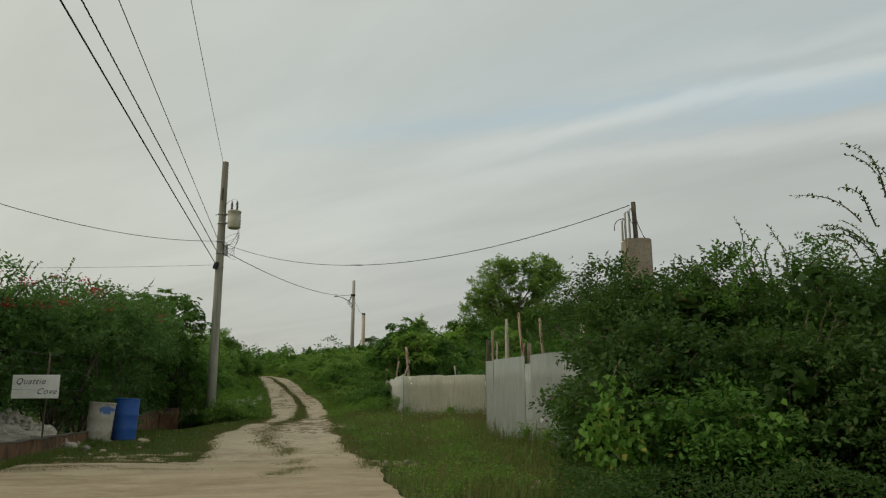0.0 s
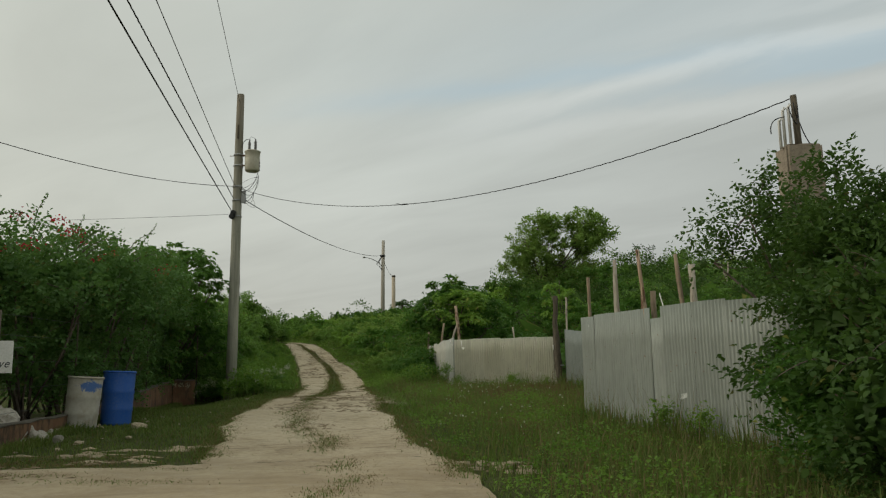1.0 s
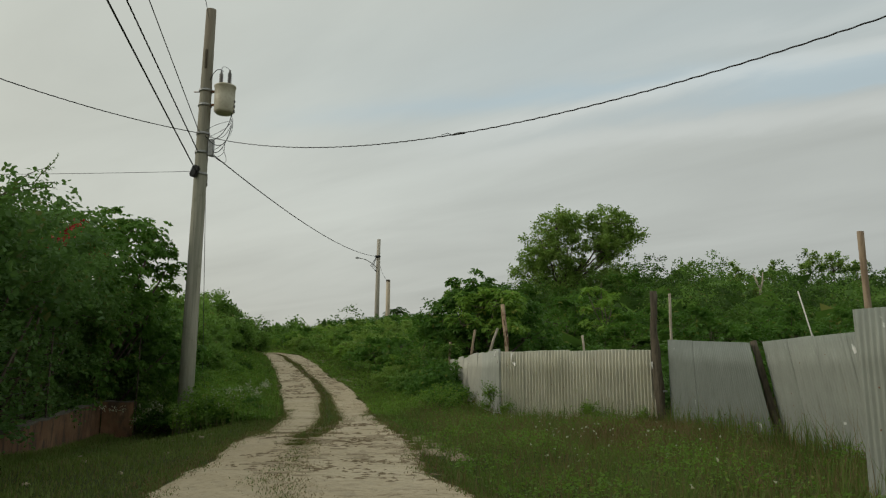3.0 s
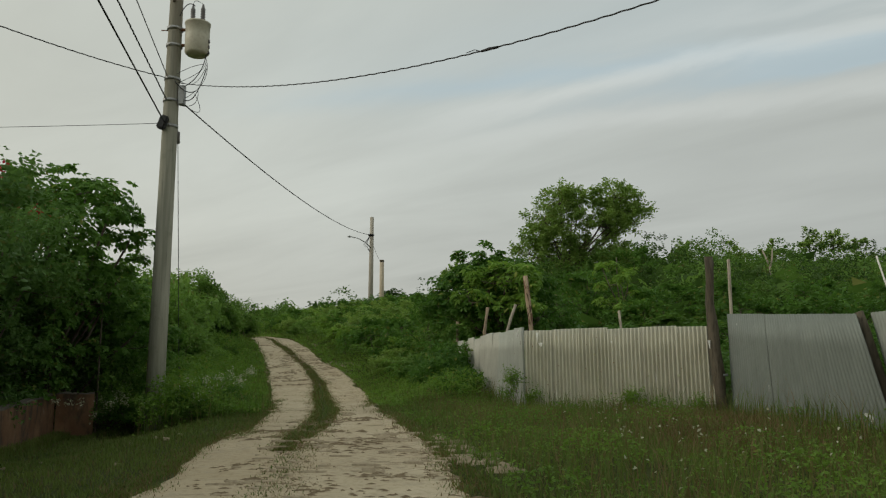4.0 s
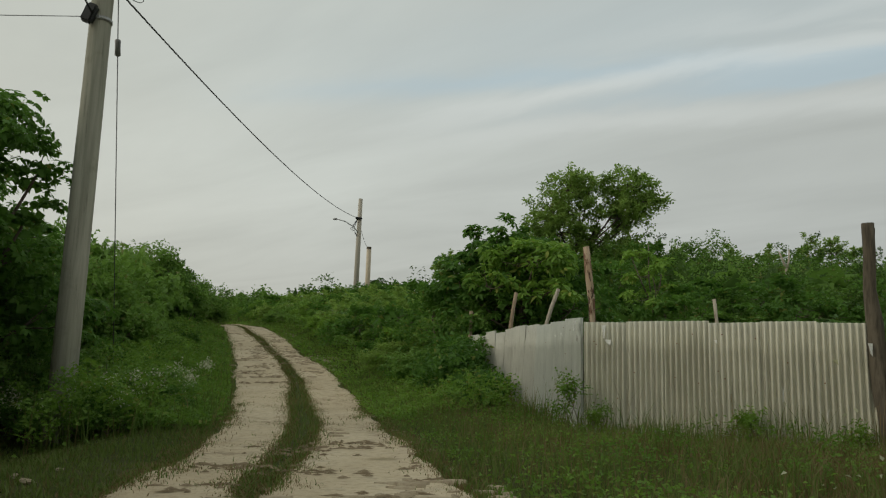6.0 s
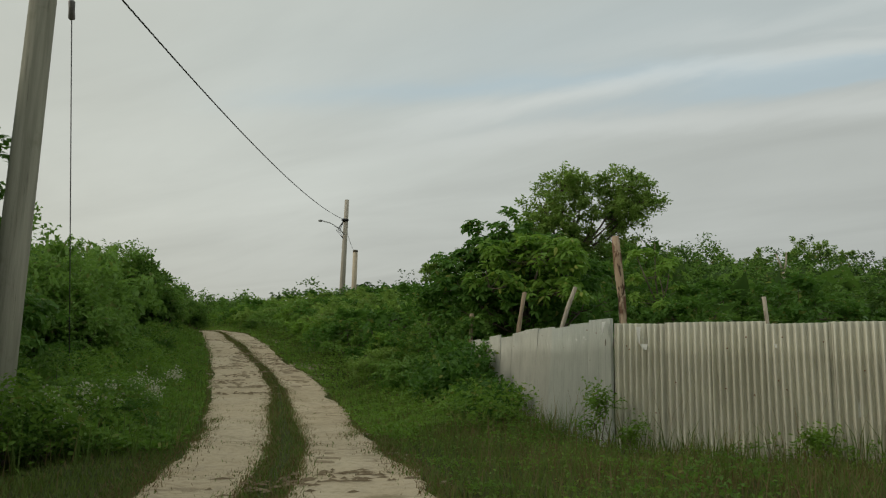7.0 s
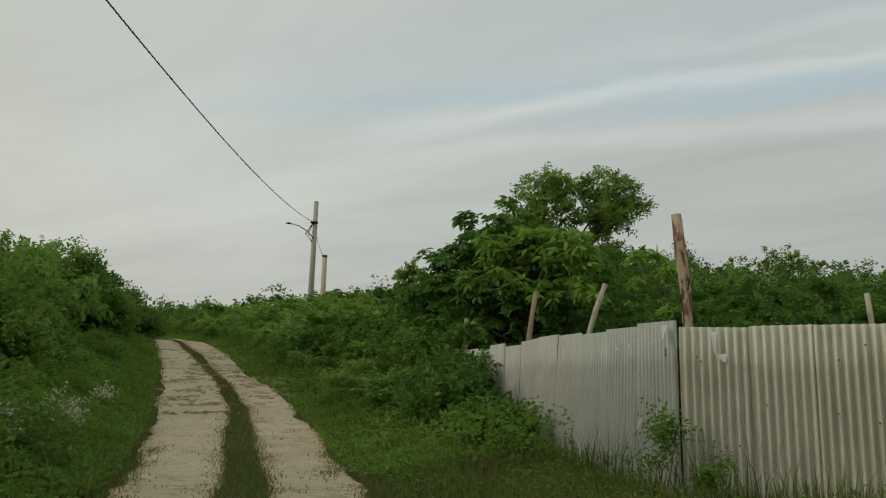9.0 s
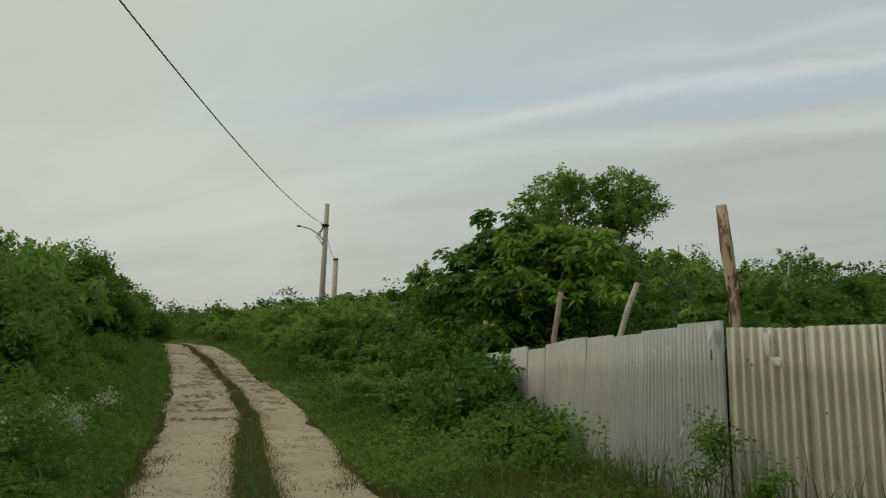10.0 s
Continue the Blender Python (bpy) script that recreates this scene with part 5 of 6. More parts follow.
    tagged(part("soil_patches", mesh_from("soil_patches", np.concatenate(cs), np.array(fs)), M_CRACK), "dark brown soil and painted shade in the cracks of the track", "soil", kind="stuff")
    me = mesh_from("rock_ledges", np.concatenate(co), np.array(fa))
    tagged(part("rock_ledges", me, M_STONE), "flat broken limestone edges showing in the track", "rock", kind="stuff")


build_ledges()

# ---------------------------------------------------------------- shrubs and trees


def bush_blobs(rng, r, h, n=6):
    """Rounded masses of a shrub of radius r and height h, from its foot."""
    out = [(0, 0, h * 0.5, r * 0.72, r * 0.72, h * 0.46)]
    for i in range(n):
        a = 2 * math.pi * i / n + rng.uniform(-0.4, 0.4)
        d = r * rng.uniform(0.4, 0.72)
        k = rng.uniform(0.34, 0.52)
        out.append((d * math.cos(a), d * math.sin(a), h * rng.uniform(0.3, 0.72), r * k, r * k, h * k * 0.62))
    return out


def shoots(rng, starts, ways, length, leaf, width):
    """Long arching stems with leaves along them: a mesh of stems and one of leaves."""
    bm = bmesh.new()
    pos, way = [], []
    for s, w in zip(starts, ways):
        n = 9
        ln = length * rng.uniform(0.6, 1.2)
        p, d = Vector(s), Vector(w).normalized()
        pts = [p.copy()]
        for i in range(n):
            d = (d + Vector((rng.normal() * 0.1, rng.normal() * 0.1, -0.13))).normalized()
            p = p + d * (ln / n)
            pts.append(p.copy())
            for k in range(4):
                pos.append(p - d * (ln / n) * k / 3)
                way.append(Vector(rng.normal(size=3)) * 0.7 + d * 0.6)
        tube(pts, [0.012 - 0.009 * i / n for i in range(n + 1)], 4, cap=False, bm=bm)
    co, fa = leaf_mesh(rng, np.array(pos), np.array(way), leaf, width)
    return bm, co, fa


def overhang_blobs(rng, r, h):
    """Masses of a bush that spreads above and is hollow below."""
    out = [(0, 0, h * 0.72, r * 0.8, r * 0.8, h * 0.26), (-0.45, 0, h * 0.36, r * 0.72, r * 0.95, h * 0.36), (0.1, 0, h * 0.3, r * 0.4, r * 0.8, h * 0.22)]
    for i in range(7):
        a = 2 * math.pi * i / 7 + rng.uniform(-0.4, 0.4)
        d = r * rng.uniform(0.45, 0.72)
        k = rng.uniform(0.34, 0.5)
        out.append((d * math.cos(a), d * math.sin(a), h * rng.uniform(0.55, 0.82), r * k, r * k, h * k * 0.42))
    return out


def build_hedge():
    """Flowering hedge behind the low wall, one bush after another."""
    rng = np.random.default_rng(31)
    rows = [  # along the wall, depth behind it, radius, height
        (12.6, 2.4, 1.8, 3.3), (14.6, 2.3, 1.8, 3.5), (16.5, 2.0, 1.9, 3.75), (18.5, 1.0, 1.9, 3.8), (20.5, 0.95, 1.9, 3.75),
        (22.5, 1.0, 1.9, 4.0), (24.4, 1.5, 1.8, 4.1), (26.5, 1.6, 1.8, 4.15), (28.6, 2.1, 1.4, 3.3), (32.0, 0.9, 1.3, 3.5), (31.0, 3.0, 1.9, 4.6),
        (17.5, 3.6, 2.0, 3.3), (21.5, 3.4, 2.0, 3.6), (25.5, 3.2, 2.0, 4.0), (28.5, 3.0, 2.0, 4.3)]
    for n, (y, back, r, h) in enumerate(rows):
        x = float(np.interp(y, [12.1, 26.1, 33.0], [-7.4, -9.3, -10.6])) - back
        front = n < 11
        blobs = overhang_blobs(rng, r, h) if n < 9 else bush_blobs(rng, r, h, 7)
        b = plant("hedge_bush", "dense dark green flowering bush behind the low wall" if front else "dense dark green bush deep in the hedge", "bush", (x, y, height(x, y)), rng, blobs, 1250 if front else 420, 11, 0.085 if front else 0.16, 0.055 if front else 0.1,
                  M_HEDGE, 0.05, 25, 4, "hedge along the wall", spread=0.15, inside=0.3, low=-0.8, lumps=0.22, bunch=16, clump=0.4, fine=n < 6, core=50)
        if not front or y > 28.5:
            continue
        k = 14 if y < 23 else 8
        w = sphere_ways(rng, k, 0.3)
        st = [Vector(blobs[0][:3]) + Vector((a[0] * r * 0.6, a[1] * r * 0.6, a[2] * h * 0.22)) for a in w]
        bm, co, fa = shoots(rng, st, w * 0.8 + np.array([0, 0, 0.5]), 1.0 if y < 23 else 0.7, 0.06, 0.042)
        tagged(part("shoot_growth", bm, M_BARK, b), kind="stuff")
        tagged(part("shoot_foliage", mesh_from("shoot_foliage", co, fa), M_HEDGE, b), kind="stuff")
        # red flower bracts in a few bunches
        if y > 29:
            continue
        k = int(rng.integers(3, 6))
        c = np.array([blobs[0][:3]] * k) + sphere_ways(rng, k, 0.25) * np.array([r * 0.95, r * 0.95, h * 0.3])
        c[:, 0] = np.abs(c[:, 0]) * 0.9
        for one in c:
            pos = one + rng.normal(size=(34, 3)) * np.array([0.1, 0.1, 0.06])
            co, fa = leaf_mesh(rng, pos, rng.normal(size=(34, 3)), 0.055, 0.045)
            tagged(part("flower_bunch", mesh_from("flower_bunch", co, fa), M_PETAL, b), "red bracts", kind="stuff")


def build_pole_tree():
    """Spreading tree that overhangs the end of the wall beside the pole."""
    rng = np.random.default_rng(35)
    x, y = -12.1, 30.8
    g = height(x, y)
    masses = [(-10.35, 29.6, 5.5, 0.75, 0.8, 0.5), (-11.1, 29.9, 5.45, 0.85, 0.9, 0.55), (-9.6, 28.9, 4.85, 0.5, 0.6, 0.36), (-9.6, 29.9, 4.5, 0.45, 0.5, 0.36), (-10.1, 27.7, 4.55, 0.75, 0.8, 0.45), (-10.6, 28.6, 4.3, 1.1, 1.1, 0.8),
              (-11.3, 28.2, 4.95, 1.0, 1.0, 0.6), (-12.0, 29.0, 4.9, 1.1, 1.1, 0.8), (-10.9, 29.5, 3.3, 1.2, 1.1, 0.95), (-11.3, 27.6, 3.1, 1.2, 1.3, 1.05), (-10.0, 29.4, 3.7, 0.6, 0.6, 0.5), (-11.6, 29.4, 2.0, 1.2, 1.2, 0.9), (-10.3, 30.5, 3.3, 0.8, 0.8, 0.8), (-10.1, 31.0, 2.4, 0.9, 0.9, 0.9), (-11.0, 31.2, 3.9, 1.1, 1.0, 0.9), (-9.9, 30.3, 3.9, 0.5, 0.5, 0.4)]
    blobs = [(a - x, b - y, c - g, d, e, f) for a, b, c, d, e, f in masses]
    plant("overhanging_tree", "dark green tree overhanging the end of the low wall", "tree", (x, y, g), rng, blobs, 2700, 9, 0.12, 0.055, M_LEAF, 0.07, 60, 3, spread=0.13, inside=0.25, whorl=True, low=-0.7, lumps=0.22, bunch=13, clump=0.34, fine=True, core=40)


def build_right_bush():
    """Tangled bushes at the junction, beside the fence's near end."""
    rng = np.random.default_rng(41)
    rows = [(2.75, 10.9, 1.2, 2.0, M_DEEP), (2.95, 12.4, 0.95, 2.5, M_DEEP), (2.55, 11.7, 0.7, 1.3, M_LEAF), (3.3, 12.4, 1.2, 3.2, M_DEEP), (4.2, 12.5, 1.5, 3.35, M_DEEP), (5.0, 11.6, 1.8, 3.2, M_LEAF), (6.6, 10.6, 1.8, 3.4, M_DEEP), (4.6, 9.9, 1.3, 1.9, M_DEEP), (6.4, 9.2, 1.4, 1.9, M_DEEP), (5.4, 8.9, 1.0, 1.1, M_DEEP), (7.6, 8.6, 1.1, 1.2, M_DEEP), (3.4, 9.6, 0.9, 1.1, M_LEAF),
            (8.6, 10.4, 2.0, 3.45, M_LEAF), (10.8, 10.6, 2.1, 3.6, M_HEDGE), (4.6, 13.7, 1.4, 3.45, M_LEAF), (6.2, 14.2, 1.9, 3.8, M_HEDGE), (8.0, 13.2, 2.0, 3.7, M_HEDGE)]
    for x, y, r, h, mat in rows:
        blobs = bush_blobs(rng, r, h, 8) if h < 3.25 or y > 13 else overhang_blobs(rng, r, h)
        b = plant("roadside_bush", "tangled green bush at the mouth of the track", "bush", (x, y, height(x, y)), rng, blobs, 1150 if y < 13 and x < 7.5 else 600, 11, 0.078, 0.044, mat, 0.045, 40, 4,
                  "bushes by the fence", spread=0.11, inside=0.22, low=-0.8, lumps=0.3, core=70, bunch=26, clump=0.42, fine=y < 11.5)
        if x < 4.8 and y > 12:
            continue
        n = 12 if h < 3 else 22
        w = sphere_ways(rng, n, 0.1)
        st = [Vector((blobs[0][0], blobs[0][1], blobs[0][2])) + Vector((a[0] * r * 0.6, a[1] * r * 0.6, a[2] * h * 0.45)) for a in w]
        bm, co, fa = shoots(rng, st, w + np.array([0, 0, 0.45]), 0.75 if h < 3 else 1.05, 0.06, 0.034)
        tagged(part("shoot_growth", bm, M_BARK, b), kind="stuff")
        tagged(part("shoot_foliage", mesh_from("shoot_foliage", co, fa), mat, b), kind="stuff")
    # shrub whose branches hang out over the fence
    o = np.array([3.3, 14.3, height(3.3, 14.3)])
    blobs = [(-0.75, 0.0, 3.0, 0.55, 0.6, 0.4), (-0.1, 0.0, 2.95, 0.7, 0.7, 0.45), (-1.2, 0.1, 2.4, 0.4, 0.45, 0.22), (-0.3, -0.2, 2.35, 0.6, 0.6, 0.4), (0.6, 0.0, 2.6, 0.8, 0.8, 0.6), (0.4, -0.6, 1.8, 0.7, 0.7, 0.7)]
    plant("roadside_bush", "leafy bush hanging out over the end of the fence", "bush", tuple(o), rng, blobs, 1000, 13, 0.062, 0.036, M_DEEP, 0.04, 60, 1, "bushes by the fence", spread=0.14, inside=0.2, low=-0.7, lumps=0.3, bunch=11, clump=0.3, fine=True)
    # climbing vine with large bright leaves
    hang = np.array([(2.0, 9.3, 1.5, 0.16), (1.88, 9.3, 1.2, 0.22), (2.12, 9.25, 1.05, 0.24), (1.95, 9.2, 0.75, 0.22), (2.22, 9.2, 0.62, 0.2), (1.75, 9.25, 0.95, 0.12), (2.4, 9.2, 1.25, 0.1)])
    i = rng.choice(len(hang), 480, p=hang[:, 3] ** 2 / (hang[:, 3] ** 2).sum())
    pos = hang[i, :3] + rng.normal(size=(480, 3)) * hang[i, 3:4] * np.array([0.6, 0.5, 0.75])
    pos = np.concatenate([pos, np.array([3.6, 8.6, 1.2]) + rng.normal(size=(14, 3)) * np.array([0.12, 0.1, 0.18])])
    co, fa = leaf_mesh(rng, pos, np.array([0, -0.5, -0.7]) + rng.normal(size=(len(pos), 3)) * 0.4, 0.095, 0.085)
    v = thing("vine", "bright green climbing vine with large leaves", "vine", (2.0, 9.3, height(2.0, 9.3)))
    co = co - np.array([2.0, 9.3, height(2.0, 9.3)])
    part("leaves", mesh_from("leaves", co, fa), M_VINE, v)
    part("stem", tube([(0, 0.1, -0.05), (0.05, 0.15, 0.5), (-0.05, 0.1, 1.1), (0.1, 0.1, 1.5)], [0.02, 0.015, 0.012, 0.006], 6), M_BARK, v)
    # feathery branches of a taller tree
    t = thing("feathery_tree", "taller tree with feathery drooping leaves behind the bushes", "tree", (8.35, 11.0, height(8.35, 11.0)))
    bm = bmesh.new()
    tube([(0, 0, -0.1), (-0.1, 0.1, 2.0), (-0.2, 0.0, 4.0), (-0.1, 0, 5.4)], [0.11, 0.09, 0.07, 0.03], 8, bm=bm)
    pos, way = [], []
    for i in range(46):
        a = rng.uniform(0, 2 * math.pi)
        z = rng.uniform(3.2, 5.5)
        out = Vector((math.cos(a), math.sin(a), 0.25))
        p = Vector((-0.15, 0, z))
        ln = rng.uniform(0.9, 1.6) * (1.2 - (z - 3.2) * 0.2)
        pts = [p + out * ln * s - Vector((0, 0, 0.75 * ln * s * s)) for s in (0, 0.25, 0.5, 0.75, 1)]
        tube(pts, [0.02, 0.014, 0.01, 0.007, 0.003], 4, cap=False, bm=bm)
        side = Vector((-math.sin(a), math.cos(a), 0))
        for k in range(34):
            s = 0.2 + 0.8 * k / 34
            q = p + out * ln * s - Vector((0, 0, 0.75 * ln * s * s))
            for sg in (-1, 1):
                pos.append(q)
                way.append(side * sg + out * 0.4 - Vector((0, 0, 0.45)))
    part("trunk", bm, M_BARK, t)
    co, fa = leaf_mesh(rng, np.array(pos), np.array(way), 0.17, 0.035)
    part("crown", mesh_from("crown", co, fa), M_LEAF, t)


def build_broadleaf():
    """Young tree with large whorled leaves behind the fence's far end."""
    rng = np.random.default_rng(51)
    g = height(-1.4, 37.6)
    blobs = [(0.15, -0.7, 2.95, 0.9, 0.6, 0.5), (-0.95, -0.7, 2.35, 0.5, 0.5, 0.4), (0.4, -0.9, 2.25, 0.6, 0.5, 0.4), (-0.5, -0.3, 3.3, 0.4, 0.4, 0.3)]
    plant("broadleaf_tree", "young tree with large bright whorled leaves", "tree", (-1.4, 37.6, g), rng, blobs, 230, 9, 0.205, 0.072, M_BRIGHT, 0.06, 60, 1, spread=0.3, inside=0.12, whorl=True, low=-0.4, bunch=4, clump=0.3, fine=True)
    blobs = [(-0.65, 0.3, 3.75, 0.6, 0.6, 0.62), (-0.45, 0.0, 3.35, 0.55, 0.5, 0.5), (0.2, 0.5, 3.4, 0.8, 0.8, 0.55), (-1.15, 0.3, 3.05, 0.6, 0.6, 0.5), (0.8, 0.4, 2.9, 0.9, 0.9, 0.6), (-1.55, 0.1, 2.5, 0.65, 0.65, 0.6), (0.0, -0.2, 2.4, 1.1, 1.0, 0.75),
             (1.3, 0.2, 2.0, 1.1, 1.1, 0.85), (-0.8, 0, 1.7, 1.1, 1.0, 0.9)]
    plant("dark_leaved_tree", "dark green rounded tree behind the bright young tree", "tree", (-1.4, 37.9, g), rng, blobs, 1100, 9, 0.17, 0.068, M_LEAF, 0.07, 60, 1, spread=0.16, inside=0.3, whorl=True, low=-0.6, lumps=0.08, bunch=7, clump=0.34, fine=True)
    g = height(3.73, 44.24)
    h = 6.5 - g
    blobs = [(0, 0, h - 0.25, 0.35, 0.35, 0.25), (-0.55, 0.1, h - 0.7, 0.4, 0.4, 0.25), (0.5, 0, h - 0.75, 0.4, 0.4, 0.25), (0.05, -0.2, h - 1.3, 0.7, 0.6, 0.4), (0, 0, h - 2.1, 0.9, 0.9, 0.6)]
    plant("broadleaf_tree", "slender young tree with large leaves on the slope", "tree", (3.73, 44.24, g), rng, blobs, 80, 9, 0.24, 0.10, M_BRIGHT, 0.045, 40, 1, spread=0.28, inside=0.15, whorl=True, low=-0.5, bunch=4, clump=0.25)
    rows = [(-3.1, 34.5, 0.55, 0.95, M_LEAF, 700), (-3.2, 35.6, 0.75, 1.25, M_LEAF, 600), (-2.8, 33.4, 0.35, 0.55, M_LEAF, 260)]
    for x, y, r, h, mat, n in rows:
        plant("leafy_shrub", "leafy green shrub growing against the fence", "shrub", (x, y, height(x, y)), rng, bush_blobs(rng, r, h, 6), n, 9, 0.095, 0.055, mat, 0.03, 25, 4, "shrubs against the fence", spread=0.13, low=-0.7, lumps=0.25, bunch=9, clump=0.24, fine=True, core=16)


def build_big_tree():
    """The two-lobed tree on the slope."""
    rng = np.random.default_rng(61)
    x, y = 5.0, 62.7
    g = height(x, y)
    top = 13.75 - g
    blobs = [(-0.4, 0, top - 1.3, 1.3, 1.5, 0.95), (0.9, 0.2, top - 1.15, 1.2, 1.4, 1.0), (3.2, 0, top - 0.95, 1.2, 1.4, 0.95), (4.1, 0, top - 1.75, 1.0, 1.2, 0.85), (-1.4, 0.1, top - 2.3, 1.1, 1.3, 0.9), (2.0, 0.6, top - 1.8, 1.1, 1.3, 0.9),
             (0.2, -0.5, top - 2.7, 1.3, 1.2, 0.85), (2.4, -0.6, top - 3.0, 1.2, 1.2, 0.9), (3.6, 0.2, top - 2.8, 1.0, 1.1, 0.75), (-2.2, 0, top - 3.6, 1.0, 1.2, 0.8), (-0.9, -0.4, top - 3.9, 1.2, 1.2, 0.8), (2.9, 0.3, top - 4.1, 0.9, 1.1, 0.85), (0.9, 0.4, top - 4.2, 1.0, 1.1, 0.7), (-2.5, 0.2, top - 4.5, 0.8, 1.0, 0.6), (-1.2, 0, top - 5.1, 1.2, 1.1, 0.7), (1.0, -0.2, top - 5.2, 1.2, 1.1, 0.7), (2.9, 0, top - 5.2, 1.0, 1.0, 0.6)]
    plant("spreading_tree", "rounded tree with a two-lobed crown on the slope", "tree", (x, y, g), rng, blobs, 2000, 12, 0.2, 0.115, M_CROWN, 0.11, 190, 1, spread=0.2, inside=0.06, low=-0.6, lumps=0.12, bunch=7, clump=0.5)


def build_thicket():
    """Shrubs along the track and over the lower slope: a few kinds, set out many times."""
    rng = np.random.default_rng(71)
    kinds = []
    for i in range(10):
        near = i < 5
        mat = (M_LEAF, M_HEDGE, M_CROWN, M_BRIGHT, M_TREE, M_LEAF, M_FAR, M_BRIGHT, M_CROWN, M_TREE)[i]
        r, h = rng.uniform(1.25, 1.7), rng.uniform(2.0, 2.7)
        kinds.append(plant("shrub", "dense green shrub of the roadside thicket", "shrub", (0, 0, -60), rng, bush_blobs(rng, r, h, 7), 290 if near else 170, 9, 0.125 if near else 0.175, 0.074 if near else 0.11, mat, 0.04, 14, 4, "thicket", spread=0.12 if near else 0.11, inside=0.2, low=-0.5, lumps=0.16, core=12, bunch=12, clump=0.36))
    spots = []

    def put(x, y, s, sz=None):
        spots.append((x, y, s, sz or s))
    # left bank beyond the pole
    for y in np.arange(31.5, 66, 1.7):
        e = float(left_edge(y))
        low = float(np.interp(y, [50, 60], [1.0, 0.72]))
        put(e - 2.6 + rng.uniform(-0.3, 0.3), y, 0.55, 0.5 * low)
        put(e - 1.5 + rng.uniform(-0.35, 0.25), y + rng.uniform(-0.8, 0.8), rng.uniform(0.25, 0.4), rng.uniform(0.22, 0.4) * low)
        put(e - 4.0 + rng.uniform(-0.5, 0.5), y + rng.uniform(-0.5, 0.5), 0.9, 1.05 * low)
        put(e - 6.2 + rng.uniform(-0.6, 0.6), y, 1.1, 1.35 * low)
        if y > 40:
            put(e - 9 + rng.uniform(-0.6, 0.6), y, 1.3, 1.4 * low)
    # right bank
    for y in np.arange(37.0, 62, 1.7):
        e = float(right_edge(y))
        put(e + 1.3 + rng.uniform(-0.2, 0.3), y, 0.5, 0.45)
        put(e + 2.5 + rng.uniform(-0.4, 0.4), y + rng.uniform(-0.5, 0.5), 0.8, 0.64)
        put(e + 4.3 + rng.uniform(-0.5, 0.5), y, 1.0, 0.78)
        put(e + 6.6 + rng.uniform(-0.6, 0.6), y, 1.1, 0.86)
    # behind the fence
    for gy in np.arange(32.2, 48, 2.9):
        for gx in np.arange(-0.5, 18, 2.8):
            x, y = gx + rng.uniform(-0.7, 0.7), gy + rng.uniform(-0.7, 0.7)
            if (x < 1.5 and y < 39.5) or x > 2 + 0.55 * (y - 8):
                continue
            k = rng.uniform(0.8, 1.25)
            put(x, y, k, k * rng.uniform(0.55, 1.2) * (0.74 if y < 37 else 0.82))
    for x, y, s, sz in ((-12.9, 37.4, 1.0, 1.45), (-12.9, 39.6, 1.1, 1.5), (-13.0, 42.3, 1.1, 1.45), (-13.3, 44.6, 1.1, 1.4), (-13.9, 46.8, 1.0, 1.3), (-14.2, 48.8, 1.0, 1.2), (-14.9, 50.8, 1.0, 1.1), (-15.6, 52.8, 1.0, 1.0), (-12.3, 35.3, 0.9, 1.2), (-3.1, 38.6, 1.0, 1.0), (-2.2, 40.5, 1.2, 1.35), (-3.9, 41.0, 1.0, 1.0), (-0.8, 42.0, 1.3, 1.5), (2.4, 61.0, 1.4, 1.6), (4.5, 60.0, 1.3, 1.4), (7.0, 60.8, 1.4, 1.4), (0.5, 59.5, 1.4, 1.4), (9.3, 61.5, 1.4, 1.3)):
        put(x, y, s, sz)
    # rank growth round the foot of the pole and by the wall's end
    for x, y, s, sz in ((-9.1, 30.1, 0.33, 0.42), (-8.65, 29.5, 0.33, 0.36), (-8.1, 29.7, 0.36, 0.3), (-9.4, 30.4, 0.5, 0.42), (-8.5, 30.6, 0.5, 0.36), (-10.3, 31.2, 0.6, 0.55), (-7.75, 30.5, 0.34, 0.24), (-9.3, 31.6, 0.6, 0.5), (-8.2, 31.8, 0.45, 0.3), (-8.0, 29.3, 0.28, 0.18), (-9.9, 30.7, 0.36, 0.45)):
        put(x, y, s, sz)
    # low growth round the bend of the track
    for x in np.arange(-24, -7, 1.5):
        put(x + rng.uniform(-0.4, 0.4), 69 + rng.uniform(-1.0, 1.0), 1.0, rng.uniform(0.55, 0.75))
        put(x + rng.uniform(-0.4, 0.4), 74 + rng.uniform(-1.0, 1.0), 1.2, rng.uniform(0.6, 0.95))
    used = set()
    for x, y, s, sz in spots:
        left = x < left_edge(y)
        i = int(rng.choice((0, 4) if left else (0, 1, 1, 0) if x > 1 else (0, 2, 4))) if y < 39 else int(rng.choice((9, 6) if left else (5, 6, 5, 6) if x > 1 else (7, 8, 9, 5)))
        m = pose(x, y, height(x, y) - 0.05, 0, 0, rng.uniform(0, 360))
        if i in used:
            o = copy_thing(kinds[i], m)
        else:
            used.add(i)
            o = kinds[i]
            o.matrix_basis = m
        o.scale = (s, s, sz)
    # small trees of the left bank
    for x, y, r, top in ((-12.6, 40.2, 1.0, 5.1), (-13.0, 42.4, 1.0, 4.85), (-14.1, 46.3, 0.8, 6.0), (-13.1, 46.0, 0.75, 5.8), (-12.3, 46.8, 0.6, 4.75), (-15.1, 51.6, 1.1, 6.7), (-13.9, 52.0, 0.8, 5.5), (-13.2, 53.5, 0.6, 4.7), (-10.9, 36.6, 0.9, 4.2), (-15.8, 46.5, 1.3, 5.9), (-14.6, 41.5, 1.3, 5.3)):
        g = height(x, y)
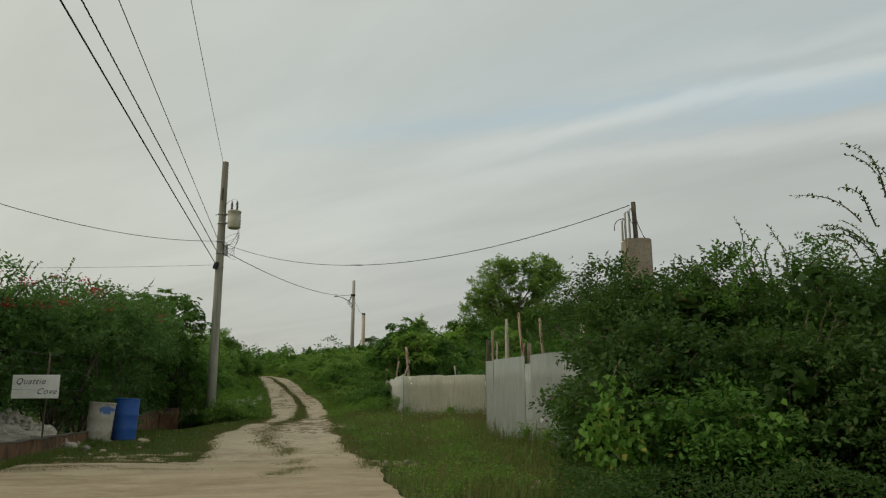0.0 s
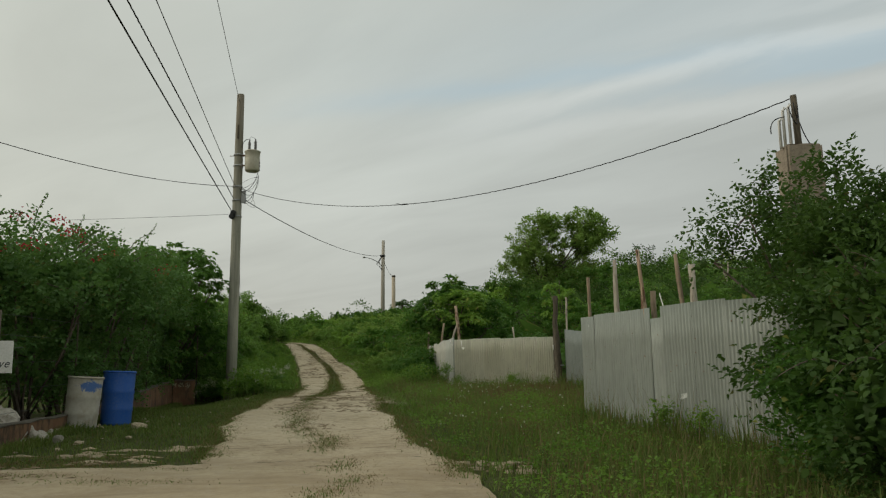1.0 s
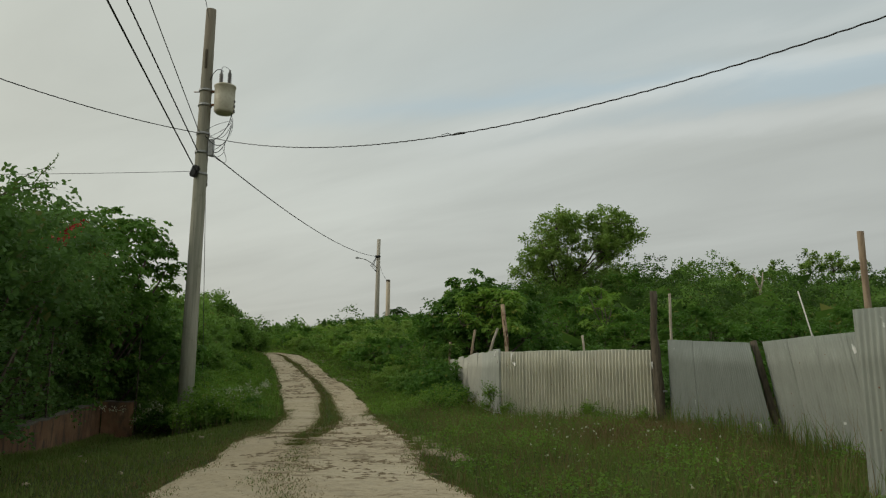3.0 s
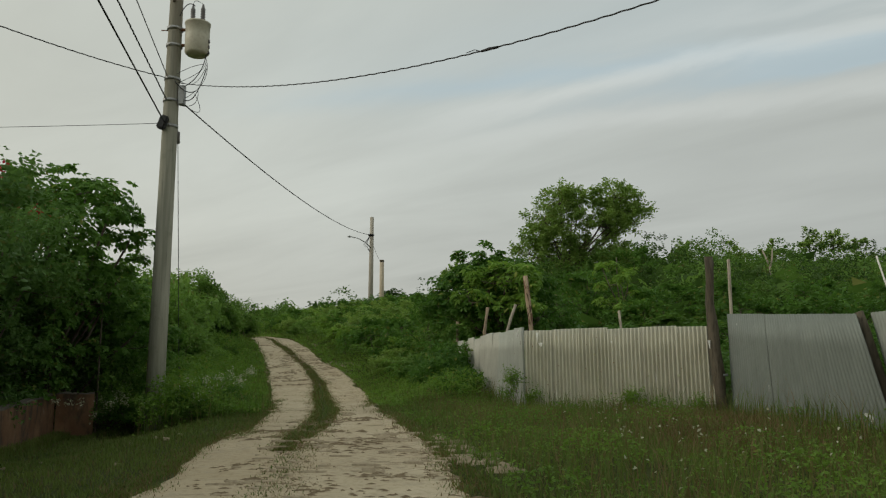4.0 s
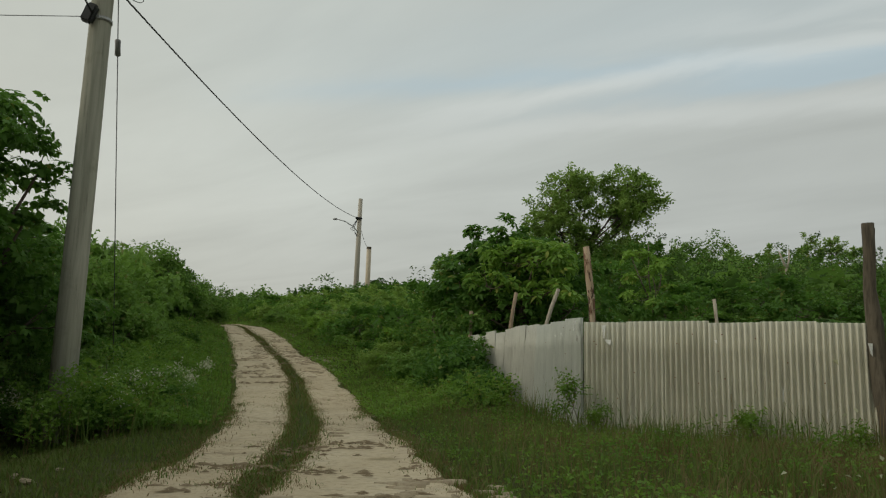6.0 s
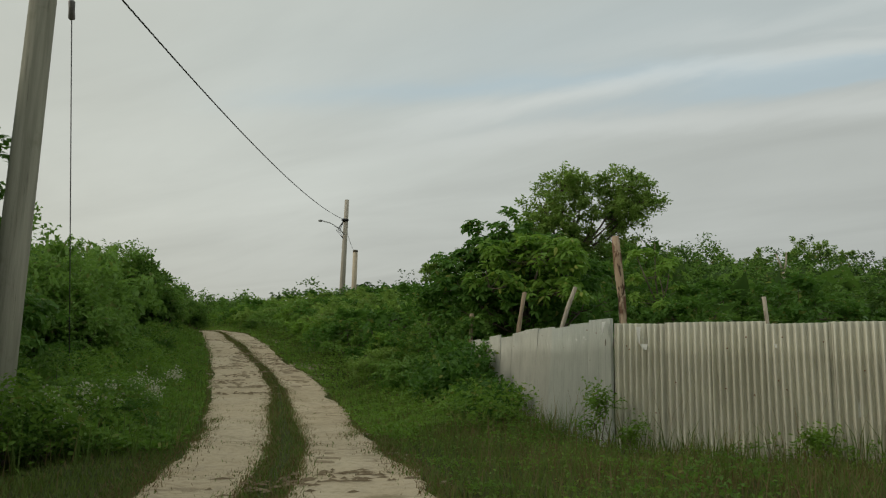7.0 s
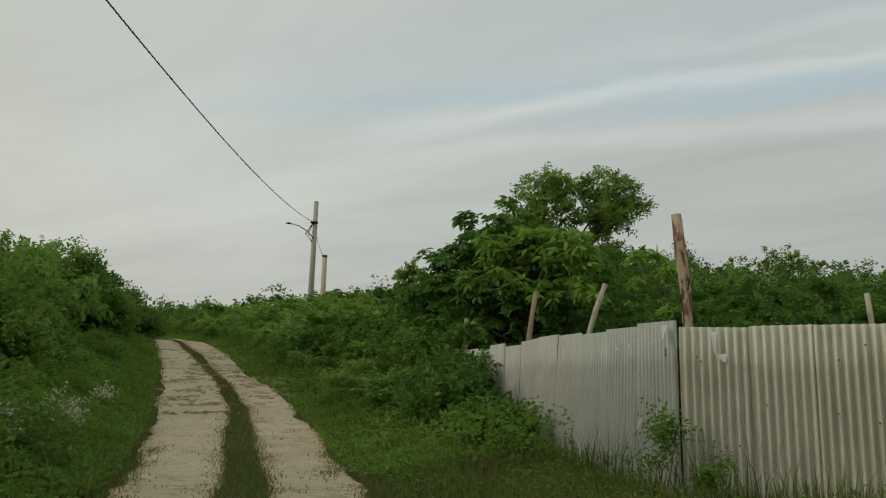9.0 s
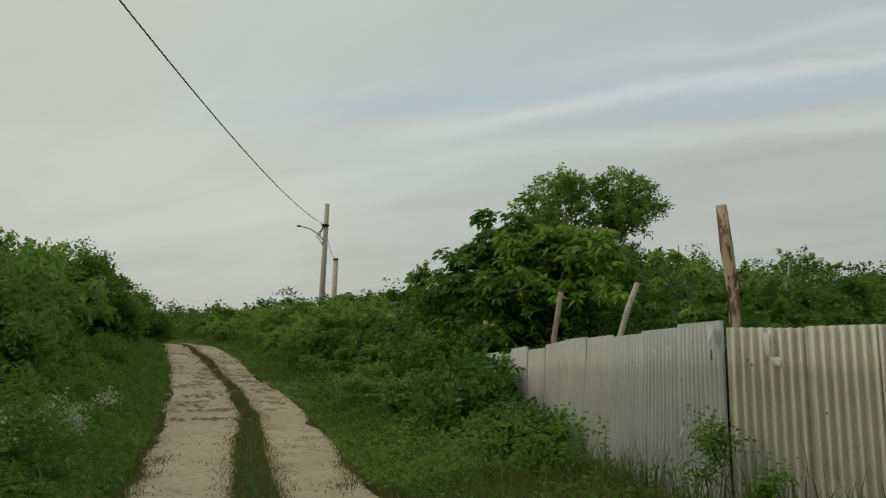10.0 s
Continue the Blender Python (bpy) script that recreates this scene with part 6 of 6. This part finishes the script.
        plant("bank_tree", "small bushy tree on the bank beside the track", "tree", (x, y, g), rng, bush_blobs(rng, r, top - g, 8), 520, 9, 0.12, 0.07, M_TREE, 0.05, 30, 3, "trees on the bank", spread=0.13, inside=0.2, low=-0.6, lumps=0.25, core=16, bunch=12, clump=0.36)
    for i, k in enumerate(kinds):
        if i not in used:
            k.matrix_basis = pose(20 + i, 40, height(20 + i, 40))


def build_far_woods():
    """The overgrown hillside and the far edge of the plain."""
    rng = np.random.default_rng(81)
    tones = [([], [], M_FAR, "low green woods covering the hillside"), ([], [], M_TREE, "lighter green crowns of the hillside woods"), ([], [], M_DEEP, "darker green crowns of the hillside woods")]
    sizes = [0, 0, 0]
    y = 45.0
    while y < 180:
        step = 3.0 + (y - 46) * 0.044
        for x in np.arange(-0.42 * y - 14, 0.62 * y + 10, step):
            px, py = x + rng.uniform(-0.5, 0.5) * step, y + rng.uniform(-0.5, 0.5) * step
            if py < 62 and float(left_edge(py)) - 10 < px < float(right_edge(py)) + 8.5:
                continue
            if abs(px - (left_edge(min(py, 66)) + right_edge(min(py, 66))) / 2) < 3.0 and py < 68:
                continue
            r = step * rng.uniform(0.42, 0.78)
            h = (1.5 + 1.6 * rng.random() ** 1.5) * (1 + (py - 46) * 0.004) * (1.25 * float(np.interp(py, [45, 60, 72, 95, 130], [0.7, 0.5, 0.7, 1.5, 1.5])) if px > 2 else 1.0)
            g = height(px, py) - 0.3
            few, k, per = 22, 88, 7
            w = sphere_ways(rng, few, 0.0)
            lump = 1 + 0.25 * np.sin(w[:, 0] * 6 + px) * np.sin(w[:, 1] * 6 + py)
            c = np.array([px, py, g + h * 0.3]) + w * np.array([r, r, h * 0.7]) * (lump * rng.uniform(0.82, 1.0, few))[:, None]
            size = 0.13 + (py - 46) * 0.0026
            i = rng.integers(0, few, k)
            v = unit(sphere_ways(rng, k, -0.3) + w[i] * 0.4)
            c = c[i] + v * r * 0.24 * rng.uniform(0.5, 1.1, (k, 1))
            pos = np.repeat(c, per, 0) + rng.normal(size=(k * per, 3)) * (0.05 + r * 0.035)
            way = np.repeat(v, per, 0) * 0.3 + rng.normal(size=(k * per, 3)) * np.array([0.8, 0.8, 0.45])
            wi = sphere_ways(rng, 14, 0.0)
            a, b = leaf_mesh(rng, pos, way, size, size * 0.72)
            ci, fi = leaf_mesh(rng, np.array([px, py, g + h * 0.15]) + wi * np.array([r, r, h * 0.7]) * 0.6, np.cross(wi, rng.normal(size=wi.shape)), r * 0.75, r * 0.7)
            a, b = np.concatenate([a, ci]), np.concatenate([b, fi + len(a)])
            i = int(rng.choice(3, p=(0.4, 0.15, 0.45)))
            tones[i][0].append(a)
            tones[i][1].append(b + sizes[i])
            sizes[i] += len(a)
        y += step
    for co, fa, mat, label in tones:
        tagged(part("hillside_woods", mesh_from("hillside_woods", np.concatenate(co), np.concatenate(fa)), mat), label, "woods", kind="stuff")
    # trees that stand above the woods
    for x, y, z, r in ((32.3, 125, 21.0, 2.0), (40.4, 125, 20.3, 1.8), (45.4, 125, 20.3, 1.5), (51.0, 125, 22.0, 1.9), (54.5, 125, 22.5, 2.0), (60.0, 128, 21.5, 2.2), (-2.2, 70, 9.6, 0.9)):
        g = height(x, y)
        h = z - g
        blobs = [(0, 0, h - r * 0.5, r * 0.6, r * 0.6, r * 0.5), (0, 0, h - r * 1.5, r * 0.75, r * 0.75, r * 0.6)]
        for i in range(5):
            a = 1.3 * i + rng.uniform(-0.4, 0.4)
            blobs.append((r * 0.6 * math.cos(a), r * 0.6 * math.sin(a), h - r * rng.uniform(0.8, 1.5), r * 0.45, r * 0.45, r * 0.32))
        s = 0.16 + 0.0022 * (y - 46)
        plant("slope_tree", "slender tree standing above the hillside woods", "tree", (x, y, g), rng, blobs, 130, 9, s * 1.0, s * 0.7, M_CROWN, 0.09, 40, 1, "trees above the woods", spread=r * 0.12, inside=0.2, low=-0.6)
    g = height(-7.05, 75)
    palm = thing("palm", "small palm behind the short far pole", "palm", (-7.05, 75, g))
    part("trunk", tube([(0, 0, -0.1), (0.05, 0, 2.0), (0, 0, 8.0 - g)], [0.12, 0.1, 0.08], 8), M_BARK, palm)
    pos, way = [], []
    for i in range(15):
        a = 2 * math.pi * i / 15 + rng.uniform(-0.2, 0.2)
        out, rise, ln = Vector((math.cos(a), math.sin(a), 0)), rng.uniform(0.3, 1.1), rng.uniform(1.0, 1.35)
        side = Vector((-math.sin(a), math.cos(a), 0))
        for k in range(16):
            q = k / 16
            p = Vector((0, 0, 8.0 - g)) + out * ln * q + Vector((0, 0, ln * (rise * q - 1.1 * q * q)))
            for sg in (-1, 1):
                pos.append(p)
                way.append(side * sg + out * 0.7 - Vector((0, 0, 0.3)))
    co, fa = leaf_mesh(rng, np.array(pos), np.array(way), 0.34, 0.07)
    part("fronds", mesh_from("fronds", co, fa), M_DEEP, palm)
    g = height(21.0, 70)
    bm = bmesh.new()
    tube([(0, 0, -0.1), (0.05, 0, 2.2), (0.0, 0, 3.2)], [0.13, 0.11, 0.1], 8, bm=bm)
    tube([(0.0, 0, 3.1), (-0.25, 0, 3.8), (-0.5, 0, 4.4)], [0.09, 0.07, 0.04], 6, bm=bm)
    tube([(0.0, 0, 3.1), (0.2, 0, 3.8), (0.25, 0, 4.5)], [0.09, 0.07, 0.04], 6, bm=bm)
    tagged(part("dead_tree", bm, M_STAKE_PALE, matrix=pose(21.0, 70, g + (9.6 - g - 4.5) * 0.5)), "pale bare forked dead tree on the slope", "tree")


def blades(rng, pos, length, width, lean=0.35):
    """Bent, tapered grass blades: corners and triangles."""
    n = len(pos)
    a = rng.uniform(0, 2 * math.pi, n)
    out = np.stack([np.cos(a), np.sin(a), np.zeros(n)], 1)
    side = np.stack([-np.sin(a), np.cos(a), np.zeros(n)], 1)
    ln = (length * rng.uniform(0.5, 1.3, n))[:, None]
    k = lean * rng.uniform(0.3, 1.6, n)[:, None]
    up = np.array([0, 0, 1.0])
    mid = pos + (up * 0.55 + out * k * 0.3) * ln
    tip = pos + (up * 0.92 + out * k) * ln
    w = side * (width * rng.uniform(0.7, 1.3, n))[:, None] * 0.5
    co = np.stack([pos - w, pos + w, mid + w * 0.75, mid - w * 0.75, tip], 1).reshape(-1, 3)
    b = np.arange(n)[:, None] * 5
    return co, np.concatenate([b + [0, 1, 2], b + [0, 2, 3], b + [3, 2, 4]], 1).reshape(-1, 3)


def scatter(rng, n, x0, x1, y0, y1, keep):
    x, y = rng.uniform(x0, x1, n), rng.uniform(y0, y1, n)
    ok = keep(x, y)
    return x[ok], y[ok]


def fence_x(y):
    return np.interp(y, [9, 12.9, 14.6, 16.4, 18.93, 20.2, 24.4, 28.05, 30.1, 37], [1.9, 2.8, 2.2, 1.65, 1.0, 2.45, 2.4, 1.7, -1.6, -2.7])


def build_grass():
    rng = np.random.default_rng(91)

    def patch(x, y, scale=0.6):
        return 0.5 + 0.25 * np.sin(x * 1.7 * scale + 1.3 * np.sin(y * 0.9 * scale)) + 0.25 * np.sin(y * 2.3 * scale + x * 1.1 * scale)

    def lay(name, x, y, length, width, mat, label, lean=0.35):
        pos = np.stack([x, y, land(x, y) - 0.01], 1)
        co, fa = blades(rng, pos, length, width, lean)
        tagged(part(name, mesh_from(name, co, fa), mat), label, "grass", kind="stuff")
    # verge between the track and the zinc fence: short growth, then longer tufts, then thin seeding stalks
    def verge(n, gap, share):
        return scatter(rng, n, -6, 3.5, 8.5, 38, lambda x, y: (x > right_edge(y) + gap) & (x < fence_x(y) + 0.1) & (rng.random(len(x)) < share(x, y)))
    x, y = verge(110000, -0.06, lambda x, y: 0.5 + 0.5 * patch(x, y))
    lay("grass", x, y, 0.06 + 0.12 * patch(x, y, 0.9) + 0.04 * smooth((x - right_edge(y)) / 1.5), 0.012, M_GRASS, "green verge grass before the zinc fence", 0.6)
    x, y = verge(90000, 0.25, lambda x, y: np.clip(patch(x + 4, y + 1, 2.7) * 1.5 - 0.35, 0, 1) * smooth((x - right_edge(y)) / 1.2))
    lay("tall_grass", x, y, 0.2 + 0.22 * patch(x + 2, y, 1.3), 0.009, M_GRASS, "longer tufts of green grass in the verge", 0.55)
    x, y = verge(30000, 0.5, lambda x, y: 0.25 + 0.75 * patch(x + 7, y + 3, 1.1) ** 2)
    lay("seed_stalks", x, y, 0.36, 0.005, M_DRY, "thin dry seeding stalks standing in the verge", 0.5)
    x, y = scatter(rng, 34000, -3, 2.2, 14, 30, lambda x, y: (x > right_edge(y) + 1.2) & (x < fence_x(y)) & (rng.random(len(x)) < np.exp(-((x - 0.5) / 1.2) ** 2 - ((y - 25.2) / 2.4) ** 2) + 0.16 * (patch(x + 3, y, 0.8) > 0.55)))
    lay("dry_grass", x, y, 0.31, 0.009, M_DRY, "reddish dry grass stalks in the verge", 0.6)
    # grass left standing along the low wall
    y = rng.uniform(12.2, 29.7, 9000)
    lay("tall_grass", wall_x(y) + rng.uniform(0.1, 0.45, 9000), y, 0.15, 0.012, M_GRASS_DARK, "grass left standing along the low wall", 0.5)
    # tall weeds at the fence's foot
    x, y = scatter(rng, 26000, -3.2, 3, 13, 37, lambda x, y: np.abs(x - fence_x(y) + 0.28) < 0.22)
    lay("tall_grass", x, y, 0.3 + 0.3 * patch(x, y, 2.4), 0.013, M_GRASS, "tall grass at the foot of the fence")
    # left verge and middle strip
    x, y = scatter(rng, 80000, -11, -4, 13.8, 33, lambda x, y: (x < left_edge(y) + 0.06) & (x > np.where(y < 29.8, wall_x(y), -10.2)) & (rng.random(len(x)) < np.interp(y, [13.8, 15.5, 17], [0.25, 0.5, 1.0])))
    lay("grass", x, y, 0.05 + 0.05 * patch(x, y, 1.4), 0.013, M_GRASS_DARK, "short trodden grass by the low wall", 0.5)
    x, y = scatter(rng, 160000, -20, -4.5, 20.8, 62, lambda x, y: (rng.random(len(x)) < np.interp(y, [20.8, 22.4, 24.4, 25.6], [0.0, 0.14, 0.6, 1.0]) * np.where(y < 25, 0.3 + 1.2 * patch(x, y, 1.7), 1.0)) & (x > np.interp(y, STRIP_Y, STRIP_L) + 0.06 + 0.09 * rng.normal(size=len(x))) & (x < np.interp(y, STRIP_Y, STRIP_R) - 0.06 + 0.09 * rng.normal(size=len(x))))
    far = rng.random(len(x)) < np.interp(y, [26, 34, 39, 50], [0.12, 0.22, 0.5, 0.6])
    lay("grass", x[~far], y[~far], np.interp(y[~far], [21, 25, 30, 36, 40], [0.035, 0.085, 0.12, 0.11, 0.07]), 0.011, M_GRASS, "grass strip between the wheel ruts", 0.7)
    lay("dry_grass", x[far], y[far], 0.07, 0.011, M_DRY, "dry brown grass in the strip between the wheel ruts", 0.8)
    # tufts and dry weeds in the near part of the track
    def tufts(c, n, sx, sy, length, mat, label):
        i = rng.integers(0, len(c), n)
        x, y = c[i, 0] + rng.normal(size=n) * sx, c[i, 1] + rng.normal(size=n) * sy
        pos = np.stack([x, y, land(x, y) + 0.012], 1)
        co, fa = blades(rng, pos, np.full(n, length), 0.009, 0.8)
        tagged(part("grass", mesh_from("grass", co, fa), mat), label, "grass", kind="stuff")
    cy = np.array([11.4, 12.3, 13.4, 15.0, 15.4, 15.9, 16.6, 17.4, 18.1, 18.7, 19.1, 19.7, 20.3, 21.2, 22.2, 22.9, 23.6])
    c = np.stack([np.interp(cy, [12, 15.4, 16.5, 18, 18.9, 20.2, 22.2, 24], [-2.35, -3.12, -3.5, -4.03, -4.3, -4.55, -4.85, -5.05]) + rng.normal(size=len(cy)) * 0.1, cy], 1)
    tufts(c, 2600, 0.12, 0.26, 0.045, M_GRASS, "low tufts growing along the middle of the track")
    tufts(c + np.array([0.05, 0.2]), 9000, 0.15, 0.28, 0.028, M_DRY, "dry brown weeds along the middle of the track")
    c = np.stack([rng.uniform(-9, -4.6, 26), rng.uniform(11.6, 14.6, 26)], 1)
    tufts(c, 3000, 0.45, 0.08, 0.035, M_GRASS_DARK, "thin strips of grass on the trodden edge")
    tufts(c + np.array([0.2, 0.12]), 5000, 0.4, 0.08, 0.025, M_DRY, "dry brown grass on the trodden edge")
    c = np.stack([np.concatenate([right_edge(np.arange(13, 34, 0.6)), left_edge(np.arange(14.5, 34, 0.6))]), np.concatenate([np.arange(13, 34, 0.6), np.arange(14.5, 34, 0.6)])], 1)
    c[:, 0] += rng.normal(size=len(c)) * 0.12
    tufts(c, 8000, 0.12, 0.3, 0.04, M_DRY, "dry brown grass fringing the track")
    tufts(c, 9000, 0.08, 0.3, 0.045, M_GRASS, "green grass fringing the track")
    # blades that thin out over the edges of the ruts
    for f, side, inset, low, n in ((left_edge, -1, 0.12, 14.5, 24000), (right_edge, 1, 0.12, 13.0, 24000), (lambda y: np.interp(y, STRIP_Y, STRIP_L), 1, 0.17, 23.6, 20000), (lambda y: np.interp(y, STRIP_Y, STRIP_R), -1, 0.17, 23.6, 20000)):
        y = low + (56 - low) * rng.random(n) ** 1.5
        x = f(y) + side * (inset - np.abs(rng.normal(size=n)) * (0.1 + 0.16 * patch(y * 0.7, y, 2.3) ** 2))
        dry = rng.random(n) < 0.25
        lay("grass", x[~dry], y[~dry], 0.02 + 0.05 * rng.random((~dry).sum()), 0.009, M_GRASS, "grass thinning out over the edge of the ruts", 0.7)
        lay("dry_grass", x[dry], y[dry], 0.06, 0.009, M_DRY, "dry grass thinning out over the edge of the ruts", 0.8)
    ey = np.arange(24.5, 58, 0.35)
    c = np.stack([np.concatenate([f(ey) for f in (left_edge, right_edge, lambda y: np.interp(y, STRIP_Y, STRIP_L), lambda y: np.interp(y, STRIP_Y, STRIP_R))]), np.tile(ey, 4)], 1)
    c[:, 0] += rng.normal(size=len(c)) * 0.06
    tufts(c, 9000, 0.06, 0.2, 0.03, M_DRY, "low brown weeds along the edges of the ruts")
    # leafy weeds on the bank by the pole, and along the track
    def leafy(x, y, h, leaf, mat, label):
        n = len(x)
        z = land(x, y) + h * np.sqrt(rng.random(n)) * (0.55 + 0.6 * patch(x, y, 2.2))
        way = rng.normal(size=(n, 3)) * np.array([0.8, 0.8, 0.35]) + np.array([0, 0, 0.15])
        co, fa = leaf_mesh(rng, np.stack([x, y, z], 1), way, leaf, leaf * 0.55)
        tagged(part("weeds", mesh_from("weeds", co, fa), mat), label, "weeds", kind="stuff")
    x, y = scatter(rng, 420000, -24, -5, 27.5, 58, lambda x, y: (x < left_edge(y) - 0.02) & (x > left_edge(y) - 3.1 - 0.3 * rng.random(len(x))) & (y > np.where(x < -8.7, 29.9, 29 - 0.4 * (left_edge(y) - x))) & (rng.random(len(x)) < np.interp(y, [28, 40, 58], [1, 0.75, 0.35])))
    leafy(x, y, 0.14 + 0.85 * smooth((left_edge(y) - x) / 1.8), 0.08, M_WEED, "rank leafy green weeds on the bank")
    x, y = scatter(rng, 230000, -17, 0, 31, 60, lambda x, y: (x > right_edge(y) - 0.08) & (x < right_edge(y) + 2.2) & (rng.random(len(x)) < np.interp(y, [30, 42, 60], [1, 0.7, 0.35])))
    leafy(x, y, 0.08 + 0.65 * smooth((x - right_edge(y)) / 1.7), 0.075, M_WEED, "leafy green weeds along the track")
    x, y = scatter(rng, 30000, -24, -5, 28.5, 58, lambda x, y: (x < left_edge(y) + 0.1) & (x > left_edge(y) - 2.2))
    lay("tall_grass", x, y, 0.34 + 0.45 * patch(x, y, 1.9) * smooth((left_edge(y) - x) / 1.2), 0.013, M_GRASS, "grass growing through the weeds of the bank", 0.4)
    x, y = scatter(rng, 48000, -17, 0, 31, 60, lambda x, y: (x > right_edge(y) - 0.1) & (x < right_edge(y) + 1.7))
    lay("tall_grass", x, y, (0.16 + 0.4 * patch(x, y, 1.9)) * (0.45 + 0.55 * smooth((x - right_edge(y)) / 0.8)), 0.012, M_GRASS, "grass growing along the track's edge", 0.45)
    # low growth at the foot of the bushes
    x, y = scatter(rng, 26000, 1.2, 11, 7.2, 11.5, lambda x, y: x > fence_x(y) - 0.7)
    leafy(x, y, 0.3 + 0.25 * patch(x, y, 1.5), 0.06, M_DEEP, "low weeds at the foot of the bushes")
    # broad-leaved weeds low in the verge
    x, y = scatter(rng, 110000, -6, 3.5, 9, 38, lambda x, y: (x > right_edge(y) + 0.15) & (x < fence_x(y)) & (rng.random(len(x)) < np.clip(patch(x + 5, y + 2, 1.6) * 1.8 - 0.45, 0.05, 0.9)))
    leafy(x, y, 0.08 + 0.3 * np.clip(patch(x + 5, y + 2, 1.6) * 1.6 - 0.5, 0, 1) * smooth((x - right_edge(y)) / 1.0), 0.05, M_WEED, "low broad-leaved weeds in the verge")
    x, y = scatter(rng, 26000, -6, 3.5, 9, 38, lambda x, y: (x > right_edge(y) + 0.3) & (x < fence_x(y)) & (patch(x * 1.3 + 2, y * 1.2 + 7, 2.1) > 0.76))
    leafy(x, y, 0.12 + 0.16 * patch(x, y, 3.0), 0.05, M_BRIGHT, "bright green weed clumps in the verge")
    x, y = scatter(rng, 5200, -3, 3, 13, 37, lambda x, y: np.abs(x - fence_x(y) + 0.3) < 0.25)
    lay("seed_stalks", x, y, 0.75, 0.006, M_DRY, "thin dry seed stalks before the fence", 0.3)
    x, y = scatter(rng, 15000, -3, 3, 13, 37, lambda x, y: np.abs(x - fence_x(y) + 0.26) < 0.2)
    lay("tall_grass", x, y, 0.25 + 0.55 * patch(x * 1.7, y * 1.3, 2.9) ** 2, 0.01, M_GRASS, "tall thin grass before the zinc sheets", 0.3)
    wr = np.random.default_rng(95)
    for k, (px, py, ph) in enumerate(((-1.78, 29.8, 0.85), (-1.45, 29.65, 0.45), (0.25, 28.6, 0.5), (1.25, 27.85, 0.4), (1.62, 15.6, 0.45), (1.9, 14.75, 0.5), (-2.3, 33.2, 0.6))):
        r = ph * 0.15
        bl = [(0, 0, ph * 0.55, r, r, ph * 0.4), (r * 0.6, 0, ph * 0.75, r * 0.6, r * 0.6, ph * 0.25), (-r * 0.5, 0.05, ph * 0.4, r * 0.7, r * 0.7, ph * 0.25)]
        plant("weed", "leafy upright weed growing against the zinc sheets", "weed", (px, py, height(px, py)), wr, bl, int(60 * ph + 16), 8, 0.06, 0.026, M_WEED, 0.012, 14, 4, "weeds at the fence", spread=0.08, bunch=5, clump=0.09)
    # white flower heads
    k = 140
    cx = np.concatenate([-9.3 + np.clip(rng.normal(size=k), -1.6, 1.1) * 1.3, rng.uniform(-1.5, 1.2, 6)])
    cy = np.concatenate([rng.uniform(29.2, 34.0, k), rng.uniform(15, 27, 6)])
    cz = land(cx, cy) + np.concatenate([rng.uniform(0.38, 0.8, k), np.full(6, 0.3)])
    pos = np.repeat(np.stack([cx, cy, cz], 1), 22, 0) + rng.normal(size=(22 * len(cx), 3)) * np.where(np.arange(22 * len(cx)) < 22 * k, 1.0, 6.0)[:, None] * np.array([0.05, 0.05, 0.04])
    co, fa = leaf_mesh(rng, pos, rng.normal(size=pos.shape), 0.04, 0.03)
    tagged(part("white_flowers", mesh_from("white_flowers", co, fa), M_WHITE), "small white flower heads among the weeds", "flowers", kind="stuff")


build_hedge()
build_pole_tree()
build_right_bush()
build_broadleaf()
build_big_tree()
build_thicket()
build_far_woods()
build_grass()
